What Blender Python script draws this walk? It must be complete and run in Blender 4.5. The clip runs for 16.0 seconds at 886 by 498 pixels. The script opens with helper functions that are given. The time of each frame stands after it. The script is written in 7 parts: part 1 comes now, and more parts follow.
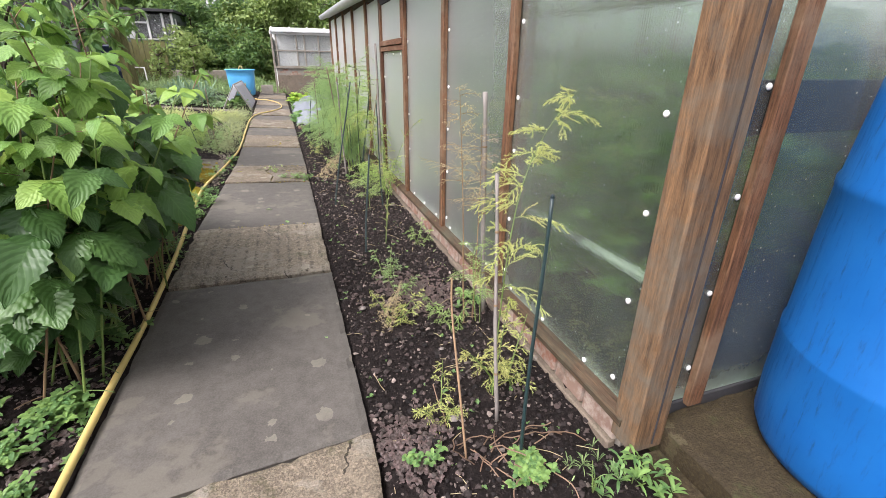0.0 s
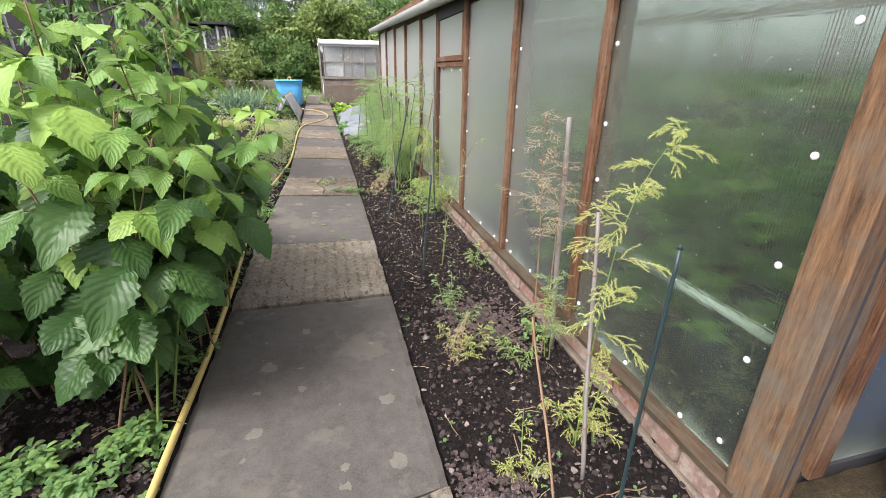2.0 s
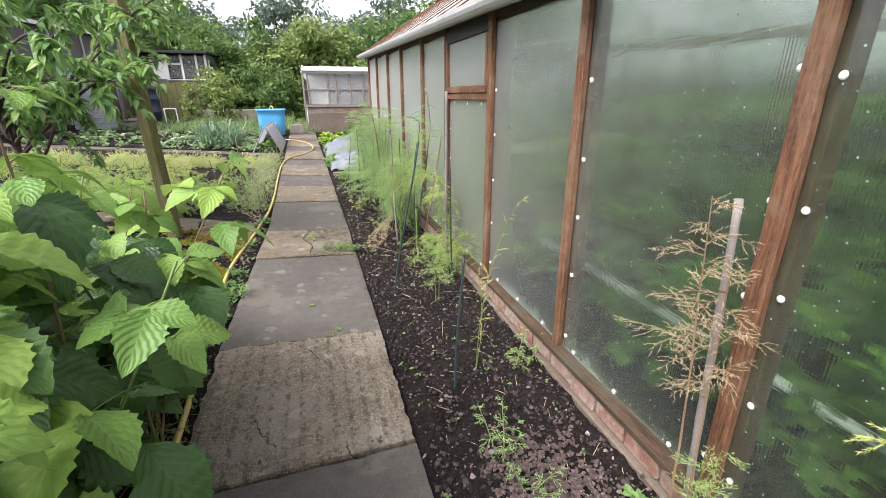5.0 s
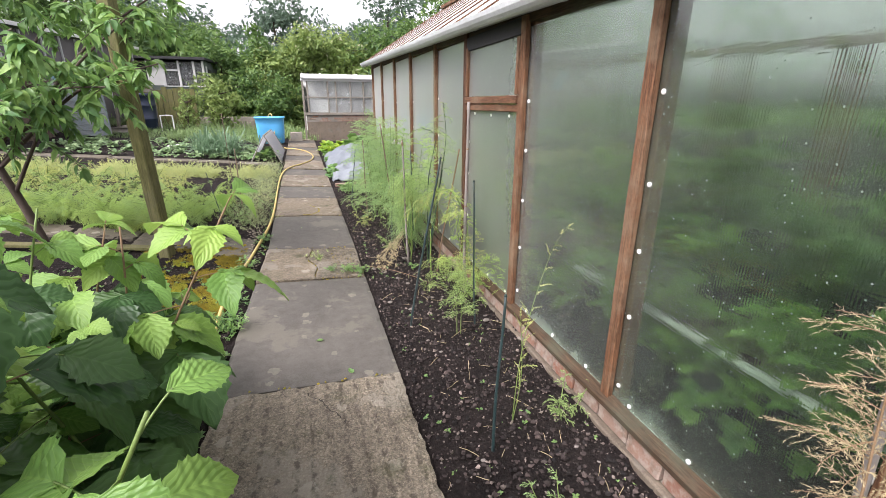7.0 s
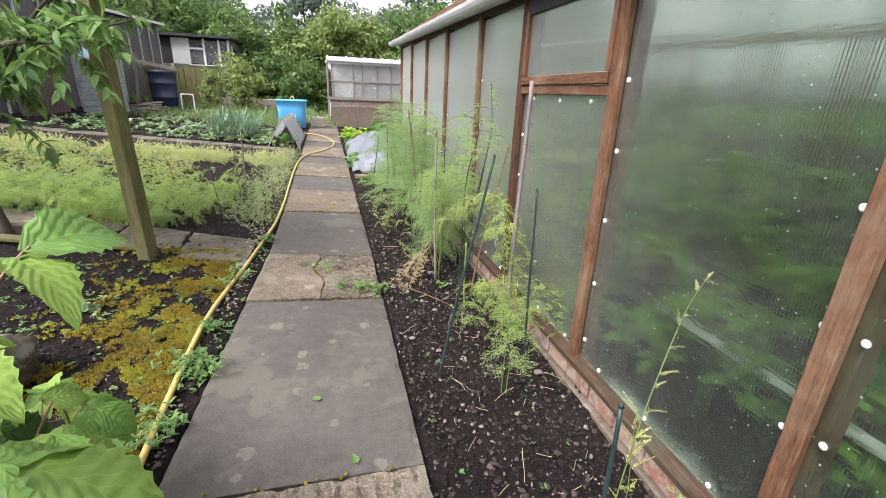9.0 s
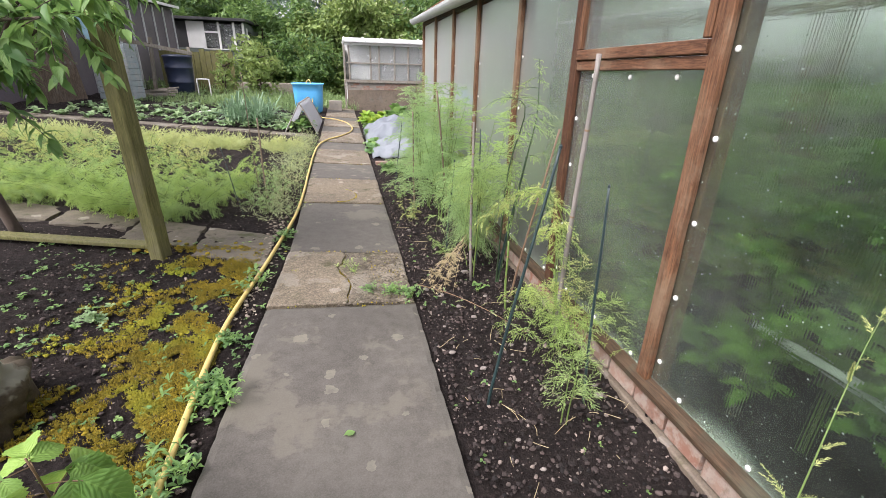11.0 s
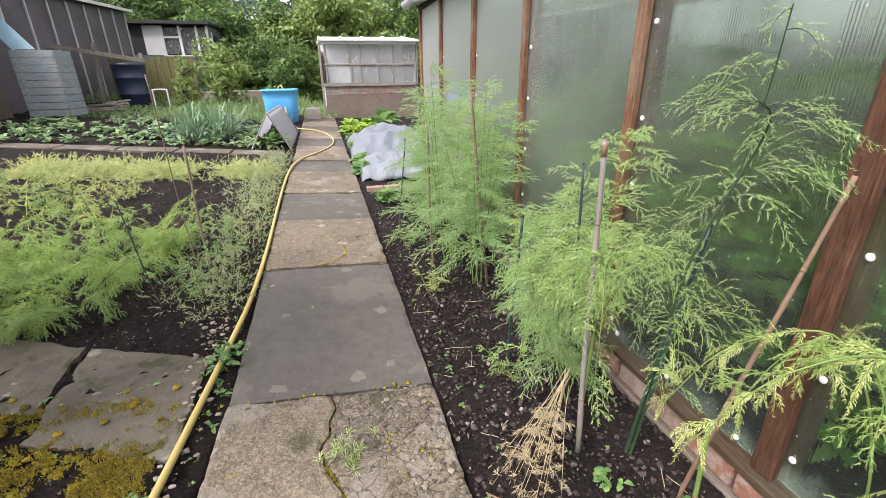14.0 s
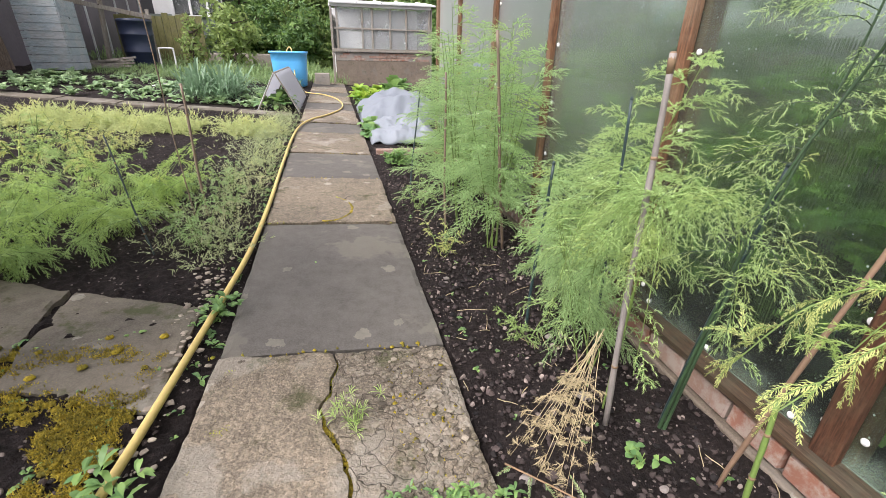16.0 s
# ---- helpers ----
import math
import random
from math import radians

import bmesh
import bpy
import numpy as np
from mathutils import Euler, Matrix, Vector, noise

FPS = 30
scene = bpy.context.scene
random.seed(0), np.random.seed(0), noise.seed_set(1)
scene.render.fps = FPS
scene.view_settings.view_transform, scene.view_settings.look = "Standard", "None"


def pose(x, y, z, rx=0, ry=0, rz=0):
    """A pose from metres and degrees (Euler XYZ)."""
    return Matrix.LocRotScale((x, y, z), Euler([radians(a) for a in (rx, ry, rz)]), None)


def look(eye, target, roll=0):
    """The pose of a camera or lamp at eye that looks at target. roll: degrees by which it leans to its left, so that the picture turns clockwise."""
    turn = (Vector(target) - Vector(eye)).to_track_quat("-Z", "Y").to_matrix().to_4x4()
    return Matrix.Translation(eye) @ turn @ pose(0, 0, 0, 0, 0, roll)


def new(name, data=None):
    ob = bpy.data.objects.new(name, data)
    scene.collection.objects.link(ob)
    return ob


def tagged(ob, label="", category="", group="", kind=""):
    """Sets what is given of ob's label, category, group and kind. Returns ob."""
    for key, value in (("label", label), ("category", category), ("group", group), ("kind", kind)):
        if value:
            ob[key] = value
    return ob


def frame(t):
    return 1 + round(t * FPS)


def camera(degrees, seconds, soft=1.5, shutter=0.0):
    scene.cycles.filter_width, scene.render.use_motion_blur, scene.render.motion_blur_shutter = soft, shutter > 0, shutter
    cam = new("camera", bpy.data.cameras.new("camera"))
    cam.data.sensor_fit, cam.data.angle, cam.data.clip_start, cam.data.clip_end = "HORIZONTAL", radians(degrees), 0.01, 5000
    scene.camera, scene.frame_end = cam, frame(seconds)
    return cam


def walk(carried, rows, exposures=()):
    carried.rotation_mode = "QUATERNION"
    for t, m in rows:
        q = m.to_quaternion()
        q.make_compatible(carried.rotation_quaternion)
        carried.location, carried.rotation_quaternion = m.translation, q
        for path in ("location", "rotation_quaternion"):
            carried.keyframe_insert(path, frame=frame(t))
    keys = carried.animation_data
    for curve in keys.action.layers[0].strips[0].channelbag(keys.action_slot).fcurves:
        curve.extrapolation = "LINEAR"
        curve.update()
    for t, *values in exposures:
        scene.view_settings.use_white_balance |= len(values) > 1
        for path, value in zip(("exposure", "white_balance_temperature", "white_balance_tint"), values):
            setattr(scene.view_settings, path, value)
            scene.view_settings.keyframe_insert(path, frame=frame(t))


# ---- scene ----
cam = camera(91.1, 16.0, 0.3)
PATH = [
    (0, (-0.045, -0.02, 1.355), (0.56, 1.716, 0.569), 0.7),
    (0.5, (-0.042, -0.023, 1.359), (0.54, 1.723, 0.576), 0.9),
    (1, (-0.054, -0.006, 1.374), (0.488, 1.76, 0.605), 1.1),
    (1.5, (-0.071, 0.006, 1.399), (0.427, 1.79, 0.642), 1.1),
    (2, (-0.209, 0.191, 1.415), (0.261, 1.983, 0.662), 0.9),
    (2.5, (-0.369, 0.397, 1.426), (0.075, 2.2, 0.682), 0.8),
    (3, (-0.306, 0.709, 1.417), (0.118, 2.527, 0.7), 0.5),
    (3.5, (-0.258, 0.979, 1.473), (0.192, 2.804, 0.787), 0.3),
    (4, (-0.282, 1.192, 1.496), (0.231, 3.006, 0.831), 0.0),
    (4.2, (-0.249, 1.224, 1.493), (0.275, 3.034, 0.825), -0.2),
    (6.3, (-0.196, 1.334, 1.524), (0.344, 3.15, 0.883), -0.3),
    (6.5, (-0.203, 1.4, 1.517), (0.334, 3.219, 0.882), -0.3),
    (7, (-0.285, 1.674, 1.52), (0.268, 3.489, 0.886), 0.2),
    (7.5, (-0.293, 1.883, 1.502), (0.249, 3.704, 0.878), 0.9),
    (8, (-0.228, 2.154, 1.508), (0.283, 3.989, 0.896), 1.6),
    (8.5, (-0.203, 2.345, 1.498), (0.297, 4.173, 0.857), 1.7),
    (8.7, (-0.189, 2.427, 1.474), (0.3, 4.253, 0.82), 2.0),
    (10.8, (-0.219, 2.811, 1.402), (0.166, 4.628, 0.659), 1.7),
    (11, (-0.257, 2.904, 1.426), (0.138, 4.718, 0.682), 1.5),
    (11.5, (-0.228, 3.198, 1.416), (0.179, 5.014, 0.683), 1.0),
    (12, (-0.215, 3.54, 1.422), (0.209, 5.358, 0.705), 1.1),
    (12.5, (-0.278, 3.904, 1.448), (0.155, 5.721, 0.734), 0.4),
    (13, (-0.253, 4.19, 1.437), (0.169, 6.012, 0.727), -0.2),
    (13.5, (-0.194, 4.433, 1.436), (0.236, 6.249, 0.716), -0.5),
    (14, (-0.239, 4.689, 1.374), (0.213, 6.491, 0.633), -0.7),
    (14.5, (-0.242, 4.781, 1.284), (0.201, 6.575, 0.517), -0.4),
    (15, (-0.252, 4.802, 1.187), (0.172, 6.59, 0.397), 0.4),
    (15.5, (-0.26, 4.816, 1.167), (0.16, 6.595, 0.354), 1.1),
    (16, (-0.258, 4.841, 1.171), (0.164, 6.612, 0.343), 1.4),
]
walk(cam, [(t, look(eye, target, roll)) for t, eye, target, roll in PATH], [(0.0, 1.40, 6340, 20), (16.0, 1.40, 6340, 20)])

# ---- world and light: bright overcast summer day ----
world = bpy.data.worlds.new("overcast_sky")
scene.world = world
world.use_nodes = True
wn, wl = world.node_tree.nodes, world.node_tree.links
sky = wn.new("ShaderNodeTexSky")
sky.sky_type = "NISHITA"
sky.sun_disc = False
sky.sun_elevation, sky.sun_rotation = radians(52), radians(250)
sky.air_density, sky.dust_density, sky.ozone_density = 1.0, 4.0, 1.0
grey = wn.new("ShaderNodeHueSaturation")
grey.inputs["Saturation"].default_value = 0.1
wl.new(sky.outputs[0], grey.inputs["Color"])
wl.new(grey.outputs[0], wn["Background"].inputs["Color"])
wn["Background"].inputs["Strength"].default_value = 0.14
sun = new("sun", bpy.data.lights.new("sun", "SUN"))
sun.data.energy, sun.data.angle, sun.data.color = 1.5, radians(22), (1.0, 0.97, 0.91)
sun.matrix_world = look((-6, -3, 9), (0, 2, 0))


# ---- materials ----
def mat(name, rough=0.8):
    m = bpy.data.materials.new(name)
    m.use_nodes = True
    b = m.node_tree.nodes["Principled BSDF"]
    b.inputs["Roughness"].default_value = rough
    return m, m.node_tree.nodes, m.node_tree.links, b


def tex(n, l, kind, scale, detail=4.0, vec=None, rough=0.6):
    t = n.new(kind)
    t.inputs["Scale"].default_value = scale
    if "Detail" in t.inputs:
        t.inputs["Detail"].default_value = detail
    if kind == "ShaderNodeTexNoise":
        t.inputs["Roughness"].default_value = rough
    if vec:
        l.new(vec, t.inputs["Vector"])
    return t


def ramp(n, l, src, stops):
    r = n.new("ShaderNodeValToRGB")
    e = r.color_ramp.elements
    while len(e) < len(stops):
        e.new(0.5)
    for el, (p, c) in zip(e, stops):
        el.position, el.color = p, (*c, 1)
    l.new(src, r.inputs[0])
    return r.outputs[0]


def mix(n, l, fac, a, b, mode="MIX"):
    m = n.new("ShaderNodeMix")
    m.data_type, m.blend_type = "RGBA", mode
    for sock, v in ((m.inputs[0], fac), (m.inputs[6], a), (m.inputs[7], b)):
        if isinstance(v, (int, float)):
            sock.default_value = v
        elif isinstance(v, tuple):
            sock.default_value = (*v, 1)
        else:
            l.new(v, sock)
    return m.outputs[2]


def calc(n, l, op, a, b=0.0, c=0.0):
    m = n.new("ShaderNodeMath")
    m.operation = op
    for i, v in enumerate((a, b, c)):
        if isinstance(v, (int, float)):
            m.inputs[i].default_value = v
        else:
            l.new(v, m.inputs[i])
    return m.outputs[0]


def bump(n, l, b, height, strength=0.5, dist=0.01):
    u = n.new("ShaderNodeBump")
    u.inputs["Strength"].default_value, u.inputs["Distance"].default_value = strength, dist
    l.new(height, u.inputs["Height"])
    l.new(u.outputs[0], b.inputs["Normal"])


def world_pos(n):
    return n.new("ShaderNodeNewGeometry").outputs["Position"]


def plain(name, col, rough=0.6, var=0.25, scale=12, metal=0.0, relief=0.15):
    """Colour with grain and blotches at two scales."""
    m, n, l, b = mat(name, rough)
    p = world_pos(n)
    big = tex(n, l, "ShaderNodeTexNoise", scale * 0.25, 3, p).outputs[0]
    fine = tex(n, l, "ShaderNodeTexNoise", scale * 6, 5, p).outputs[0]
    dark = tuple(c * (1 - var) for c in col)
    light = tuple(min(1, c * (1 + var)) for c in col)
    base = ramp(n, l, big, [(0.3, dark), (0.7, light)])
    l.new(mix(n, l, 0.35, base, ramp(n, l, fine, [(0.3, dark), (0.7, light)])), b.inputs["Base Color"])
    b.inputs["Metallic"].default_value = metal
    bump(n, l, b, fine, relief, 0.004)
    return m


def near_row(n, l, p):
    """Slightly wavering coordinates for tamped rows."""
    w = tex(n, l, "ShaderNodeTexNoise", 11, 3, p)
    s = n.new("ShaderNodeVectorMath")
    s.operation = "SCALE"
    s.inputs["Scale"].default_value = 0.05
    l.new(w.outputs["Color"], s.inputs[0])
    a = n.new("ShaderNodeVectorMath")
    a.operation = "ADD"
    l.new(p, a.inputs[0])
    l.new(s.outputs[0], a.inputs[1])
    return a.outputs[0]


def concrete(name, dark, mid, lichen, ribs=0.0, moss=0.0, pits=0.0, craze=0.0):
    m, n, l, b = mat(name, 0.82)
    b.inputs["Specular IOR Level"].default_value = 0.22
    p = world_pos(n)
    big = tex(n, l, "ShaderNodeTexNoise", 1.6, 6, p).outputs[0]
    grain = tex(n, l, "ShaderNodeTexNoise", 140, 4, p, 0.7).outputs[0]
    mid_n = tex(n, l, "ShaderNodeTexNoise", 14, 6, p, 0.7).outputs[0]
    col = ramp(n, l, big, [(0.32, dark), (0.66, mid)])
    col = mix(n, l, 0.45, col, ramp(n, l, mid_n, [(0.35, dark), (0.65, mid)]))
    col = mix(n, l, ramp(n, l, grain, [(0.4, (0, 0, 0)), (0.75, (0.7, 0.7, 0.7) if pits else (0.35, 0.35, 0.35))]), col, tuple(min(1, c * 1.7) for c in mid))
    if pits:
        ag = tex(n, l, "ShaderNodeTexVoronoi", 95, 0, p)
        agc = n.new("ShaderNodeSeparateColor")
        l.new(ag.outputs["Color"], agc.inputs[0])
        col = mix(n, l, 0.5, col, ramp(n, l, agc.outputs[0], [(0.0, (0.45,) * 3), (0.6, (0.95,) * 3), (0.92, (1.5,) * 3)]), "MULTIPLY")
    # round pale lichen spots
    warp = n.new("ShaderNodeVectorMath")
    warp.operation = "ADD"
    nz = tex(n, l, "ShaderNodeTexNoise", 9, 3, p)
    sc = n.new("ShaderNodeVectorMath")
    sc.operation = "SCALE"
    sc.inputs["Scale"].default_value = 0.16
    l.new(nz.outputs["Color"], sc.inputs[0])
    l.new(p, warp.inputs[0])
    l.new(sc.outputs[0], warp.inputs[1])
    near = n.new("ShaderNodeVectorMath")
    near.operation = "SCALE"
    near.inputs["Scale"].default_value = 0.07
    fine_w = tex(n, l, "ShaderNodeTexNoise", 26, 3, p)
    l.new(fine_w.outputs["Color"], near.inputs[0])
    soft_w = n.new("ShaderNodeVectorMath")
    soft_w.operation = "ADD"
    l.new(p, soft_w.inputs[0])
    l.new(near.outputs[0], soft_w.inputs[1])
    v = tex(n, l, "ShaderNodeTexVoronoi", 5.5, 0, soft_w.outputs[0])
    v.voronoi_dimensions = "2D"
    rnd = n.new("ShaderNodeSeparateColor")
    l.new(v.outputs["Color"], rnd.inputs[0])
    size = calc(n, l, "MULTIPLY_ADD", rnd.outputs[0], 0.75, -0.52)
    spot = calc(n, l, "LESS_THAN", v.outputs["Distance"], size)
    spot = calc(n, l, "MULTIPLY", spot, calc(n, l, "MULTIPLY_ADD", mid_n, 1.3, -0.08))
    stain = ramp(n, l, tex(n, l, "ShaderNodeTexNoise", 2.1, 5, warp.outputs[0], 0.6).outputs[0], [(0.56, (0, 0, 0)), (0.6, (0.55, 0.55, 0.55))])
    col = mix(n, l, stain, col, tuple(c * 0.75 for c in lichen))
    col = mix(n, l, spot, col, lichen)
    ck = tex(n, l, "ShaderNodeTexVoronoi", 1.7, 0, warp.outputs[0])
    ck.voronoi_dimensions, ck.feature = "2D", "DISTANCE_TO_EDGE"
    cw = calc(n, l, "LESS_THAN", ck.outputs["Distance"], 0.007 if pits else 0.004)
    cw = calc(n, l, "MULTIPLY", cw, calc(n, l, "GREATER_THAN", tex(n, l, "ShaderNodeTexNoise", 1.3, 2, p).outputs[0], 0.56 if pits else 0.95))
    col = mix(n, l, calc(n, l, "MULTIPLY", cw, 0.85), col, tuple(c * 0.25 for c in dark))
    if craze:
        cz = tex(n, l, "ShaderNodeTexVoronoi", 15, 0, warp.outputs[0])
        cz.voronoi_dimensions, cz.feature = "2D", "DISTANCE_TO_EDGE"
        gap = ramp(n, l, cz.outputs["Distance"], [(0.01, (1, 1, 1)), (0.05, (0, 0, 0))])
        cell = tex(n, l, "ShaderNodeTexVoronoi", 38, 0, warp.outputs[0])
        cellc = n.new("ShaderNodeSeparateColor")
        l.new(cell.outputs["Color"], cellc.inputs[0])
        pale = calc(n, l, "MULTIPLY", calc(n, l, "GREATER_THAN", cellc.outputs[0], 0.66), calc(n, l, "LESS_THAN", cell.outputs["Distance"], 0.42))
        col = mix(n, l, calc(n, l, "MULTIPLY", pale, 0.3), col, lichen)
        col = mix(n, l, calc(n, l, "MULTIPLY", gap, craze), col, tuple(c * 0.4 for c in dark))
        cw = calc(n, l, "MAXIMUM", cw, gap)
    if ribs > 0.5:
        sx = n.new("ShaderNodeSeparateXYZ")
        l.new(near_row(n, l, p), sx.inputs[0])
        row = calc(n, l, "SINE", calc(n, l, "MULTIPLY", sx.outputs[0], 84))
        row = calc(n, l, "MULTIPLY", ramp(n, l, row, [(0.25, (0, 0, 0)), (0.8, (1, 1, 1))]), ramp(n, l, tex(n, l, "ShaderNodeTexNoise", 24, 5, p, 0.7).outputs[0], [(0.46, (0, 0, 0)), (0.6, (0.75,) * 3)]))
        col = mix(n, l, row, col, dark)
    if moss:
        mo = ramp(n, l, tex(n, l, "ShaderNodeTexNoise", 5, 7, p, 0.75).outputs[0], [(0.56, (0, 0, 0)), (0.66, (1, 1, 1))])
        col = mix(n, l, calc(n, l, "MULTIPLY", mo, moss), col, (0.05, 0.055, 0.02))
    l.new(col, b.inputs["Base Color"])
    l.new(ramp(n, l, big, [(0.3, (0.55,) * 3), (0.7, (0.85,) * 3)]), b.inputs["Roughness"])
    h = calc(n, l, "SUBTRACT", calc(n, l, "ADD", grain, calc(n, l, "MULTIPLY", mid_n, 1.5)), calc(n, l, "MULTIPLY", cw, 2.5))
    if pits:
        s = n.new("ShaderNodeSeparateXYZ")
        l.new(warp.outputs[0], s.inputs[0])
        w = calc(n, l, "SINE", calc(n, l, "MULTIPLY", s.outputs[0], 190))
        pit = tex(n, l, "ShaderNodeTexVoronoi", 75, 0, warp.outputs[0]).outputs["Distance"]
        h = calc(n, l, "ADD", h, calc(n, l, "ADD", calc(n, l, "MULTIPLY", calc(n, l, "MULTIPLY", w, mid_n), ribs), calc(n, l, "MULTIPLY", pit, pits)))
    bump(n, l, b, h, 0.55 if pits else 0.3, 0.008 if pits else 0.004)
    return m


def timber(name, a, b_, grey_, along=(1, 1, 14), greyness=0.5, rough=0.75):
    """Sawn timber: stretched grain, grey weathering, knots."""
    m, n, l, b = mat(name, rough)
    b.inputs["Specular IOR Level"].default_value = 0.25
    c = n.new("ShaderNodeTexCoord").outputs["Object"]
    mp = n.new("ShaderNodeMapping")
    mp.inputs["Scale"].default_value = along
    l.new(c, mp.inputs[0])
    fibre = tex(n, l, "ShaderNodeTexNoise", 9, 8, mp.outputs[0], 0.75).outputs[0]
    ring = tex(n, l, "ShaderNodeTexNoise", 3, 3, mp.outputs[0]).outputs[0]
    col = ramp(n, l, fibre, [(0.36, a), (0.64, b_)])
    p = world_pos(n)
    wea = tex(n, l, "ShaderNodeTexNoise", 3.5, 6, p, 0.7).outputs[0]
    g = ramp(n, l, wea, [(0.62 - 0.3 * greyness, (0, 0, 0)), (0.75 - 0.2 * greyness, (1, 1, 1))])
    col = mix(n, l, calc(n, l, "MULTIPLY", g, 0.75), col, grey_)
    streak = ramp(n, l, ring, [(0.3, (0.3, 0.27, 0.25)), (0.55, (1, 1, 1))])
    col = mix(n, l, 0.45, col, streak, "MULTIPLY")
    kn = tex(n, l, "ShaderNodeTexVoronoi", 2.3, 0, c).outputs["Distance"]
    col = mix(n, l, ramp(n, l, kn, [(0.05, (1, 1, 1)), (0.075, (0, 0, 0))]), col, tuple(x * 0.25 for x in a))
    l.new(col, b.inputs["Base Color"])
    bump(n, l, b, calc(n, l, "ADD", fibre, ring), 0.6, 0.004)
    return m


def leaf_mat(name, young, old, yellow=None, amount=0.0, per_island=False, gloss=0.42, veins=0, thin=0.35):
    m, n, l, b = mat(name, gloss)
    if per_island:
        r = n.new("ShaderNodeNewGeometry").outputs["Random Per Island"]
    else:
        r = n.new("ShaderNodeObjectInfo").outputs["Random"]
    col = ramp(n, l, r, [(0.05, old), (0.95, young)])
    p = world_pos(n)
    patch = tex(n, l, "ShaderNodeTexNoise", 4.0, 3, p).outputs[0]
    col = mix(n, l, ramp(n, l, patch, [(0.4, (0, 0, 0)), (0.7, (0.7, 0.7, 0.7))]), col, old)
    if yellow:
        yf = ramp(n, l, tex(n, l, "ShaderNodeTexNoise", 2.2, 2, p).outputs[0], [(0.62 - amount, (0, 0, 0)), (0.8 - amount, (1, 1, 1))])
        col = mix(n, l, calc(n, l, "MULTIPLY", yf, 0.85), col, yellow)
    if veins:
        uv = n.new("ShaderNodeUVMap")
        s = n.new("ShaderNodeSeparateXYZ")
        l.new(uv.outputs[0], s.inputs[0])
        side = calc(n, l, "ABSOLUTE", calc(n, l, "SUBTRACT", s.outputs[0], 0.5))
        ph = calc(n, l, "SUBTRACT", s.outputs[1], calc(n, l, "MULTIPLY", side, 0.75))
        w = calc(n, l, "SINE", calc(n, l, "MULTIPLY", ph, veins * 6.283))
        line = ramp(n, l, w, [(0.86, (0, 0, 0)), (0.98, (1, 1, 1))])
        midrib = calc(n, l, "LESS_THAN", side, 0.018)
        col = mix(n, l, calc(n, l, "MULTIPLY", calc(n, l, "MAXIMUM", line, midrib), 0.16), col, tuple(min(1, c * 1.5 + 0.03) for c in young))
        bump(n, l, b, calc(n, l, "SUBTRACT", calc(n, l, "MULTIPLY", w, -0.5), calc(n, l, "MULTIPLY", midrib, 0.6)), 0.3, 0.004)
    l.new(col, b.inputs["Base Color"])
    b.inputs["Specular IOR Level"].default_value = 0.35
    tr = n.new("ShaderNodeBsdfTranslucent")
    l.new(mix(n, l, 0.5, col, tuple(min(1, c * 1.3) for c in young)), tr.inputs[0])
    ms = n.new("ShaderNodeMixShader")
    ms.inputs[0].default_value = thin
    l.new(b.outputs[0], ms.inputs[1])
    l.new(tr.outputs[0], ms.inputs[2])
    l.new(ms.outputs[0], n["Material Output"].inputs[0])
    return m


def soil_mat():
    """Dark damp soil in the beds, grass and moss away from them."""
    m, n, l, b = mat("garden_soil", 0.9)
    b.inputs["Specular IOR Level"].default_value = 0.12
    p = world_pos(n)
    big = tex(n, l, "ShaderNodeTexNoise", 2.5, 6, p).outputs[0]
    crumb = tex(n, l, "ShaderNodeTexNoise", 45, 6, p, 0.75).outputs[0]
    vor = tex(n, l, "ShaderNodeTexVoronoi", 55, 0, p)
    col = ramp(n, l, crumb, [(0.36, (0.006, 0.0048, 0.0046)), (0.54, (0.024, 0.0185, 0.017)), (0.7, (0.085, 0.066, 0.058))])
    col = mix(n, l, 0.5, col, ramp(n, l, big, [(0.35, (0.011, 0.009, 0.0085)), (0.7, (0.036, 0.028, 0.025))]))
    rnd = n.new("ShaderNodeSeparateColor")
    l.new(vor.outputs["Color"], rnd.inputs[0])
    grit = calc(n, l, "MULTIPLY", calc(n, l, "GREATER_THAN", rnd.outputs[0], 0.9), calc(n, l, "LESS_THAN", vor.outputs["Distance"], 0.33))
    col = mix(n, l, calc(n, l, "MULTIPLY", grit, 0.8), col, (0.22, 0.19, 0.165))
    s = n.new("ShaderNodeSeparateXYZ")
    l.new(p, s.inputs[0])
    # rough grass beyond the beds
    far = calc(n, l, "SMOOTH_MAX", calc(n, l, "MULTIPLY_ADD", s.outputs[1], 0.4, -8.6), calc(n, l, "MULTIPLY_ADD", s.outputs[0], -0.5, -5.0), 0.2)
    far = calc(n, l, "ADD", far, calc(n, l, "MULTIPLY_ADD", big, 1.5, -0.75))
    gmask = ramp(n, l, far, [(0.1, (0, 0, 0)), (0.5, (1, 1, 1))])
    gr = ramp(n, l, tex(n, l, "ShaderNodeTexNoise", 16, 6, p).outputs[0], [(0.3, (0.03, 0.055, 0.015)), (0.7, (0.09, 0.14, 0.035))])
    col = mix(n, l, gmask, col, gr)
    l.new(col, b.inputs["Base Color"])
    bump(n, l, b, calc(n, l, "ADD", crumb, calc(n, l, "MULTIPLY", grit, 0.4)), 1.0, 0.025)
    return m


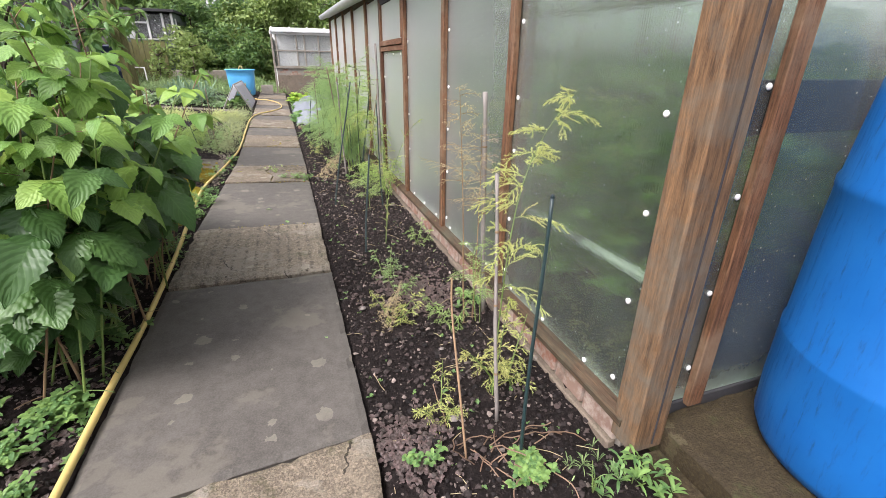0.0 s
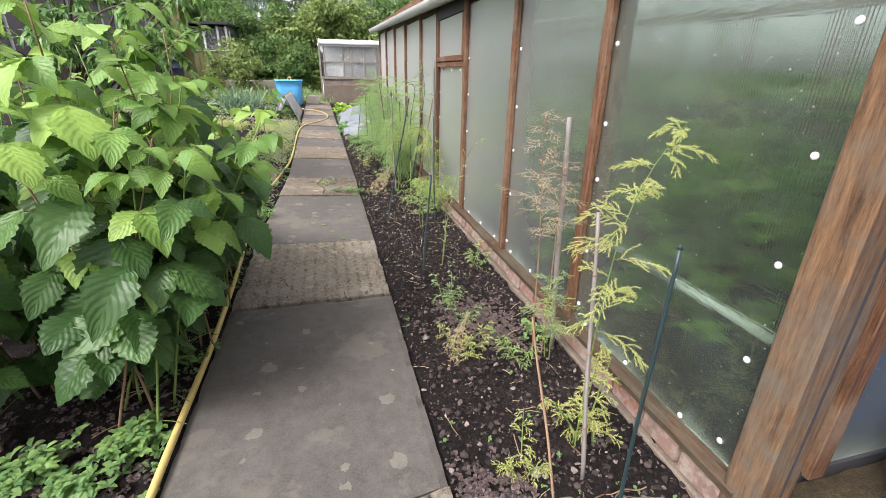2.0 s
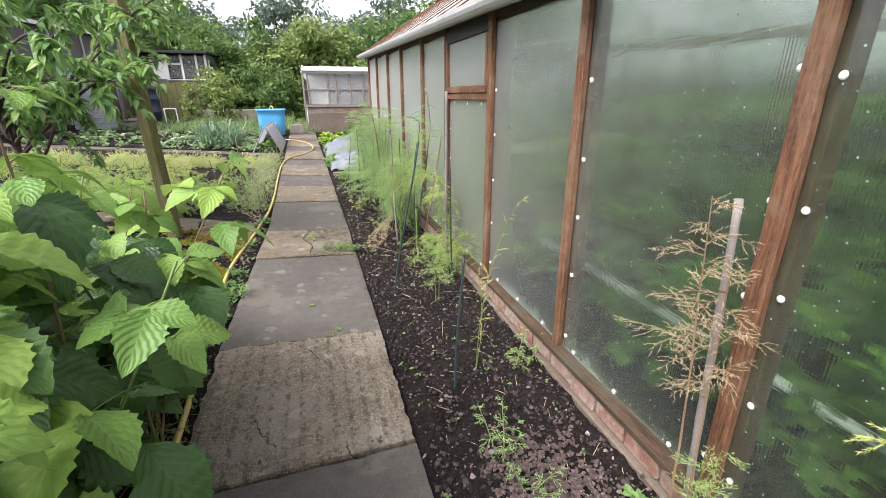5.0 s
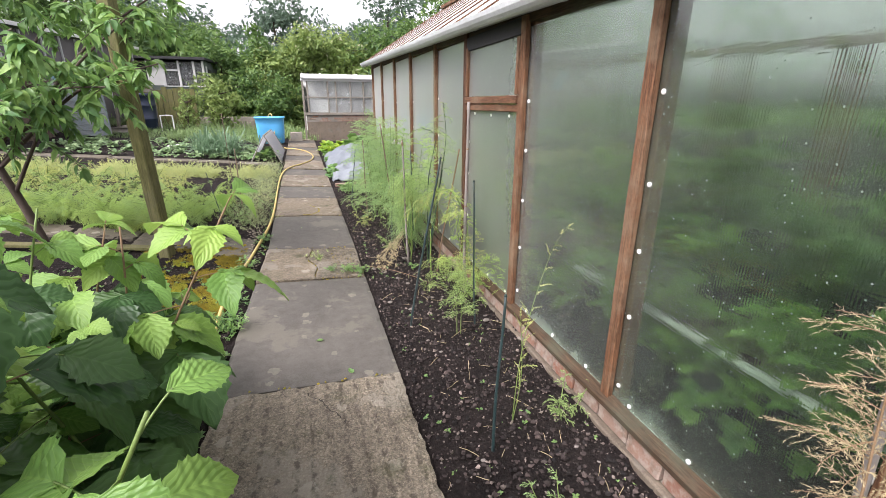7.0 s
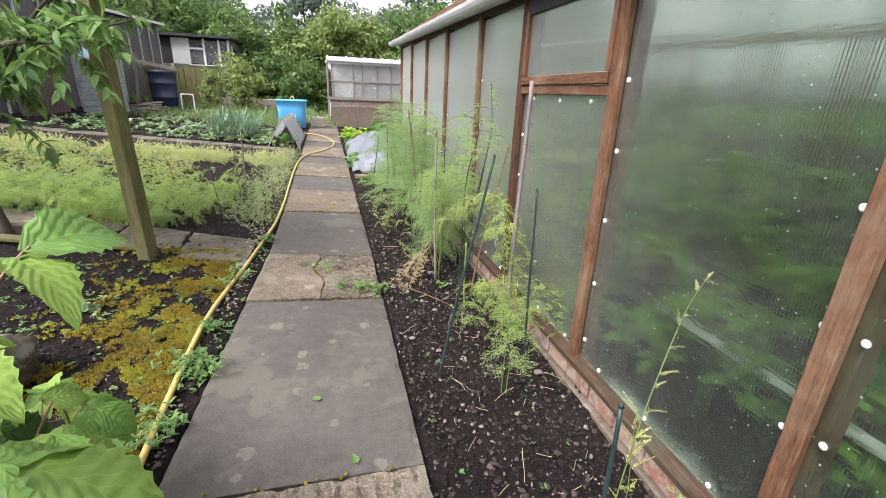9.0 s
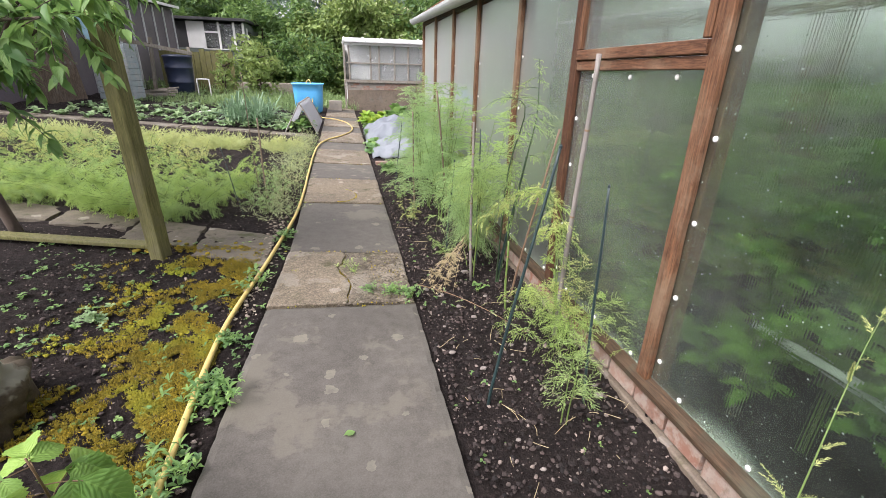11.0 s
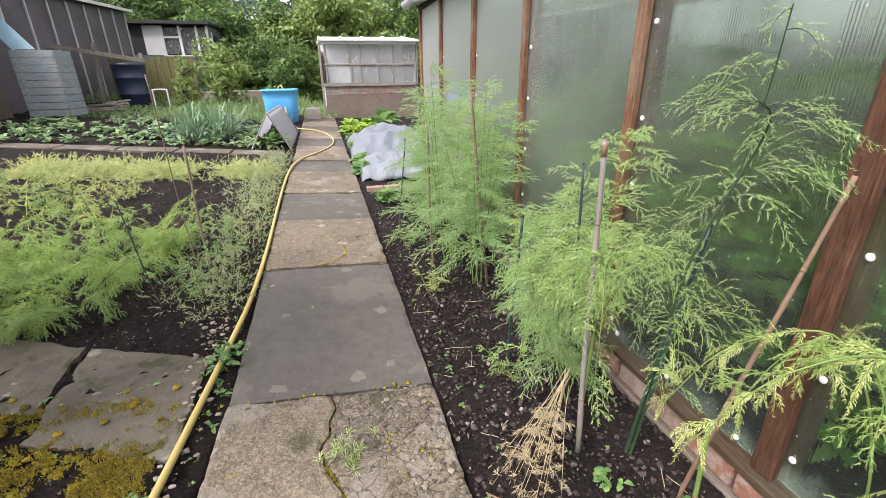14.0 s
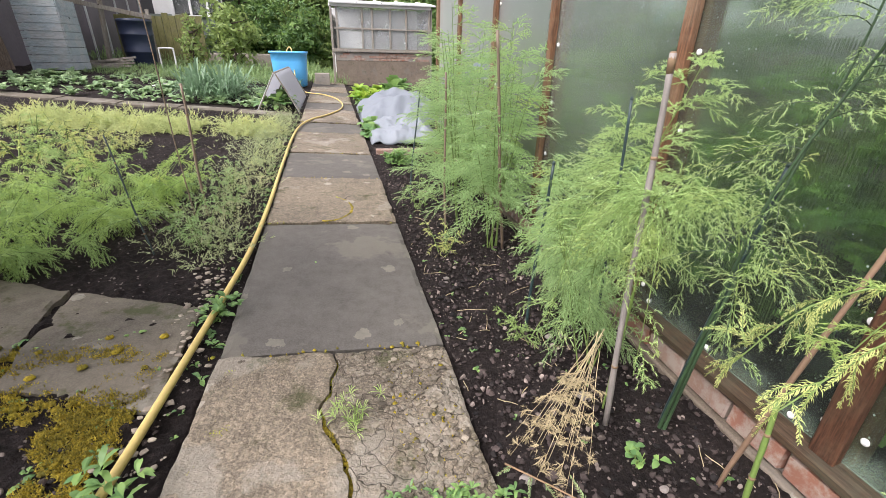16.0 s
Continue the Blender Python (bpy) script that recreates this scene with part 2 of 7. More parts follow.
def polycarb(name, tint, r0, r1):
    """Twin-wall sheet: milky at a slant, ribbed, lets blurred green light through."""
    m, n, l, b = mat(name, 0.2)
    p = world_pos(n)
    s = n.new("ShaderNodeSeparateXYZ")
    l.new(p, s.inputs[0])
    across = calc(n, l, "ADD", s.outputs[0], s.outputs[1])
    rib = calc(n, l, "SINE", calc(n, l, "MULTIPLY", across, 6.283 / 0.0105))
    dirt = tex(n, l, "ShaderNodeTexNoise", 3, 6, p, 0.7).outputs[0]
    speck = tex(n, l, "ShaderNodeTexVoronoi", 24, 0, p).outputs["Distance"]
    drop = calc(n, l, "LESS_THAN", speck, 0.08)
    b.inputs["Base Color"].default_value = (*tint, 1)
    b.inputs["IOR"].default_value = 1.25
    tw = ramp(n, l, dirt, [(0.35, (0.998,) * 3), (0.85, (0.95,) * 3)])
    low = calc(n, l, "ADD", s.outputs[2], calc(n, l, "MULTIPLY_ADD", dirt, 0.5, -0.25))
    splash = ramp(n, l, low, [(0.04, (0.72,) * 3), (0.17, (1.0,) * 3)])
    tw = calc(n, l, "MULTIPLY", tw, splash)
    l.new(calc(n, l, "MULTIPLY", tw, calc(n, l, "MULTIPLY_ADD", drop, -0.55, 1.0)), b.inputs["Transmission Weight"])
    l.new(ramp(n, l, dirt, [(0.3, (r0,) * 3), (0.75, (r1,) * 3)]), b.inputs["Roughness"])
    b.inputs["Coat Weight"].default_value = 1.0
    b.inputs["Coat Roughness"].default_value = 0.05
    flat = n.new("ShaderNodeMapping")
    flat.inputs["Scale"].default_value = (0.5, 0.5, 2.6)
    l.new(p, flat.inputs["Vector"])
    soft = tex(n, l, "ShaderNodeTexNoise", 2.4, 4, flat.outputs[0], 0.62).outputs[0]
    bump(n, l, b, calc(n, l, "ADD", calc(n, l, "MULTIPLY", rib, 0.035), calc(n, l, "MULTIPLY", soft, 4.5)), 0.4, 0.006)
    g = n.new("ShaderNodeBsdfGlossy")
    g.inputs["Color"].default_value = (0.95, 0.97, 0.96, 1)
    g.inputs["Roughness"].default_value = 0.58
    lw = n.new("ShaderNodeLayerWeight")
    lw.inputs["Blend"].default_value = 0.35
    mx = n.new("ShaderNodeMixShader")
    l.new(calc(n, l, "MULTIPLY", calc(n, l, "POWER", lw.outputs["Facing"], 2.1), 1.0), mx.inputs[0])
    l.new(b.outputs[0], mx.inputs[1])
    l.new(g.outputs[0], mx.inputs[2])
    l.new(mx.outputs[0], n["Material Output"].inputs[0])
    return m


def clear_glass():
    m, n, l, b = mat("dusty_glass", 0.08)
    b.inputs["Base Color"].default_value = (0.9, 0.93, 0.92, 1)
    b.inputs["Transmission Weight"].default_value = 0.9
    b.inputs["IOR"].default_value = 1.3
    d = tex(n, l, "ShaderNodeTexNoise", 5, 5, world_pos(n)).outputs[0]
    l.new(ramp(n, l, d, [(0.4, (0.05,) * 3), (0.8, (0.4,) * 3)]), b.inputs["Roughness"])
    return m


def blue_plastic():
    m, n, l, b = mat("scuffed_blue_plastic", 0.38)
    b.inputs["Specular IOR Level"].default_value = 0.3
    p = world_pos(n)
    a = tex(n, l, "ShaderNodeTexNoise", 2.5, 5, p).outputs[0]
    sc = n.new("ShaderNodeMapping")
    sc.inputs["Scale"].default_value = (14, 14, 2.2)
    l.new(p, sc.inputs[0])
    streak = tex(n, l, "ShaderNodeTexNoise", 3, 6, sc.outputs[0], 0.75).outputs[0]
    col = ramp(n, l, a, [(0.3, (0.004, 0.085, 0.3)), (0.75, (0.009, 0.125, 0.38))])
    col = mix(n, l, ramp(n, l, streak, [(0.55, (0, 0, 0)), (0.7, (0.8, 0.8, 0.8))]), col, (0.012, 0.045, 0.11))
    l.new(col, b.inputs["Base Color"])
    l.new(ramp(n, l, streak, [(0.3, (0.3,) * 3), (0.7, (0.55,) * 3)]), b.inputs["Roughness"])
    bump(n, l, b, streak, 0.08, 0.003)
    return m


def brick_mat():
    m, n, l, b = mat("old_brick", 0.88)
    r = n.new("ShaderNodeObjectInfo").outputs["Random"]
    p = world_pos(n)
    col = ramp(n, l, r, [(0.0, (0.23, 0.1, 0.062)), (0.4, (0.21, 0.12, 0.085)), (0.7, (0.27, 0.18, 0.135)), (1.0, (0.15, 0.092, 0.068))])
    st = tex(n, l, "ShaderNodeTexNoise", 13, 7, p, 0.7).outputs[0]
    col = mix(n, l, ramp(n, l, st, [(0.44, (0, 0, 0)), (0.58, (0.8, 0.8, 0.8))]), col, (0.31, 0.26, 0.215))
    gr = tex(n, l, "ShaderNodeTexNoise", 7, 6, p, 0.7).outputs[0]
    col = mix(n, l, ramp(n, l, gr, [(0.56, (0, 0, 0)), (0.7, (0.7, 0.7, 0.7))]), col, (0.06, 0.055, 0.035))
    l.new(col, b.inputs["Base Color"])
    bump(n, l, b, st, 0.6, 0.006)
    return m


SOIL = soil_mat()
SLAB_SMOOTH = concrete("smooth_slab", (0.052, 0.047, 0.04), (0.112, 0.104, 0.09), (0.2, 0.182, 0.145))
SLAB_ROUGH = concrete("weathered_slab", (0.045, 0.037, 0.026), (0.205, 0.17, 0.123), (0.36, 0.33, 0.27), 0.25, 0.8, 0.6)
SLAB_CRUMB = concrete("crumbling_slab", (0.04, 0.034, 0.025), (0.18, 0.15, 0.11), (0.33, 0.3, 0.245), 0.0, 0.7, 0.8, 0.6)
SLAB_RIB = concrete("ribbed_slab", (0.06, 0.05, 0.037), (0.235, 0.2, 0.148), (0.33, 0.3, 0.24), 0.7, 0.55, 0.7)
WET = concrete("damp_mossy_concrete", (0.016, 0.0115, 0.006), (0.046, 0.035, 0.018), (0.085, 0.072, 0.04), 0.0, 0.9, 0.8)
SLAB_SIDE = concrete("flagstone", (0.055, 0.048, 0.036), (0.15, 0.13, 0.098), (0.32, 0.3, 0.25), 0.0, 1.0)
RENDER_BROWN = concrete("stained_render", (0.085, 0.068, 0.052), (0.19, 0.155, 0.118), (0.22, 0.2, 0.17), 0.0, 0.6)
RENDER = concrete("cement_render", (0.2, 0.18, 0.15), (0.33, 0.29, 0.24), (0.36, 0.34, 0.3), 0.0, 0.5)
TIMBER_RED = timber("stained_timber", (0.05, 0.023, 0.012), (0.205, 0.1, 0.05), (0.215, 0.15, 0.095), greyness=0.6)
TIMBER_RED_Y = timber("stained_sill_timber", (0.028, 0.019, 0.011), (0.1, 0.062, 0.036), (0.07, 0.068, 0.045), (14, 1, 14), 0.55)
TIMBER_RAIL = timber("stained_rail_timber", (0.05, 0.023, 0.012), (0.19, 0.09, 0.047), (0.2, 0.14, 0.09), (14, 1.1, 14), 0.55)
TIMBER_OLD = timber("weathered_post_timber", (0.06, 0.034, 0.018), (0.215, 0.125, 0.06), (0.125, 0.112, 0.085), (9, 9, 0.8), 0.62)
# darker version of the batten timber, used only on the post at 5.49
TIMBER_DARK = timber("dark_red_brown_timber", (0.03, 0.013, 0.007), (0.115, 0.052, 0.027), (0.12, 0.075, 0.045), (14, 14, 1.1), 0.3)
for _m in (TIMBER_RED,):
    for _n in _m.node_tree.nodes:
        if _n.bl_idname == "ShaderNodeMapping":
            _n.inputs["Scale"].default_value = (14, 14, 1.1)
TIMBER_GREEN = timber("algae_green_timber", (0.085, 0.085, 0.03), (0.2, 0.19, 0.075), (0.15, 0.14, 0.075), (16, 16, 1.0), 0.4)
TIMBER_GREY = timber("silvered_timber", (0.14, 0.12, 0.09), (0.3, 0.265, 0.21), (0.26, 0.25, 0.22), (14, 14, 1.2), 0.8)
TIMBER_FENCE = timber("rough_brown_fence_timber", (0.075, 0.055, 0.04), (0.21, 0.165, 0.125), (0.17, 0.15, 0.125), (14, 14, 1.2), 0.4)
TIMBER_BLUE = timber("blue_grey_boards", (0.2, 0.25, 0.265), (0.34, 0.39, 0.4), (0.36, 0.36, 0.35), (2, 14, 14), 0.6)
POLY = polycarb("twinwall_polycarbonate", (0.36, 0.46, 0.37), 0.065, 0.13)
ROOF_POLY = polycarb("clear_roof_polycarbonate", (0.88, 0.9, 0.88), 0.05, 0.12)
GLASS = clear_glass()
BLUE = blue_plastic()
BRICK = brick_mat()
CAP = plain("white_cap_plastic", (0.78, 0.77, 0.73), 0.4, 0.08, 60)
GUTTER = plain("greyed_white_gutter", (0.52, 0.54, 0.53), 0.45, 0.2, 8)
ROOF_SHEET = plain("dull_white_roof_sheet", (0.62, 0.63, 0.62), 0.35, 0.15, 5)
HOSE = plain("yellow_hose_rubber", (0.55, 0.42, 0.14), 0.5, 0.14, 10)
# roof felt; the same black also paints the shadow at the sash head
FELT_AND_SHADE = plain("black_felt_and_shade", (0.03, 0.03, 0.032), 0.85, 0.3, 8)
DARK_FILM = plain("dark_purple_grey_sheeting", (0.105, 0.09, 0.101), 0.55, 0.4, 3)
WHITE_PAINT = plain("old_white_paint", (0.72, 0.72, 0.7), 0.6, 0.12, 8)
GREY_GREEN = plain("grey_green_boarding", (0.14, 0.165, 0.15), 0.75, 0.2, 5)
NAVY = plain("navy_plastic", (0.02, 0.03, 0.06), 0.42, 0.3, 6)
LIGHT_BLUE = plain("light_blue_plastic", (0.10, 0.42, 0.78), 0.42, 0.14, 5)
PALE_BLUE = plain("pale_blue_board", (0.25, 0.42, 0.48), 0.6, 0.2, 6)
CLOCHE = leaf_mat("grimy_clear_sheet", (0.74, 0.74, 0.76), (0.6, 0.61, 0.63), None, 0, False, 0.35, 0, 0.5)
FLEECE = leaf_mat("white_garden_fleece", (0.36, 0.39, 0.42), (0.27, 0.3, 0.33), None, 0, False, 0.6, 0, 0.45)
CANE = plain("bamboo", (0.17, 0.125, 0.085), 0.6, 0.3, 30)
CANE_GREY = plain("silvered_bamboo", (0.2, 0.18, 0.16), 0.65, 0.25, 30)
CANE_RED = plain("orange_brown_bamboo", (0.19, 0.12, 0.075), 0.6, 0.25, 30)
STAKE = plain("dark_green_plastic_stake", (0.016, 0.034, 0.034), 0.4, 0.3, 40)
BARK = plain("dark_bark", (0.075, 0.055, 0.042), 0.9, 0.4, 30, relief=0.8)
STEM_GREEN = plain("green_stem", (0.13, 0.2, 0.045), 0.55, 0.25, 20)
STEM_DARK = plain("dark_green_stem", (0.03, 0.06, 0.025), 0.5, 0.3, 20)
STEM_BROWN = plain("dry_brown_stem", (0.2, 0.13, 0.07), 0.8, 0.3, 20)
STONE = plain("pebble_stone", (0.2, 0.175, 0.155), 0.8, 0.45, 3)
MOSS = leaf_mat("olive_moss", (0.4, 0.3, 0.025), (0.1, 0.09, 0.014), (0.36, 0.42, 0.04), 0.1, True, 0.95, 0, 0.1)
DARK_IN = plain("dark_interior", (0.03, 0.03, 0.032), 0.8, 0.2, 4)
PIPE = plain("pale_plastic_pipe", (0.6, 0.62, 0.6), 0.5, 0.1, 9)
MORTAR = plain("grey_mortar", (0.22, 0.2, 0.17), 0.95, 0.3, 20, relief=0.8)
LICHEN_STONE = concrete("lichened_stone", (0.025, 0.019, 0.013), (0.085, 0.068, 0.046), (0.4, 0.4, 0.32), 0.0, 0.8)
RASP = leaf_mat("raspberry_leaf", (0.3, 0.455, 0.09), (0.125, 0.255, 0.055), (0.524, 0.572, 0.111), -0.04, False, 0.45, 7, 0.28)
# darker green of older leaves, deepened further to paint in the canopy's shade
RASP_OLD_SHADED = leaf_mat("older_shaded_raspberry_leaf", (0.09, 0.185, 0.042), (0.036, 0.09, 0.026), None, 0, False, 0.4, 7, 0.26)
WEED = leaf_mat("weed_leaf", (0.248, 0.39, 0.111), (0.102, 0.208, 0.0774), None, 0, True)
PURPLE = leaf_mat("purple_weed_leaf", (0.2, 0.14, 0.13), (0.07, 0.058, 0.05), None, 0, True)
TREE_LEAF = leaf_mat("fruit_tree_leaf", (0.248, 0.403, 0.111), (0.0874, 0.195, 0.0663), (0.437, 0.494, 0.111), -0.05, True)
TREE_LEAF_SOLO = leaf_mat("fruit_tree_leaf_near", (0.277, 0.429, 0.111), (0.102, 0.208, 0.0663), (0.437, 0.494, 0.111), -0.05, False, 0.42, 6)
FERN = leaf_mat("asparagus_fern", (0.46, 0.585, 0.235), (0.27, 0.41, 0.15), (0.56, 0.60, 0.15), 0.05, True, 0.6, 0, 0.4)
FERN_BLUE = leaf_mat("asparagus_fern_blue_green", (0.42, 0.56, 0.25), (0.25, 0.40, 0.17), None, 0, True, 0.6, 0, 0.4)
FERN_YEL = leaf_mat("yellowing_asparagus_fern", (0.6, 0.62, 0.24), (0.42, 0.48, 0.16), (0.62, 0.56, 0.25), 0.05, True, 0.6, 0, 0.4)
FERN_DRY = leaf_mat("dry_straw_fern", (0.56, 0.48, 0.29), (0.38, 0.31, 0.18), None, 0, True, 0.8, 0, 0.2)
CARROT = leaf_mat("pale_green_tops", (0.56, 0.59, 0.27), (0.37, 0.44, 0.19), (0.6, 0.58, 0.22), 0.05, True, 0.6, 0, 0.4)
VEG = leaf_mat("vegetable_leaf", (0.37, 0.49, 0.25), (0.18, 0.29, 0.14), None, 0, True)
LETTUCE = leaf_mat("lettuce_leaf", (0.45, 0.55, 0.08), (0.2, 0.4, 0.06), None, 0, True)
LEEK = leaf_mat("blue_green_leek_leaf", (0.2, 0.31, 0.18), (0.12, 0.2, 0.11), None, 0, True)
GRASS = leaf_mat("grass_blade", (0.291, 0.39, 0.155), (0.131, 0.221, 0.0884), None, 0, True)
HEDGE = leaf_mat("hedge_leaf", (0.189, 0.299, 0.0774), (0.051, 0.111, 0.0398), None, 0, True, 0.5)
HEDGE_LIGHT = leaf_mat("light_hedge_leaf", (0.32, 0.403, 0.122), (0.131, 0.208, 0.0663), None, 0, True, 0.5)
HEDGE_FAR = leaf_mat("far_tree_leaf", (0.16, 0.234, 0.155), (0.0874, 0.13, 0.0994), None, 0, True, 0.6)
FERN_BRIGHT = leaf_mat("lush_asparagus_fern", (0.5, 0.63, 0.21), (0.23, 0.36, 0.1), (0.58, 0.62, 0.2), 0.05, True, 0.55, 0, 0.48)
EDGE_WEED = leaf_mat("dry_pale_weed", (0.44, 0.48, 0.27), (0.26, 0.32, 0.15), (0.5, 0.45, 0.24), 0.05, True, 0.7, 0, 0.35)
CROP = leaf_mat("greenhouse_crop_leaf", (0.2, 0.36, 0.06), (0.07, 0.16, 0.03), None, 0, True, 0.5)
BLOSSOM = leaf_mat("cream_blossom", (0.7, 0.68, 0.5), (0.5, 0.5, 0.33), None, 0, True, 0.7)


# ---- geometry helpers ----
def smooth01(a):
    a = max(0.0, min(1.0, a))
    return a * a * (3 - 2 * a)


def path_right(y):
    return 0.12 - 0.011 * max(0.0, y - 6.4)


def path_left(y):
    if y < 4:
        return -0.87
    if y < 6.4:
        return -0.87 + (y - 4) * 0.035
    return -0.786 - 0.013 * (y - 6.4)


def rise(y):
    return 0.012 * max(0.0, min(y, 45) - 7)


def slab_z(x, y):
    return 0.055 * (0.12 - x) + rise(y)


def gz(x, y):
    """Height of the garden ground."""
    if x > path_right(y):
        b = -0.03 - 0.07 * smooth01((x - 0.12) / 0.95) * (1 if y < 12.5 else 0.4)
    elif x > path_left(y):
        b = -0.07
    else:
        b = min(0.03 + 0.07 * (-0.8 - x), 0.6)
    return b + rise(y)


def obj(name, me, material, parent=None, label=""):
    if material and not me.materials:
        me.materials.append(material)
    ob = new(name, me)
    if parent:
        ob.parent = parent
    if label:
        ob["label"] = label
    return ob


def part(name, bm, material, parent=None, label="", flat=True):
    me = bpy.data.meshes.new(name)
    bm.to_mesh(me)
    bm.free()
    if not flat:
        me.polygons.foreach_set("use_smooth", [True] * len(me.polygons))
    return obj(name, me, material, parent, label)


def raw(name, verts, faces, smooth_=False):
    me = bpy.data.meshes.new(name)
    me.from_pydata([tuple(v) for v in verts], [], [tuple(f) for f in faces])
    if smooth_:
        me.polygons.foreach_set("use_smooth", [True] * len(me.polygons))
    return me


def thing(name, loc, label, category, group="", kind=""):
    e = new(name)
    e.empty_display_size = 0.1
    e.location = loc
    return tagged(e, label, category, group, kind)


def box(bm, x0, x1, y0, y1, z0, z1, bevel=0.004):
    r = bmesh.ops.create_cube(bm, size=1)
    for v in r["verts"]:
        v.co = Vector((x0 + (v.co.x + 0.5) * (x1 - x0), y0 + (v.co.y + 0.5) * (y1 - y0), z0 + (v.co.z + 0.5) * (z1 - z0)))
    if bevel:
        es = list({e for v in r["verts"] for e in v.link_edges})
        bmesh.ops.bevel(bm, geom=es, offset=bevel, segments=1, affect="EDGES", profile=0.5)
    return bm


def boxed(x0, x1, y0, y1, z0, z1, bevel=0.004):
    return box(bmesh.new(), x0, x1, y0, y1, z0, z1, bevel)


def beam(bm, a, b, w, h, bevel=0.004, twist=0.0):
    """A squared timber from a to b."""
    a, b = Vector(a), Vector(b)
    d = b - a
    r = bmesh.ops.create_cube(bm, size=1)
    m = Matrix.Translation((a + b) / 2) @ d.to_track_quat("Z", "Y").to_matrix().to_4x4() @ Matrix.Rotation(twist, 4, "Z") @ Matrix.Diagonal((w, h, d.length, 1))
    bmesh.ops.transform(bm, matrix=m, verts=r["verts"])
    if bevel:
        es = list({e for v in r["verts"] for e in v.link_edges})
        bmesh.ops.bevel(bm, geom=es, offset=bevel, segments=1, affect="EDGES")
    return bm


def tube(points, radii, sides=6, caps=True):
    """Verts and faces of a tube through points."""
    vs, fs = [], []
    pts = [Vector(p) for p in points]
    up = Vector((0.31, 0.77, 0.55))
    for i, p in enumerate(pts):
        d = (pts[min(i + 1, len(pts) - 1)] - pts[max(i - 1, 0)]).normalized()
        s = d.cross(up)
        if s.length < 0.05:
            s = d.cross(Vector((1, 0, 0)))
        s.normalize()
        t = d.cross(s)
        r = radii[i] if isinstance(radii, (list, tuple)) else radii
        for k in range(sides):
            a = 2 * math.pi * k / sides
            vs.append(p + (s * math.cos(a) + t * math.sin(a)) * r)
    for i in range(len(pts) - 1):
        for k in range(sides):
            k2 = (k + 1) % sides
            fs.append((i * sides + k, i * sides + k2, (i + 1) * sides + k2, (i + 1) * sides + k))
    if caps:
        fs.append(tuple(range(sides))[::-1])
        fs.append(tuple((len(pts) - 1) * sides + k for k in range(sides)))
    return vs, fs


class Soup:
    """Collects many tubes and leaves into one mesh."""

    def __init__(self):
        self.v, self.f = [], []

    def add(self, vs, fs):
        o = len(self.v)
        self.v.extend(vs)
        self.f.extend(tuple(i + o for i in f) for f in fs)

    def mesh(self, name, smooth_=False):
        return raw(name, self.v, self.f, smooth_)


def curve_pts(p, d, length, n, droop=0.0, wob=0.0, rng=random):
    """A line that starts at p along d and bends under its weight."""
    p, d = Vector(p), Vector(d).normalized()
    out = [p.copy()]
    st = length / n
    for _ in range(n):
        d = (d + Vector((rng.uniform(-wob, wob), rng.uniform(-wob, wob), -droop / n + rng.uniform(-wob, wob)))).normalized()
        p = p + d * st
        out.append(p.copy())
    return out


def smooth_line(pts, per=8):
    """Catmull-Rom through points."""
    pts = [Vector(p) for p in pts]
    out = []
    for i in range(len(pts) - 1):
        p0, p1, p2, p3 = pts[max(i - 1, 0)], pts[i], pts[i + 1], pts[min(i + 2, len(pts) - 1)]
        for k in range(per):
            t = k / per
            out.append(0.5 * ((2 * p1) + (p2 - p0) * t + (2 * p0 - 5 * p1 + 4 * p2 - p3) * t * t + (3 * p1 - p0 - 3 * p2 + p3) * t ** 3))
    out.append(pts[-1])
    return out


# ---- ground: one sheet to the horizon ----
def build_ground():
    xs = np.concatenate([np.array([-600, -250, -120, -60, -40, -28, -20, -15, -12, -10, -9]), np.arange(-8, -2.4, 0.12), np.arange(-2.4, -0.7, 0.022), np.arange(-0.7, 0.05, 0.15), np.arange(0.05, 1.12, 0.016), np.arange(1.15, 5, 0.35), np.array([6, 8, 11, 15, 22, 35, 60, 120, 250, 600])])
    ys = np.concatenate([np.array([-600, -250, -100, -50, -25, -12, -6, -3, -1.5, -0.5]), np.arange(0.0, 9.0, 0.022), np.arange(9.0, 14, 0.05), np.arange(14, 27, 0.14), np.array([28, 30, 33, 37, 42, 50, 70, 120, 250, 600])])
    nx, ny = len(xs), len(ys)
    verts = np.zeros((ny, nx, 3))
    for j, y in enumerate(ys):
        for i, x in enumerate(xs):
            z = gz(x, y)
            bed = -2.6 < x < path_left(y) - 0.02 or path_right(y) + 0.02 < x < 1.12
            if bed and -0.3 < y < 13:
                h = noise.fractal((x * 7, y * 7, 0.3), 1.0, 2.0, 3)
                c = noise.noise((x * 34, y * 34, 2.1))
                z += 0.024 * h + 0.042 * max(0, c) ** 1.5 + 0.008 * noise.noise((x * 70, y * 70, 5.0))
            elif x < -2.6 and 7 < y < 24:
                z += 0.04 * noise.noise((x * 4, y * 4, 1.0))
            verts[j, i] = (x, y, z)
    idx = np.arange(nx * ny).reshape(ny, nx)
    faces = np.stack([idx[:-1, :-1], idx[:-1, 1:], idx[1:, 1:], idx[1:, :-1]], -1).reshape(-1, 4)
    me = bpy.data.meshes.new("ground")
    me.from_pydata(verts.reshape(-1, 3).tolist(), [], faces.tolist())
    me.polygons.foreach_set("use_smooth", [True] * len(me.polygons))
    tagged(obj("ground", me, SOIL), "dark damp garden soil with rough grass beyond", "ground", kind="structure")


build_ground()


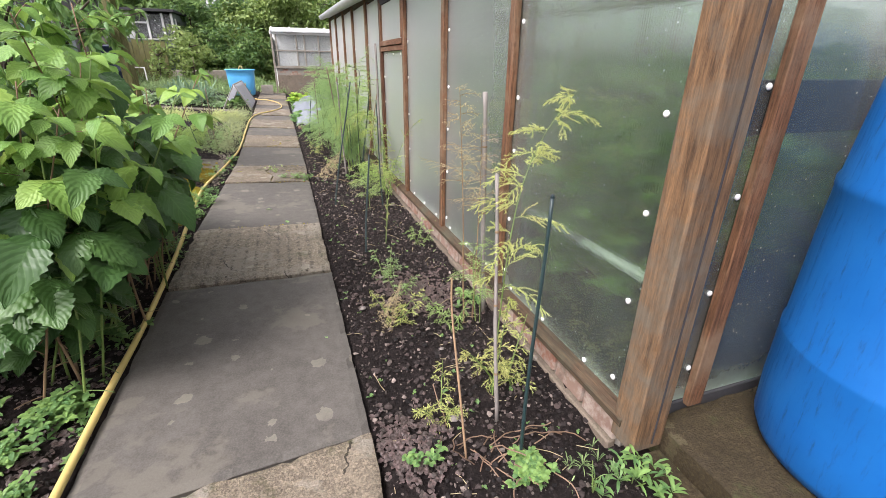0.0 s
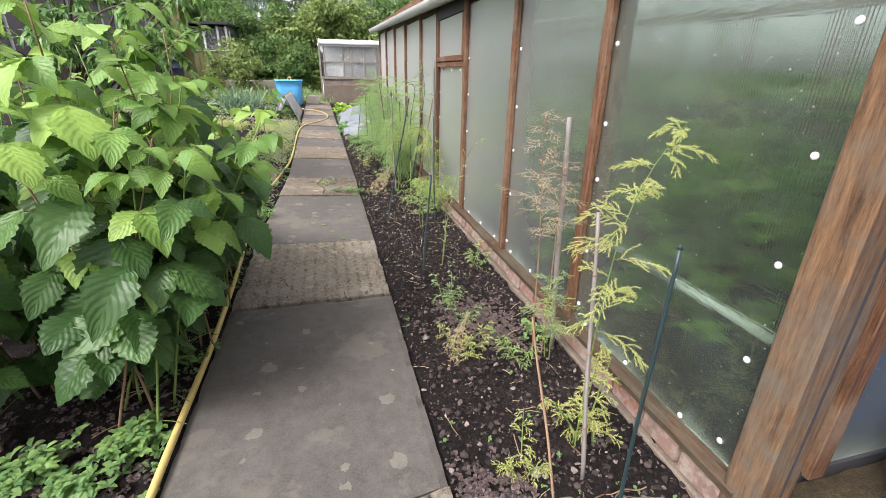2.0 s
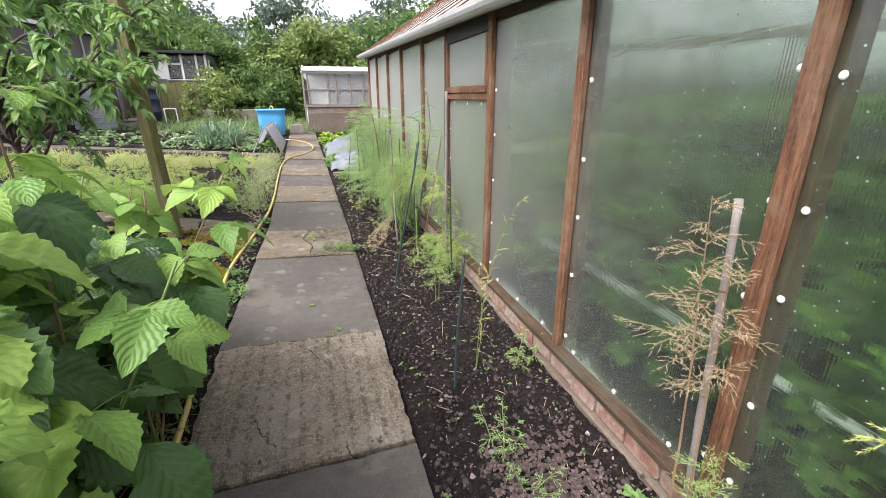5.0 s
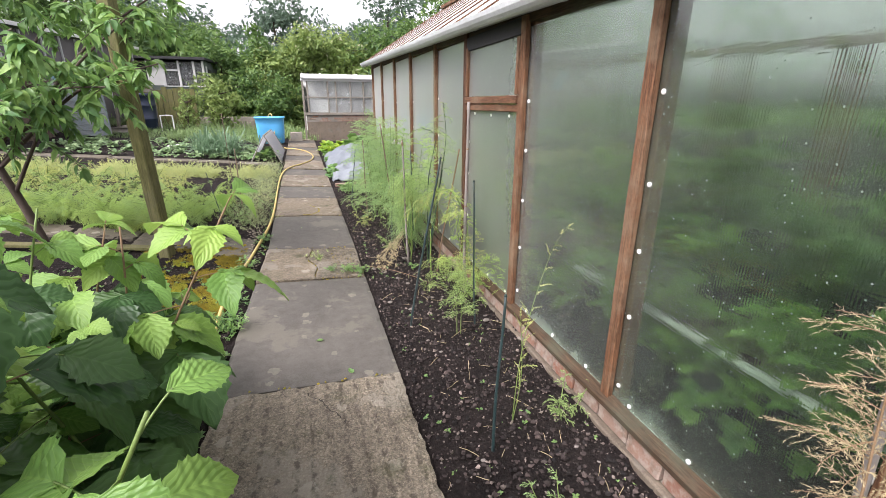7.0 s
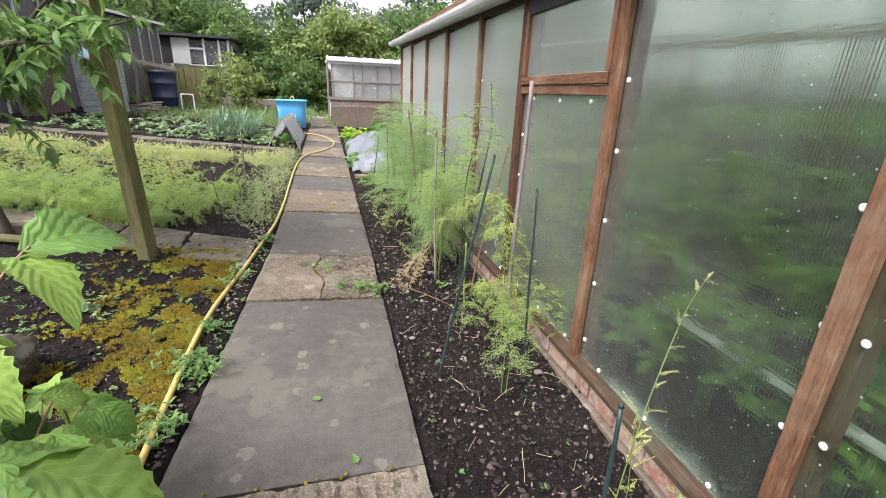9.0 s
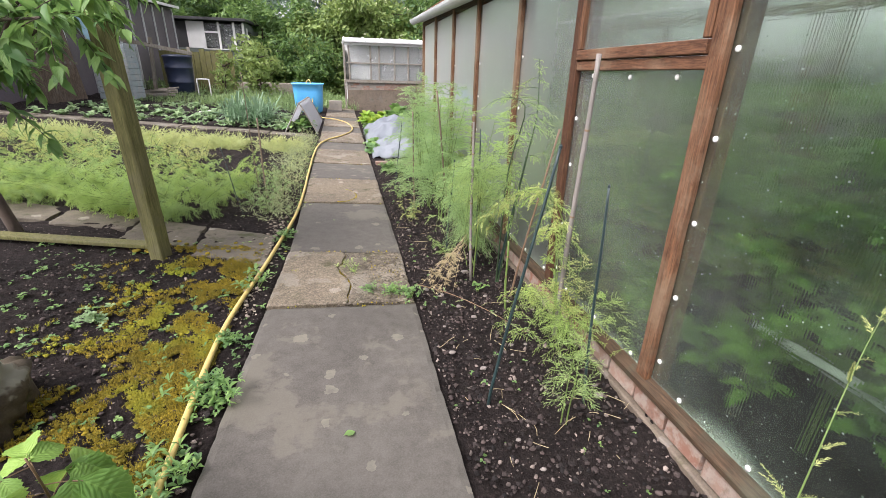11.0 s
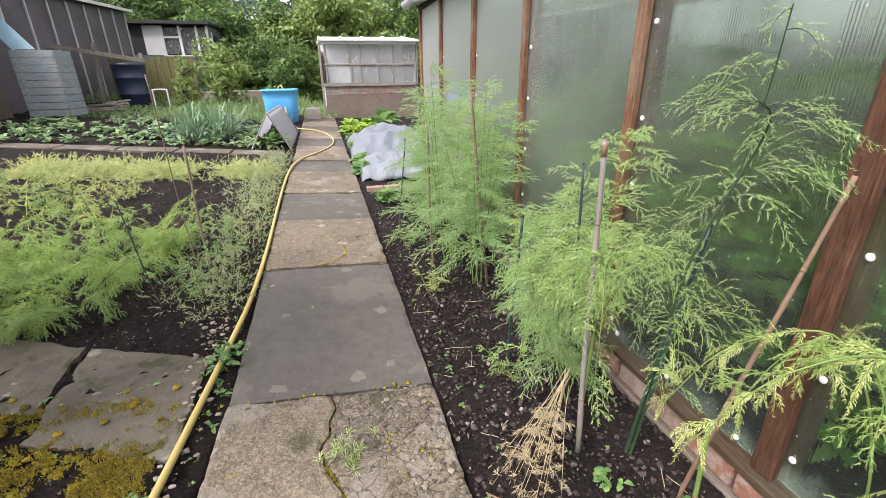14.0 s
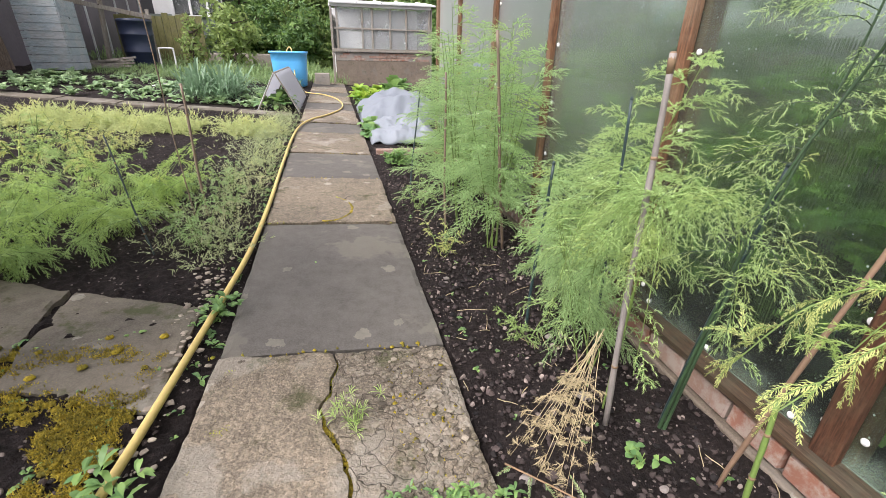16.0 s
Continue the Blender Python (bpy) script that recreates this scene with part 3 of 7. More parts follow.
# ---- slab path ----
def slab_mesh(name, c, n=(26, 34), rough=0.0, seed=0, thick=0.07, ragged=0.006):
    """A worn slab on corners c (near-left, near-right, far-right, far-left), top following them."""
    nx, ny = n
    vs, fs = [], []
    for j in range(ny + 1):
        for i in range(nx + 1):
            u, v = i / nx, j / ny
            a = Vector(c[0]).lerp(Vector(c[1]), u)
            b = Vector(c[3]).lerp(Vector(c[2]), u)
            p = a.lerp(b, v)
            edge = min(u * nx, (nx - u * nx), v * ny, ny - v * ny)
            if edge < 0.5:
                q = noise.noise((p.x * 9 + seed, p.y * 9, seed)) + 0.6 * noise.noise((p.x * 31, p.y * 31, seed))
                cen = (Vector(c[0]) + Vector(c[2])) / 2
                p += (cen - p).normalized() * (ragged * (0.5 + q))
                p.z -= 0.004 + (0.012 * max(0, q) if rough else 0)
            if rough:
                p.z += rough * noise.fractal((p.x * 12, p.y * 12, seed), 1, 2, 4)
            vs.append(p)
    w = nx + 1
    for j in range(ny):
        for i in range(nx):
            fs.append((j * w + i, j * w + i + 1, (j + 1) * w + i + 1, (j + 1) * w + i))
    rim = [i for i in range(w)] + [j * w + nx for j in range(1, ny + 1)] + [ny * w + i for i in range(nx - 1, -1, -1)] + [j * w for j in range(ny - 1, 0, -1)]
    o = len(vs)
    for r in rim:
        vs.append(vs[r] - Vector((0, 0, thick)))
    for k in range(len(rim)):
        k2 = (k + 1) % len(rim)
        fs.append((rim[k2], rim[k], o + k, o + k2))
    return raw(name, vs, fs, False)


def build_path():
    path = thing("garden_path", (0, 0, 0), "straight path of large worn concrete slabs, grey and tan", "path", kind="structure")
    joints = [(-2.2, -2.2), (-0.35, -0.3), (1.15, 1.3), (2.74, 2.83), (3.83, 3.88), (5.44, 5.46), (6.38, 6.36), (7.83, 7.84), (9.0, 8.98), (10.05, 10.03), (11.3, 11.3), (12.2, 12.15), (13.7, 13.7), (14.7, 14.7), (16.1, 16.1), (17.0, 17.0), (18.5, 18.5), (19.5, 19.5), (21, 21), (22, 22), (23.5, 23.5)]
    for k in range(len(joints) - 1):
        (l0, r0), (l1, r1) = joints[k], joints[k + 1]
        g = 0.006
        rough = k % 2 == 1
        c = []
        for x, y in ((path_left(l0), l0 + g), (path_right(r0), r0 + g), (path_right(r1), r1 - g), (path_left(l1), l1 - g)):
            c.append((x, y, slab_z(x, y) + (0.012 if rough else 0)))
        near = 0 < l1 < 10
        if k == 5:
            split = [(-0.31, r0 + g), (-0.33, r1 - g)]
            left = [c[0], (split[0][0], split[0][1], c[0][2] - 0.025), (split[1][0], split[1][1], c[0][2] - 0.025), c[3]]
            right = [(split[0][0] + 0.004, split[0][1], c[0][2] - 0.031), (c[1][0], c[1][1], c[1][2] - 0.006), (c[2][0], c[2][1], c[2][2] - 0.006), (split[1][0] + 0.004, split[1][1], c[0][2] - 0.031)]
            for corners, cut, seed, rg, sm in ((left, (22, 40), 18.5, 0.006, SLAB_ROUGH), (right, (26, 40), 31.0, 0.012, SLAB_CRUMB)):
                me = slab_mesh("slab", corners, cut, 0.005, seed, 0.09, rg)
                far_x = c[0][0] if sm is SLAB_ROUGH else c[1][0]
                for v in me.vertices:
                    f = max(0.0, 1 - abs(v.co.x + 0.32) / abs(far_x + 0.32)) ** 2
                    v.co.x += f * (0.075 * noise.noise((v.co.y * 3.4, 8.2, 0)) + 0.025 * noise.noise((v.co.y * 13, 3.1, 0)) - 0.02)
                obj("slab", me, sm, path)
            part("joint_bed", boxed(split[0][0] - 0.12, split[0][0] + 0.1, split[0][1] + 0.02, split[1][1] - 0.02, -0.05, 0.006, 0.004), SOIL, path)
            continue
        me = slab_mesh("slab", c, (30, 40) if near else (10, 12), 0.004 if rough else 0.0003, k * 3.7, 0.09, 0.014 if rough else 0.003)
        obj("slab", me, (SLAB_RIB if k == 3 else SLAB_ROUGH) if rough else SLAB_SMOOTH, path)


build_path()


# ---- greenhouse ----
WALL = 1.10
POSTS = [2.17, 3.25, 4.40, 5.49, 6.46, 7.65, 8.77, 9.95]
END = 11.05


def eave(y):
    return 2.03 + 0.03 * (y - 4)


def build_greenhouse():
    gh = thing("greenhouse", (WALL, 1.0, 0), "long timber-framed greenhouse clad in milky ribbed polycarbonate", "greenhouse")
    gh.location = (0, 0, 0)
    # plinth and sill
    pl = part("brick_plinth", boxed(WALL - 0.005, WALL + 0.12, 1.0, END, -0.2, 0.035, 0.003), MORTAR, gh, "low brick footing under the sill")
    part("footing", boxed(WALL - 0.055, WALL - 0.006, 1.02, END, -0.25, -0.075, 0.008), RENDER_BROWN, gh, "grey concrete lip below the bricks")
    rng = random.Random(5)
    meshes = []
    for i in range(4):
        bm = boxed(-0.03, 0.03, -0.107, 0.107, -0.045, 0.045, 0.006)
        for v in bm.verts:
            v.co += Vector(rng.uniform(-0.003, 0.003) for _ in range(3))
        me = bpy.data.meshes.new("brick")
        bm.to_mesh(me)
        bm.free()
        me.materials.append(BRICK)
        meshes.append(me)
    y = 1.115
    while y < END - 0.1:
        b = obj("brick", rng.choice(meshes), None, pl)
        b.location = (WALL - 0.002 + rng.uniform(-0.006, 0.004), y, -0.02 + rng.uniform(-0.004, 0.004))
        b.rotation_euler = (rng.uniform(-0.015, 0.015), rng.uniform(-0.03, 0.03), rng.uniform(-0.02, 0.02))
        y += 0.228
    bm = bmesh.new()
    prof = [(-0.05, 0.045), (-0.05, 0.07), (-0.022, 0.098), (0.06, 0.098), (0.06, 0.04), (-0.03, 0.04)]
    rows = []
    for k in range(42):
        yy = 0.98 + (END - 0.98) * k / 41
        rows.append([bm.verts.new((WALL + px + 0.004 * noise.noise((yy * 2, px * 30, 0)), yy, pz + 0.005 * noise.noise((yy * 1.7, pz * 40, 3)))) for px, pz in prof])
    for a, b in zip(rows, rows[1:]):
        for i in range(6):
            bm.faces.new((a[i], b[i], b[(i + 1) % 6], a[(i + 1) % 6]))
    bm.faces.new(rows[0])
    bm.faces.new(rows[-1][::-1])
    bmesh.ops.recalc_face_normals(bm, faces=bm.faces)
    part("sill", bm, TIMBER_RED_Y, gh, "dark weathered timber sill")
    # posts: outer batten and inner stud
    for k, y in enumerate(POSTS):
        w = 0.062 if y not in (4.40, 5.49) else 0.075
        top = eave(y)
        bm = bmesh.new()
        beam(bm, (WALL - 0.016, y, 0.09), (WALL - 0.016, y + 0.004 * (k % 3 - 1), top), 0.034, w, 0.004)
        bmesh.ops.subdivide_edges(bm, edges=[e for e in bm.edges if abs(e.verts[0].co.z - e.verts[1].co.z) > 1], cuts=12)
        for v in bm.verts:
            v.co.y += 0.004 * noise.noise((v.co.x * 20, v.co.z * 5, k * 3.0))
            v.co.x += 0.003 * noise.noise((v.co.y * 20, v.co.z * 7, k * 5.0))
        part("batten", bm, TIMBER_DARK if y == 5.49 else TIMBER_RED, gh, "dark red-brown timber batten" if y == 5.49 else "reddish brown timber batten")
        part("stud", boxed(WALL + 0.015, WALL + 0.085, y - 0.055, y + 0.02, 0.04, top, 0.004), TIMBER_RED, gh)
    # corner post
    cp = part("corner_post", boxed(WALL - 0.045, WALL + 0.105, 0.905, 1.03, -0.03, 2.1, 0.008), TIMBER_OLD, gh, "thick cracked grey-brown corner post")
    part("split", boxed(WALL + 0.045, WALL + 0.05, 0.9005, 0.906, 0.0, 2.0, 0), FELT_AND_SHADE, cp, "long dark drying crack")
    part("end_post", boxed(WALL - 0.03, WALL + 0.06, END - 0.02, END + 0.06, 0.0, eave(END), 0.005), TIMBER_RED, gh)
    # panes along the path side
    edges = [1.035] + POSTS + [END - 0.02]
    for a, b in zip(edges, edges[1:]):
        if a == 4.40:
            continue
        p = part("pane", boxed(WALL + 0.003, WALL + 0.0125, a + 0.002, b - 0.002, 0.1, (eave(a) + eave(b)) / 2 - 0.05, 0.0), POLY, gh)
        p.visible_shadow = False
    # door bay: fixed lower panel, rail, upper sash
    p = part("pane", boxed(WALL + 0.003, WALL + 0.0125, 4.405, 5.485, 0.1, 1.5, 0.0), POLY, gh)
    p.visible_shadow = False
    rail = part("door_rail", boxed(WALL - 0.028, WALL + 0.03, 4.44, 5.46, 1.468, 1.518, 0.004), TIMBER_RAIL, gh, "cracked red-brown cross rail")
    part("sash_rail", boxed(WALL - 0.04, WALL + 0.03, 4.45, 5.45, 1.522, 1.575, 0.004), TIMBER_RAIL, gh)
    part("sash_stile", boxed(WALL - 0.036, WALL + 0.02, 4.445, 4.485, 1.579, 1.93, 0.003), TIMBER_RED, gh)
    part("sash_stile", boxed(WALL - 0.036, WALL + 0.02, 5.42, 5.455, 1.579, 1.96, 0.003), TIMBER_RED, gh)
    # near-black colour stands in for the shadow under the eave
    part("sash_head", boxed(WALL - 0.03, WALL + 0.03, 4.44, 5.47, 1.94, 2.04, 0.003), FELT_AND_SHADE, gh, "head of the opening, coloured black for its shadow")
    p = part("sash_pane", boxed(WALL - 0.012, WALL - 0.006, 4.485, 5.42, 1.579, 1.938, 0.0), POLY, gh)
    p.visible_shadow = False
    part("wall_plate", beam(bmesh.new(), (WALL + 0.03, 1.0, eave(1) - 0.005), (WALL + 0.03, END, eave(END) - 0.005), 0.07, 0.09, 0.004, math.pi / 2), TIMBER_RED_Y, gh)
    # gable end facing the water butt
    p = part("end_pane", boxed(WALL + 0.11, 4.1, 1.0, 1.01, 0.08, 1.95, 0.0), POLY, gh)
    p.visible_shadow = False
    for x in (1.42, 2.45, 3.5):
        part("batten", boxed(x - 0.045, x + 0.03, 0.965, 0.998, 0.06, 2.0, 0.004), TIMBER_RED, gh)
    part("end_sill", boxed(WALL + 0.11, 4.1, 0.99, 1.06, -0.05, 0.078, 0.005), FELT_AND_SHADE, gh)
    part("end_band", boxed(WALL + 0.11, 4.1, 1.02, 1.05, 1.15, 1.32, 0.004), NAVY, gh, "dark board behind the end sheet")
    # far side and far gable
    for nm, bx in (("far_pane", (4.1, 4.11, 1.0, END, 0.1, 2.1)), ("far_gable", (WALL + 0.1, 4.1, END, END + 0.01, 0.0, 2.2))):
        p = part(nm, boxed(*bx, 0.0), ROOF_POLY, gh)
        p.visible_shadow = False
    for y in [1.0] + POSTS + [END]:
        part("far_stud", boxed(4.03, 4.1, y - 0.03, y + 0.03, 0, eave(y), 0), TIMBER_RED, gh)
    part("far_plate", beam(bmesh.new(), (4.05, 1.0, eave(1) - 0.02), (4.05, END, eave(END) - 0.02), 0.14, 0.08, 0.004), TIMBER_GREY, gh)
    # roof
    rx, rz = 2.6, 1.05
    for side in (0, 1):
        x0 = 0.93 if side == 0 else 4.27
        vs = []
        for y in (0.9, END + 0.12):
            z = eave(y) + 0.035
            for x, zz in ((x0, z), (rx, z + rz)):
                vs += [(x, y, zz), (x, y, zz + 0.012)]
        me = raw("roof_sheet", vs, [(0, 2, 6, 4), (1, 5, 7, 3), (0, 1, 3, 2), (4, 6, 7, 5), (0, 4, 5, 1), (2, 3, 7, 6)])
        p = obj("roof_sheet", me, ROOF_POLY, gh, "pale corrugated clear roof sheeting")
        p.visible_shadow = False
        y = 1.0
        while y < END + 0.1:
            z = eave(y) + 0.055
            bm = bmesh.new()
            beam(bm, (x0, y, z), (rx, y, z + rz), 0.014, 0.012, 0.002)
            part("roof_bar", bm, TIMBER_RED, gh)
            y += 0.56
    part("ridge", beam(bmesh.new(), (rx, 0.9, eave(0.9) + 0.08 + rz), (rx, END + 0.12, eave(END) + 0.08 + rz), 0.12, 0.06, 0.005), TIMBER_RED, gh)
    # gutter with brackets
    vs, fs = [], []
    ys = [0.85 + (END + 0.3 - 0.85) * k / 30 for k in range(31)]
    for y in ys:
        z = eave(y) + 0.045
        ring = []
        for r in (0.062, 0.055):
            for a in range(9):
                th = math.pi + math.pi * a / 8
                ring.append((0.945 + r * math.cos(th) * 1.05, y, z + r * math.sin(th) * 1.15))
        vs += ring[:9] + ring[9:][::-1]
    for k in range(len(ys) - 1):
        for i in range(18):
            fs.append((k * 18 + i, k * 18 + (i + 1) % 18, (k + 1) * 18 + (i + 1) % 18, (k + 1) * 18 + i))
    fs += [tuple(range(18)), tuple(range((len(ys) - 1) * 18, len(ys) * 18))[::-1]]
    gut = obj("gutter", raw("gutter", vs, fs, False), GUTTER, gh, "grey-white half-round plastic gutter")
    part("fascia", beam(bmesh.new(), (1.035, 0.9, eave(0.9) + 0.02), (1.035, END + 0.1, eave(END) + 0.02), 0.1, 0.022, 0.003), GUTTER, gh)
    for y in (1.6, 3.75, 4.95, 6.2, 7.6, 9.2, 10.7):
        z = eave(y) + 0.045
        vs2, fs2 = [], []
        for dy in (-0.03, 0.03):
            for a in range(9):
                th = math.pi + math.pi * a / 8
                vs2.append((0.945 + 0.075 * math.cos(th), y + dy, z + 0.08 * math.sin(th)))
        for a in range(8):
            fs2.append((a, a + 1, 9 + a + 1, 9 + a))
        obj("union", raw("union", vs2, fs2), GUTTER, gut)
    # screw caps
    bm = bmesh.new()
    bmesh.ops.create_uvsphere(bm, u_segments=10, v_segments=6, radius=0.0118)
    for v in bm.verts:
        v.co.x *= 0.55
    cap = bpy.data.meshes.new("screw_cap")
    bm.to_mesh(cap)
    bm.free()
    cap.materials.append(CAP)
    cap.polygons.foreach_set("use_smooth", [True] * len(cap.polygons))
    spots = []
    for k, y in enumerate(POSTS):
        for z in (0.2, 0.545, 0.9, 1.205, 1.55):
            spots.append((y + 0.047 + 0.004 * math.sin(k * 3 + z * 9), z + 0.02 * math.sin(k + z * 5)))
            spots.append((y - 0.06, z + 0.02 * math.cos(k * 2 + z * 7)))
    spots += [(1.115, z) for z in (0.17, 0.53, 0.88, 1.214, 1.55)]
    spots += [(4.62, 1.44), (4.95, 1.437), (5.3, 1.442)]
    y = 1.3
    while y < END:
        spots.append((y, 0.122))
        y += 0.36
    for y, z in spots:
        c = obj("screw_cap", cap, None, gh)
        c.location = (WALL, y, z)
    for z in (0.24, 0.58, 0.95, 1.3):
        for x in (1.36, 1.475):
            c = obj("screw_cap", cap, None, gh)
            c.location = (x, 0.997, z)
            c.rotation_euler = (0, 0, math.pi / 2)
    tagged(part("greenhouse_floor", boxed(WALL + 0.125, 4.05, 1.07, END - 0.02, -0.16, -0.02, 0), SOIL), "dark soil floor inside the greenhouse", "floor", kind="structure")


build_greenhouse()

# low concrete standing by the greenhouse end
def build_plinth():
    t = thing("water_butt_plinth", (1.9, 0.5, 0), "damp mossy concrete standing by the greenhouse", "plinth")
    t.location = (0, 0, 0)
    me = slab_mesh("slab", [(1.2, -0.6, 0.05), (3.2, -0.6, 0.05), (3.2, 0.98, 0.05), (1.2, 0.98, 0.05)], (30, 30), 0.004, 4.0, 0.2, 0.01)
    obj("slab", me, WET, t)
    part("edge", boxed(1.1, 1.19, -0.6, 0.9, -0.12, -0.035, 0.006), WET, t, "lower kerb beside the plinth")


build_plinth()


def lathe(bm, prof, seg=48):
    rows = []
    for r, z in prof:
        rows.append([bm.verts.new((r * math.cos(2 * math.pi * k / seg), r * math.sin(2 * math.pi * k / seg), z)) for k in range(seg)])
    for a, b in zip(rows, rows[1:]):
        for k in range(seg):
            bm.faces.new((a[k], a[(k + 1) % seg], b[(k + 1) % seg], b[k]))
    bm.faces.new(rows[0][::-1])
    bm.faces.new(rows[-1])
    return bm


def build_butt():
    t = thing("water_butt", (1.85, 0.52, 0.05), "large bright blue plastic water barrel, scuffed, on concrete", "barrel")
    prof = [(0.37, 0.0), (0.405, 0.015), (0.425, 0.06), (0.432, 0.2), (0.434, 0.42), (0.436, 0.435), (0.436, 0.45), (0.43, 0.465), (0.428, 0.8), (0.425, 0.95), (0.428, 0.96), (0.428, 0.985), (0.42, 1.0), (0.4, 1.3), (0.37, 1.4), (0.33, 1.43), (0.33, 1.46), (0.3, 1.47)]
    part("body", lathe(bmesh.new(), prof, 64), BLUE, t, "blue plastic drum with moulded hoops", False)
    lid = lathe(bmesh.new(), [(0.335, 1.462), (0.345, 1.465), (0.345, 1.49), (0.33, 1.5), (0.05, 1.51)], 48)
    part("lid", lid, NAVY, t)


build_butt()


# ---- leaves ----
def leaf_mesh(name, length=0.1, width=0.075, rows=8, fold=0.16, droop=0.35, serr=0.08, pleat=0.004, seed=0, material=None):
    """A toothed leaf along +y from its stalk, with a folded midrib and raised ribs."""
    rng = random.Random(seed)
    cols = [-1.0, -0.5, 0.0, 0.5, 1.0]
    vs, fs, uv = [], [], []
    for j in range(rows + 1):
        v = j / rows
        w = 0.5 * width * (math.sin(math.pi * v ** 0.72) ** 0.95 if 0 < v < 1 else 0.02)
        z0 = -droop * length * v * v
        for c in cols:
            e = (1 + (serr if j % 2 else -serr)) if abs(c) == 1 else 1
            x = c * w * e
            y = v * length - 0.10 * length * abs(c) * (1 - v) * 0
            z = z0 + fold * abs(x) + (pleat if (j % 2) else -pleat) * (1 if abs(c) == 0.5 else 0.3) + rng.uniform(-1, 1) * 0.002
            vs.append((x, y, z))
            uv.append((0.5 + 0.5 * c, v))
    for j in range(rows):
        for i in range(4):
            a = j * 5 + i
            fs.append((a, a + 1, a + 6, a + 5))
    me = raw(name, vs, fs, True)
    lay = me.uv_layers.new(name="UVMap")
    for lp in me.loops:
        lay.data[lp.index].uv = uv[lp.vertex_index]
    if material:
        me.materials.append(material)
    return me


def leaf_frame(p, d, up, size, rng):
    """A matrix that puts a leaf at p along d, its face towards up."""
    d = Vector(d).normalized()
    x = d.cross(Vector(up))
    if x.length < 1e-3:
        x = Vector((1, 0, 0))
    x.normalize()
    z = x.cross(d)
    m = Matrix((x, d, z)).transposed().to_4x4()
    m.translation = p
    return m @ Matrix.Diagonal((size, size, size, 1))


def rasp_leaf(seed, material, droop, length=0.12, width=0.094):
    """A pleated, doubly toothed raspberry leaf with sunken veins."""
    rng = random.Random(seed)
    rows, cols = 21, (-1.0, -0.66, -0.33, 0.0, 0.33, 0.66, 1.0)
    vs, fs, uv = [], [], []
    curl, twist = rng.uniform(-0.1, 0.25), rng.uniform(-0.25, 0.25)
    for j in range(rows + 1):
        v = j / rows
        w = 0.5 * width * (math.sin(math.pi * v ** 0.68) ** 0.85 if 0 < v < 1 else 0.01)
        for c in cols:
            a = abs(c)
            tooth = 1 + (0.09 if j % 3 == 1 else -0.05) * (a == 1.0) + 0.02 * rng.uniform(-1, 1) * (a == 1.0)
            x = c * w * tooth
            y = length * v + 0.014 * a * (1 - v) * (v > 0) - 0.1 * length * a * (v < 0.12)
            ridge = math.cos(2 * math.pi * 7 * (v - 0.3 * a))
            z = -droop * length * v * v + (0.24 - curl * a) * abs(x) + 0.0022 * ridge * 4 * a * (1.15 - a) + twist * x * v + 0.0012 * rng.uniform(-1, 1)
            vs.append((x, y, z))
            uv.append((0.5 + 0.5 * c, v))
    n = len(cols)
    for j in range(rows):
        for i in range(n - 1):
            a = j * n + i
            fs.append((a, a + 1, a + n + 1, a + n))
    me = raw("leaf", vs, fs, True)
    lay = me.uv_layers.new(name="UVMap")
    for lp in me.loops:
        lay.data[lp.index].uv = uv[lp.vertex_index]
    me.materials.append(material)
    return me


RASP_LEAVES = [rasp_leaf(i, RASP, 0.25 + 0.1 * i) for i in range(6)]


OLD_SHADED_LEAVES = [rasp_leaf(20 + i, RASP_OLD_SHADED, 0.25 + 0.1 * i) for i in range(6)]


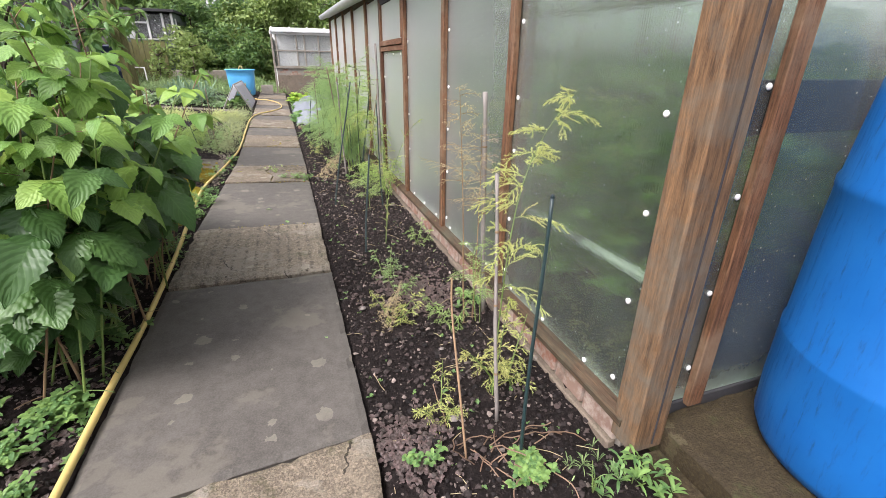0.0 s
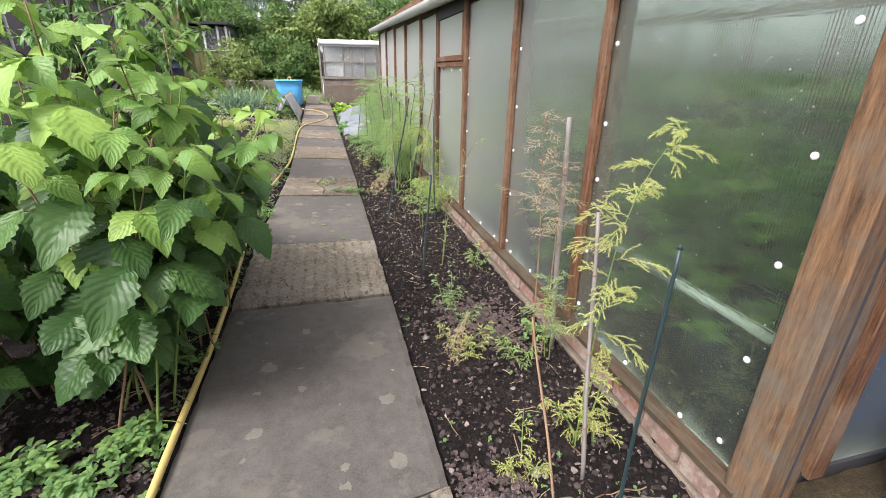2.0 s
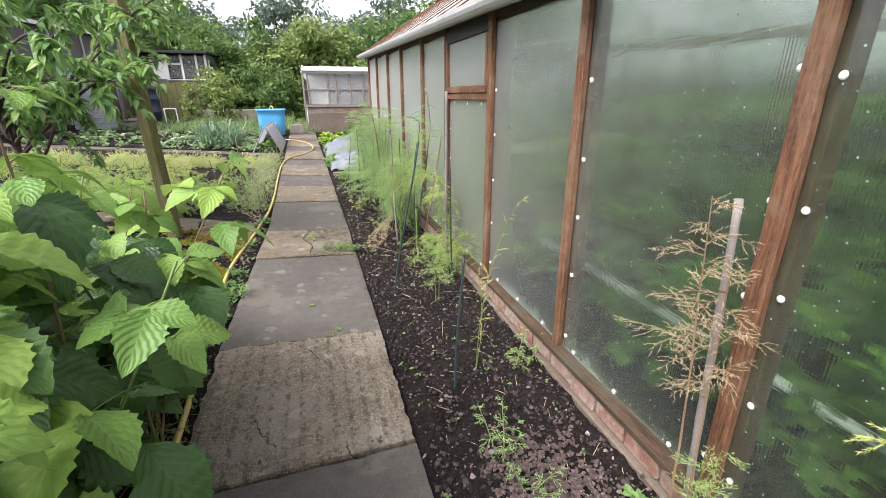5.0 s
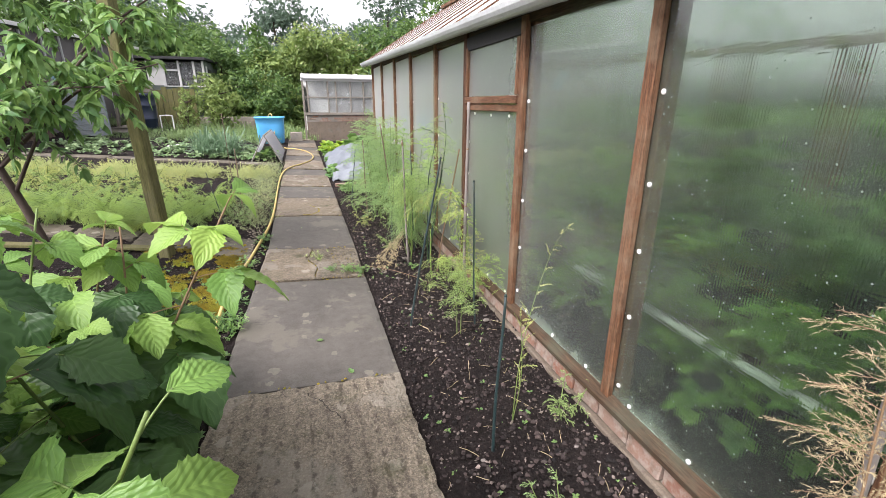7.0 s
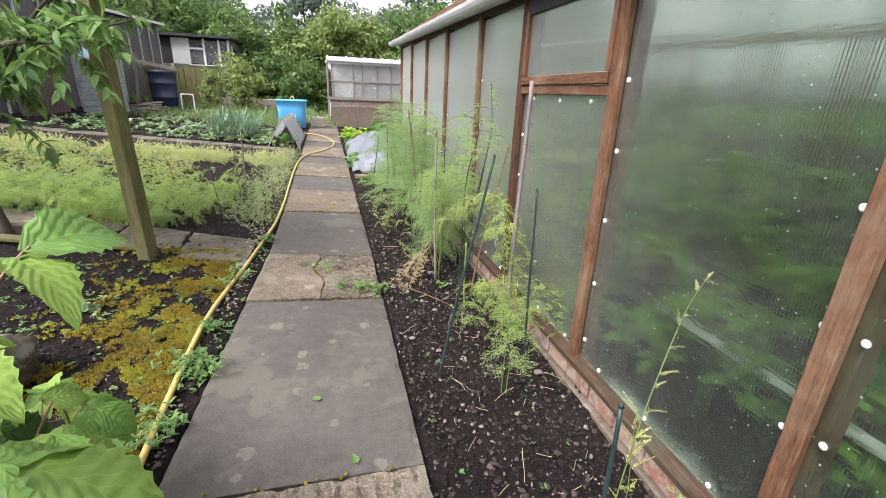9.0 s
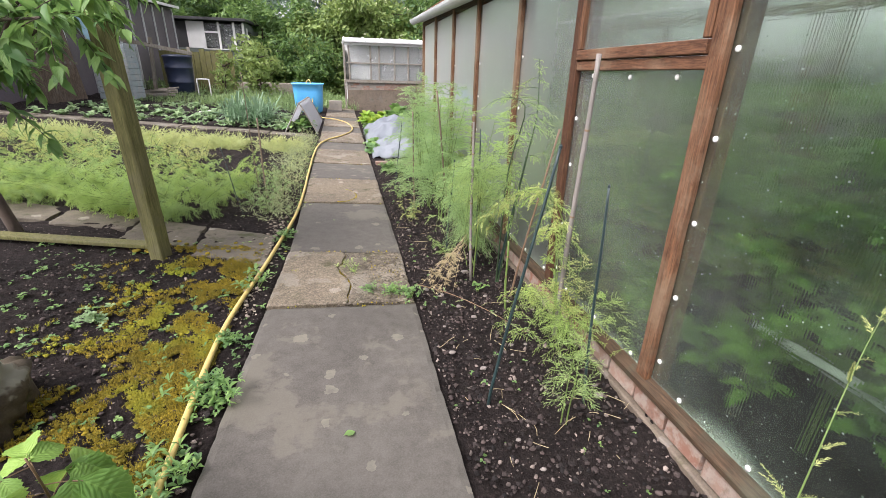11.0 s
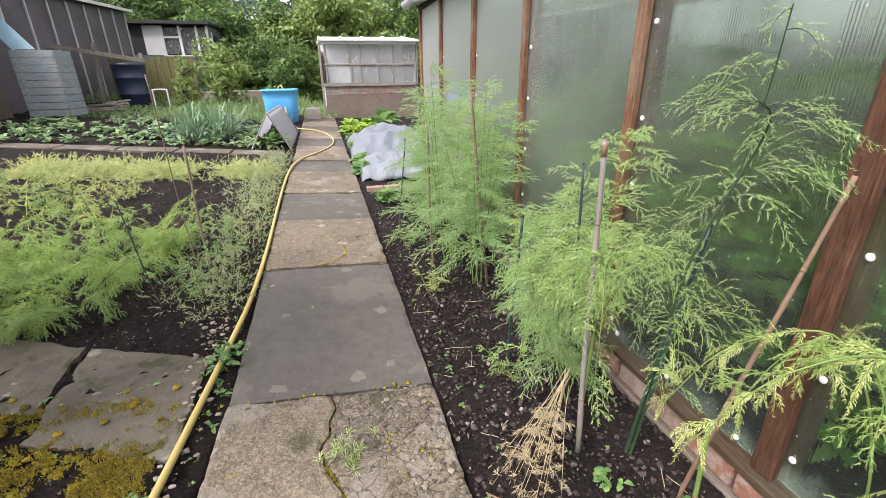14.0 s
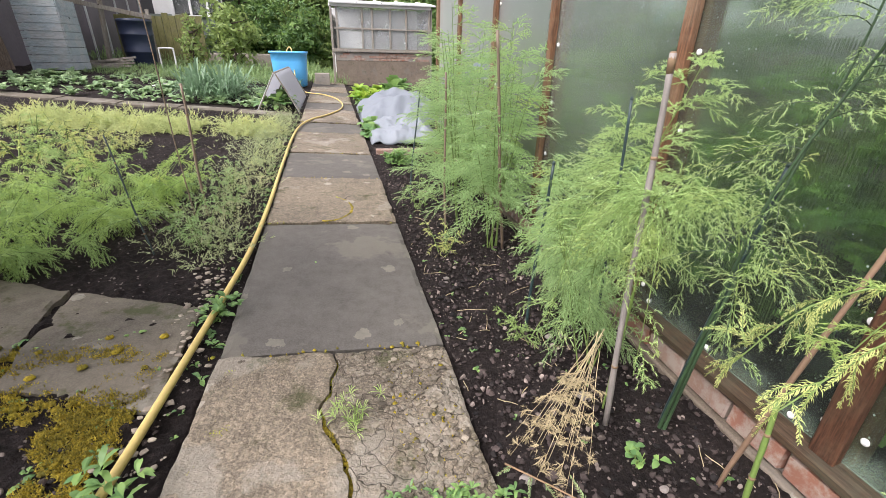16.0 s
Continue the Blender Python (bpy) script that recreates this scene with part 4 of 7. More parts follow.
def build_raspberry(x, y, h, seed, n_canes=3, lean=(0.0, 0.0), size=1.0):
    rng = random.Random(seed)
    t = thing("raspberry_plant", (x, y, gz(x, y)), "lush green raspberry canes with broad toothed leaves", "raspberry plant", "raspberry row beside the path")
    base = Vector(t.location)
    for c in range(n_canes):
        hh = h * rng.uniform(0.75, 1.05)
        p0 = Vector((rng.uniform(-0.12, 0.12), rng.uniform(-0.15, 0.15), -0.03))
        d = Vector((lean[0] + rng.uniform(-0.16, 0.16), lean[1] + rng.uniform(-0.16, 0.16), 1))
        pts = curve_pts(p0, d, hh, 12, 0.12, 0.05, rng)
        soup = Soup()
        soup.add(*tube(pts, [0.006 - 0.0035 * i / 12 for i in range(13)], 6))
        places = []
        k, step = 1.0, 0.62
        ang = rng.uniform(0, 6.28)
        while k < 12:
            i = int(k)
            q = pts[i].lerp(pts[i + 1], k - i)
            ang += 2.4 + rng.uniform(-0.4, 0.4)
            young = max(0.0, (k - 9) / 3)
            el = rng.uniform(0.05, 0.55) + young * 0.5
            dirv = Vector((math.cos(ang) * math.cos(el), math.sin(ang) * math.cos(el), math.sin(el)))
            ln = rng.uniform(0.06, 0.15) * (1 - 0.5 * young)
            st = curve_pts(q, dirv, ln, 4, 0.4, 0.03, rng)
            soup.add(*tube(st, 0.0016, 4, False))
            tip, td = st[-1], (st[-1] - st[-2]).normalized()
            s = size * rng.uniform(0.8, 1.2) * (1 - 0.55 * young)
            side = td.cross(Vector((0, 0, 1)))
            if side.length > 1e-3:
                side.normalize()
            fall = Vector((0, 0, -rng.uniform(0.1, 0.7)))
            # lower leaves: older green with under-canopy shade in the colour
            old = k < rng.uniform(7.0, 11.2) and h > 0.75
            places.append((tip, td + fall, s, old))
            if rng.random() < 0.85:
                b = st[-2]
                places.append((b, td * 0.35 + side + fall * 0.7, s * 0.78, old))
                places.append((b, td * 0.35 - side + fall * 0.7, s * 0.78, old))
            k += step * rng.uniform(0.7, 1.3) * (1 if k > 3 else 1.4)
        cane = obj("cane", soup.mesh("cane", True), STEM_GREEN if c % 2 else STEM_BROWN, t)
        for tip, dv, s, old in places:
            if base.x + tip.x > -1.02 + 0.12 * (tip.z > 0.35) and tip.z < 0.6 or tip.z < 0.2:
                continue
            lf = obj("leaf", rng.choice(OLD_SHADED_LEAVES if old else RASP_LEAVES), None, t)
            up = Vector((rng.uniform(-0.45, 0.45) + 0.25, rng.uniform(-0.45, 0.45) - 0.25, 1))
            lf.matrix_local = leaf_frame(tip, dv, up, s, rng)
    return t


def build_raspberries():
    rng = random.Random(12)
    k = 0
    y = 1.85
    build_raspberry(-1.0, 3.78, 0.55, 900, 1, (0.06, -0.05), 1.2)
    for q, (x, y2, h2) in enumerate([(-1.04, 3.45, 0.6), (-1.2, 3.3, 0.72), (-1.0, 3.2, 0.78), (-1.35, 3.45, 0.55), (-1.02, 3.05, 0.95), (-1.02, 2.85, 1.1)]):
        build_raspberry(x, y2, h2, 930 + q, 3, (0.08, -0.02), 0.85)
    for q, (x, y2) in enumerate([(-1.08, 2.0), (-0.98, 2.25), (-1.05, 2.45), (-1.0, 2.75), (-1.25, 2.05)]):
        build_raspberry(x, y2, 1.72, 910 + q, 2, (0.1, -0.03), 1.5)
    while y < 3.45:
        for x, f in ((-1.08, 0.93), (-1.45, 1.0), (-1.9, 1.05)):
            if y < 2.95:
                h = rng.uniform(1.4, 1.68)
            else:
                h = 1.3 - 0.9 * (y - 2.95)
            h *= f
            yy = y + rng.uniform(-0.1, 0.1)
            k += 1
            if h > 0.3:
                build_raspberry(x + rng.uniform(-0.07, 0.07), yy, h, 40 + k, 4 if x > -1.3 else 3, (0.12 if x > -1.3 else 0.05, -0.02), 1.4 if x > -1.3 else 1.25)
        y += 0.36


build_raspberries()


# ---- asparagus ferns ----
def needles(soup, pts, n, length, rng, w=0.0009):
    """Whorls of thin needles along a twig."""
    for _ in range(n):
        k = rng.uniform(0.08, 1) * (len(pts) - 1)
        i = min(int(k), len(pts) - 2)
        p = pts[i].lerp(pts[i + 1], k - i)
        d = (pts[i + 1] - pts[i]).normalized()
        r = Vector((rng.gauss(0, 1), rng.gauss(0, 1), rng.gauss(0, 1))).normalized()
        nd = (d * 0.75 + r * 0.8).normalized()
        s = nd.cross(r)
        if s.length < 1e-3:
            continue
        s = s.normalized() * w
        o = len(soup.v)
        e = p + nd * length * rng.uniform(0.6, 1.2)
        soup.v += [p - s, p + s, e]
        soup.f.append((o, o + 1, o + 2))


def comb_needles(soup, a, b, n, length, rng, w):
    """Needles that stand forward from a twig on all sides, like a bottle brush."""
    d = (b - a).normalized()
    s = d.cross(Vector((0.3, 0.2, 1))).normalized()
    t = d.cross(s)
    for k in range(n):
        p = a.lerp(b, (k + rng.random()) / n)
        an = rng.uniform(0, 6.283)
        r = s * math.cos(an) + t * math.sin(an)
        e = p + (d * 0.75 + r * 0.65) * (length * rng.uniform(0.7, 1.25))
        q = (d - r * 0.4) .cross(r) * w
        o = len(soup.v)
        soup.v += [p - q, p + q, e]
        soup.f.append((o, o + 1, o + 2))


def fern_mesh(seed, h, stems, lean, spread, density=1.0, droop=0.5, start=0.25, nlen=0.013, twigs=22, stalk=0.0055, w=0.0014, reach=1.0, lines=None):
    rng = random.Random(seed)
    stems = len(lines) if lines else stems
    st, fo = Soup(), Soup()
    for s in range(stems):
        a = rng.uniform(0, 6.28)
        d = Vector((lean[0] + spread * math.cos(a) * 0.5, lean[1] + spread * math.sin(a) * 0.5, 1))
        hh = h * rng.uniform(0.75, 1.08)
        pts = curve_pts((rng.uniform(-0.05, 0.05), rng.uniform(-0.05, 0.05), -0.04), d, hh, 14, droop * 0.5, 0.035, rng)
        if lines:
            sl = smooth_line(lines[s], 14)
            pts = [sl[round(i * (len(sl) - 1) / 14)] for i in range(15)]
            hh = sum((a_ - b_).length for a_, b_ in zip(pts, pts[1:]))
        st.add(*tube(pts, [stalk * (1 - 0.75 * i / 14) for i in range(15)], 6, False))
        for b in range(twigs):
            k = (start + (1 - start) * (b + rng.random()) / twigs) * 14
            i = min(int(k), 13)
            q = pts[i].lerp(pts[i + 1], min(k - i, 1))
            f = 1 - (k / 14)
            ln = reach * hh * (0.12 + 0.28 * f ** 0.7) * rng.uniform(0.6, 1.15)
            a = rng.uniform(0, 6.28)
            bd = Vector((math.cos(a), math.sin(a), rng.uniform(0.1, 0.75)))
            bp = curve_pts(q, bd, ln, 8, droop * 1.3, 0.05, rng)
            st.add(*tube(bp, [0.0018 * (1 - 0.6 * j / 8) for j in range(9)], 3, False))
            m = max(4, int(ln / 0.017))
            for t_ in range(m):
                u = 0.12 + 0.86 * t_ / m
                ii = min(int(u * 8), 7)
                tp = bp[ii].lerp(bp[ii + 1], u * 8 - ii)
                td = (bp[ii + 1] - bp[ii]).normalized()
                sd = td.cross(Vector((rng.gauss(0, 0.8), rng.gauss(0, 0.8), 1))).normalized() * (1 if t_ % 2 else -1)
                tl = ln * 0.38 * (1 - 0.75 * u) * rng.uniform(0.6, 1.2) + 0.014
                tl = min(tl, 0.09)
                m1 = tp + (td * 0.8 + sd * 0.75).normalized() * tl * 0.5
                m2 = m1 + (td * 0.9 + sd * 0.45 - Vector((0, 0, 0.25 * droop))).normalized() * tl * 0.5
                c = max(2, int(tl * 0.5 / 0.0021 * density))
                comb_needles(fo, tp, m1, c, nlen, rng, w)
                comb_needles(fo, m1, m2, c, nlen * 0.9, rng, w)
            for ii in range(8):
                comb_needles(fo, bp[ii], bp[ii + 1], max(1, int(ln / 8 / 0.004 * density)), nlen, rng, w)
    return st.mesh("stem", True), fo.mesh("foliage")


def plume(st, fo, p, d, length, rng, droop=0.5, leaf=0.02, w=0.0012, gap=0.0034):
    """A twig with curved leaflets combed to both sides."""
    pts = curve_pts(p, d, length, 8, droop, 0.05, rng)
    st.add(*tube(pts, [0.0016 * (1 - 0.6 * j / 8) for j in range(9)], 3, False))
    n = int(length / gap)
    tilt = Vector((rng.gauss(0, 0.5), rng.gauss(0, 0.5), 1))
    for k in range(n):
        u = 0.06 + 0.94 * (k + rng.random() * 0.5) / n
        i = min(int(u * 8), 7)
        q = pts[i].lerp(pts[i + 1], u * 8 - i)
        t = (pts[i + 1] - pts[i]).normalized()
        side = t.cross(tilt)
        if side.length < 1e-3:
            continue
        side.normalize()
        nrm = side.cross(t)
        for sgn in (-1, 1):
            ln = leaf * (1.05 - 0.72 * u) * rng.uniform(0.6, 1.25)
            b = (t * rng.uniform(0.4, 1.0) + side * sgn * rng.uniform(0.3, 1.0) + nrm * rng.gauss(0, 0.6)).normalized()
            m = q + b * ln * 0.55
            e = m + (b * 0.6 + t * 0.5 - Vector((0, 0, 0.25 * droop))).normalized() * ln * 0.5
            x = b.cross(nrm)
            x = (x if x.length > 1e-3 else nrm).normalized() * w
            o = len(fo.v)
            fo.v += [q - x * 0.5, q + x * 0.5, m + x, m - x, e]
            fo.f += [(o, o + 1, o + 2, o + 3), (o + 3, o + 2, o + 4)]


def plume_fern(seed, lines, twigs, start, length, toward=(0, 0, 0.3), droop=0.5, leaf=0.02, w=0.0012, stalk=0.004, sub=0.0):
    """An asparagus stem, or several, hung with broad plumes."""
    rng = random.Random(seed)
    st, fo = Soup(), Soup()
    for line in lines:
        pts = smooth_line(line, 8)
        n = len(pts)
        st.add(*tube(pts, [stalk * (1 - 0.7 * i / (n - 1)) for i in range(n)], 6, False))
        for b in range(twigs):
            u = start + (1 - start) * (b + rng.random()) / twigs
            i = min(int(u * (n - 1)), n - 2)
            t = (pts[i + 1] - pts[i]).normalized()
            r = Vector((rng.gauss(0, 1), rng.gauss(0, 1), rng.gauss(0, 0.5))).normalized()
            d = t * 0.6 + r * 0.8 + Vector(toward)
            ln = rng.uniform(*length) * (1.15 - 0.5 * u)
            plume(st, fo, pts[i], d, ln, rng, droop, leaf, w)
            if rng.random() < sub:
                plume(st, fo, pts[i] + d.normalized() * ln * 0.3, d + r * 0.8, ln * 0.6, rng, droop, leaf * 0.8, w)
        plume(st, fo, pts[-1], pts[-1] - pts[-2], length[0], rng, droop, leaf, w)
    return st.mesh("stem", True), fo.mesh("foliage")


def build_fern(x, y, mesh_pair, material, label, rot=0.0, scale=1.0, stem_mat=None, group="asparagus plants in the greenhouse bed"):
    t = thing("asparagus_plant", (x, y, gz(x, y)), label, "asparagus plant", group)
    t.rotation_euler = (0, 0, rot)
    t.scale = (scale,) * 3
    sm, fm = mesh_pair
    s = obj("stem", sm, None, t)
    f = obj("foliage", fm, None, t)
    for o, m in ((s, stem_mat or STEM_GREEN), (f, material)):
        if not o.data.materials:
            o.data.materials.append(m)
        o.material_slots[0].link = "OBJECT"
        o.material_slots[0].material = m
    return t


F_TALL = fern_mesh(1, 1.5, 6, (0.0, 0.0), 0.22, 1.0, 0.55, 0.22, twigs=20)
F_BUSH = fern_mesh(2, 1.0, 7, (0.0, 0.0), 0.45, 1.1, 1.25, 0.28, twigs=22)
F_LEAN = fern_mesh(3, 1.35, 4, (-0.1, -0.3), 0.2, 0.9, 0.6, 0.3, twigs=24)
F_SPARSE = fern_mesh(4, 1.0, 2, (0.05, 0.05), 0.15, 0.6, 0.5, 0.3, twigs=16)
F_OPEN = fern_mesh(5, 1.5, 2, (0, 0), 0.2, 0.6, 1.1, 0.34, 0.011, 19, 0.0075, 0.0011, 0.75, [[(0, 0, -0.03), (0.06, 0, 0.4), (0.13, -0.03, 0.95), (0.17, -0.06, 1.3), (0.12, -0.12, 1.62)], [(0.0, 0.02, -0.03), (-0.02, -0.06, 0.5), (-0.02, -0.12, 0.95), (0.02, -0.22, 1.32), (-0.12, -0.3, 1.4)]])
F_TUFT = fern_mesh(14, 1.0, 5, (0.05, 0.0), 0.35, 1.1, 1.2, 0.36, 0.010, 22, 0.005, 0.0010)
F_LOW = fern_mesh(6, 0.34, 3, (0.0, 0.0), 1.0, 1.3, 1.0, 0.15, twigs=10)
F_FLOP = fern_mesh(7, 1.15, 9, (0.15, -0.2), 1.7, 0.7, 1.5, 0.2, 0.02, 13, 0.005, 0.0021)
F_DRY = fern_mesh(8, 1.3, 2, (0.02, 0.02), 0.1, 0.8, 0.5, 0.62, twigs=26, nlen=0.009, w=0.0009, reach=0.6)
STRAW_RNG = random.Random(91)
STRAW_LINES = []
for _ in range(15):
    sx, sy = STRAW_RNG.uniform(-0.32, -0.1), STRAW_RNG.uniform(-0.3, -0.06)
    STRAW_LINES.append([(0.02 * STRAW_RNG.random(), 0.03 * STRAW_RNG.random(), STRAW_RNG.uniform(0.2, 0.3)), (sx * 0.35, sy * 0.35, STRAW_RNG.uniform(0.14, 0.22)), (sx * 0.75, sy * 0.75, STRAW_RNG.uniform(0.05, 0.1)), (sx, sy, 0.02)])
F_STRAW = fern_mesh(9, 0.4, 0, (0, 0), 0, 1.2, 0.9, 0.3, 0.014, 6, 0.0013, 0.0008, 0.28, STRAW_LINES)
F_YEL = fern_mesh(10, 1.4, 0, (0, 0), 0, 1.15, 0.75, 0.3, 0.013, 26, 0.004, 0.0017, 0.5, [[(0, 0, -0.03), (0.02, 0.02, 0.45), (0.08, 0.06, 0.9), (0.19, 0.1, 1.16), (0.38, 0.17, 1.34)], [(0.0, 0.03, -0.03), (0.02, 0.0, 0.25), (0.06, 0.02, 0.52)]])
F_POLE = fern_mesh(15, 0.8, 0, (0, 0), 0, 0.9, 1.1, 0.14, 0.012, 20, 0.004, 0.0012, 0.75, [[(0, 0, -0.03), (0.3 * math.cos(a), 0.3 * math.sin(a), 0.42 + 0.1 * (k % 3)), (0.5 * math.cos(a), 0.46 * math.sin(a), 0.38 + 0.12 * (k % 2)), (0.6 * math.cos(a), 0.56 * math.sin(a), 0.12 + 0.1 * (k % 3))] for k, a in enumerate((2.2, 2.9, 3.5, 4.1, 4.5, 4.9, 1.7))])
F_POLE_TALL = fern_mesh(16, 1.1, 0, (0, 0), 0, 1.0, 1.3, 0.3, 0.013, 18, 0.004, 0.0013, 0.55, [[(0, 0, -0.03), (-0.02, 0.03, 0.5), (-0.08, 0.12, 0.85), (-0.2, 0.2, 0.9), (-0.3, 0.24, 0.7)], [(0, 0, -0.03), (-0.06, -0.05, 0.4), (-0.14, -0.12, 0.75), (-0.24, -0.2, 0.72)]])
F_WISP = plume_fern(18, [[(0, 0, -0.03), (0.03, 0.02, 0.3), (0.1, 0.06, 0.6), (0.24, 0.14, 0.88), (0.36, 0.2, 0.98)], [(0, 0, -0.03), (0.02, -0.03, 0.3), (0.0, -0.02, 0.62)]], 14, 0.3, (0.05, 0.13), (0.2, 0, 0.3), 0.7, 0.012, 0.0009, 0.003, 0.2)
F_ARCH = plume_fern(11, [[(0, 0, -0.03), (0.02, -0.02, 0.55), (-0.12, 0.02, 0.9), (-0.34, 0.08, 0.88), (-0.5, 0.12, 0.7)], [(0, 0, -0.03), (0.03, 0.05, 0.5), (-0.06, 0.16, 0.86), (-0.25, 0.28, 0.8), (-0.36, 0.34, 0.6)], [(0, 0, -0.03), (0.0, -0.04, 0.5), (-0.08, -0.12, 0.78), (-0.24, -0.14, 0.72)]], 21, 0.42, (0.08, 0.19), (-0.25, 0, 0), 1.3, 0.019, 0.0009, 0.0045, 0.7)
F_DRAPE = fern_mesh(17, 1.2, 0, (0, 0), 0, 1.0, 1.4, 0.3, 0.011, 20, 0.004, 0.0012, 0.5, [[(0, 0, -0.03), (0.02, 0, 0.55), (0.06 * math.cos(a), 0.06 * math.sin(a), 0.86), (0.24 * math.cos(a), 0.24 * math.sin(a), 0.84), (0.33 * math.cos(a), 0.33 * math.sin(a), 0.42)] for a in (0.3, 1.5, 3.3, 4.2, 5.2, 5.8)])


def build_ferns():
    build_fern(0.7, 1.4, F_YEL, FERN_YEL, "thin yellowing asparagus fern tied to a cane", 0.0, 1.0)
    build_fern(0.8, 1.5, F_LOW, FERN_YEL, "short drooping yellow asparagus frond", 2.0, 1.1)
    build_fern(0.86, 2.05, F_DRY, FERN_DRY, "dried straw-coloured asparagus fern on a cane", 0, 1.0, STEM_BROWN)
    build_fern(0.88, 2.06, F_SPARSE, FERN, "sparse green asparagus fern by a cane", 2.4, 0.75)
    build_fern(0.62, 3.38, F_WISP, FERN_YEL, "sparse yellow-green asparagus fern", 0, 1.0)
    build_fern(0.62, 4.3, F_SPARSE, FERN, "thin green asparagus fern beside a dark stake", 3.0, 0.72)
    build_fern(0.98, 4.93, F_POLE, FERN_BRIGHT, "bushy light green asparagus fern against the sheeting", 0.0, 0.68)
    build_fern(0.96, 5.1, F_POLE_TALL, FERN_BRIGHT, "drooping light green asparagus fern by a grey pole", 0.0, 1.0)
    build_fern(1.0, 5.02, F_SPARSE, FERN_YEL, "thin drooping yellow-green asparagus fern", 1.9, 0.8)
    build_fern(0.81, 5.8, F_OPEN, FERN, "tall open asparagus fern hung with water drops", 0.0, 1.0, STEM_DARK)
    build_fern(0.66, 5.95, F_DRAPE, FERN, "dense feathery asparagus fern tied to a cane", 0.0, 1.0)
    build_fern(0.7, 6.15, F_TUFT, FERN_BLUE, "soft blue-green asparagus fern behind a cane", 2.2, 0.75)
    build_fern(0.8, 6.5, F_BUSH, FERN_BLUE, "feathery blue-green asparagus fern", 4.0, 0.85)
    build_fern(0.85, 6.75, F_LEAN, FERN, "tall leaning asparagus fern with arching sprays", 0.4, 1.0)
    build_fern(0.72, 7.45, F_TALL, FERN_BLUE, "tall soft asparagus fern in a clump", 1.0, 0.95)
    build_fern(0.6, 7.85, F_TALL, FERN_BLUE, "tall soft asparagus fern in a clump", 3.3, 1.0)
    build_fern(0.9, 8.1, F_TALL, FERN, "tall soft asparagus fern in a clump", 5.0, 0.95)
    build_fern(0.66, 8.7, F_TALL, FERN_BLUE, "tall soft asparagus fern in a clump", 2.0, 0.9)
    build_fern(0.58, 5.95, F_STRAW, FERN_DRY, "dead straw-coloured fronds lying on the soil", 0.0, 1.2, FERN_DRY)
    build_fern(0.48, 2.25, F_STRAW, FERN_DRY, "dead straw-coloured fronds lying on the soil", 0.2, 0.7, FERN_DRY)
    for k, (x, y, s, m) in enumerate([(0.5, 2.72, 0.75, FERN_BLUE), (0.72, 2.05, 0.8, FERN), (0.42, 1.33, 0.75, FERN_YEL), (0.52, 2.45, 0.6, FERN_BLUE), (0.92, 3.35, 0.8, FERN), (0.35, 7.35, 0.8, FERN_YEL), (0.52, 6.4, 0.7, FERN), (0.35, 8.3, 1.0, FERN), (0.42, 2.12, 0.8, FERN_YEL)]):
        build_fern(x, y, F_LOW, m, "low feathery asparagus seedling in dark soil", k * 1.3, s)
    build_fern(0.98, 5.16, F_ARCH, FERN_YEL, "arching yellow-green asparagus frond hanging over", 0.0, 1.0)
    build_fern(0.8, 8.9, F_TALL, FERN, "tall soft asparagus fern in a clump", 0.7, 0.9)
    # left bed
    rng = random.Random(3)
    for k in range(15):
        x, y = -1.75 - 0.34 * (k % 7) + rng.uniform(-0.12, 0.12), 7.35 + 0.5 * (k // 7) + 0.09 * (k % 7) + rng.uniform(-0.1, 0.1)
        build_fern(x, y, F_FLOP, FERN_BRIGHT if k % 4 else FERN, "flopping bright green asparagus fern in the open bed", rng.uniform(-0.8, 0.8), rng.uniform(0.5, 0.68), None, "asparagus in the open bed")
    for k in range(26):
        x, y = -2.3 - 0.11 * k + rng.uniform(-0.1, 0.1), 9.3 + 0.03 * k + rng.uniform(-0.6, 0.6)
        build_fern(x, y, F_LOW, FERN if k % 2 else FERN_YEL, "low pale asparagus fern in the open bed", k, rng.uniform(1.0, 1.5), None, "asparagus in the open bed")
    for k, (x, y) in enumerate([(-1.12, 7.5), (-1.3, 7.75), (-1.1, 8.1), (-1.45, 8.3), (-1.2, 8.7)]):
        build_fern(x, y, F_LOW, FERN_BLUE, "small greyish asparagus fern near the path edge", k * 1.7, 1.0, None, "asparagus in the open bed")


build_ferns()


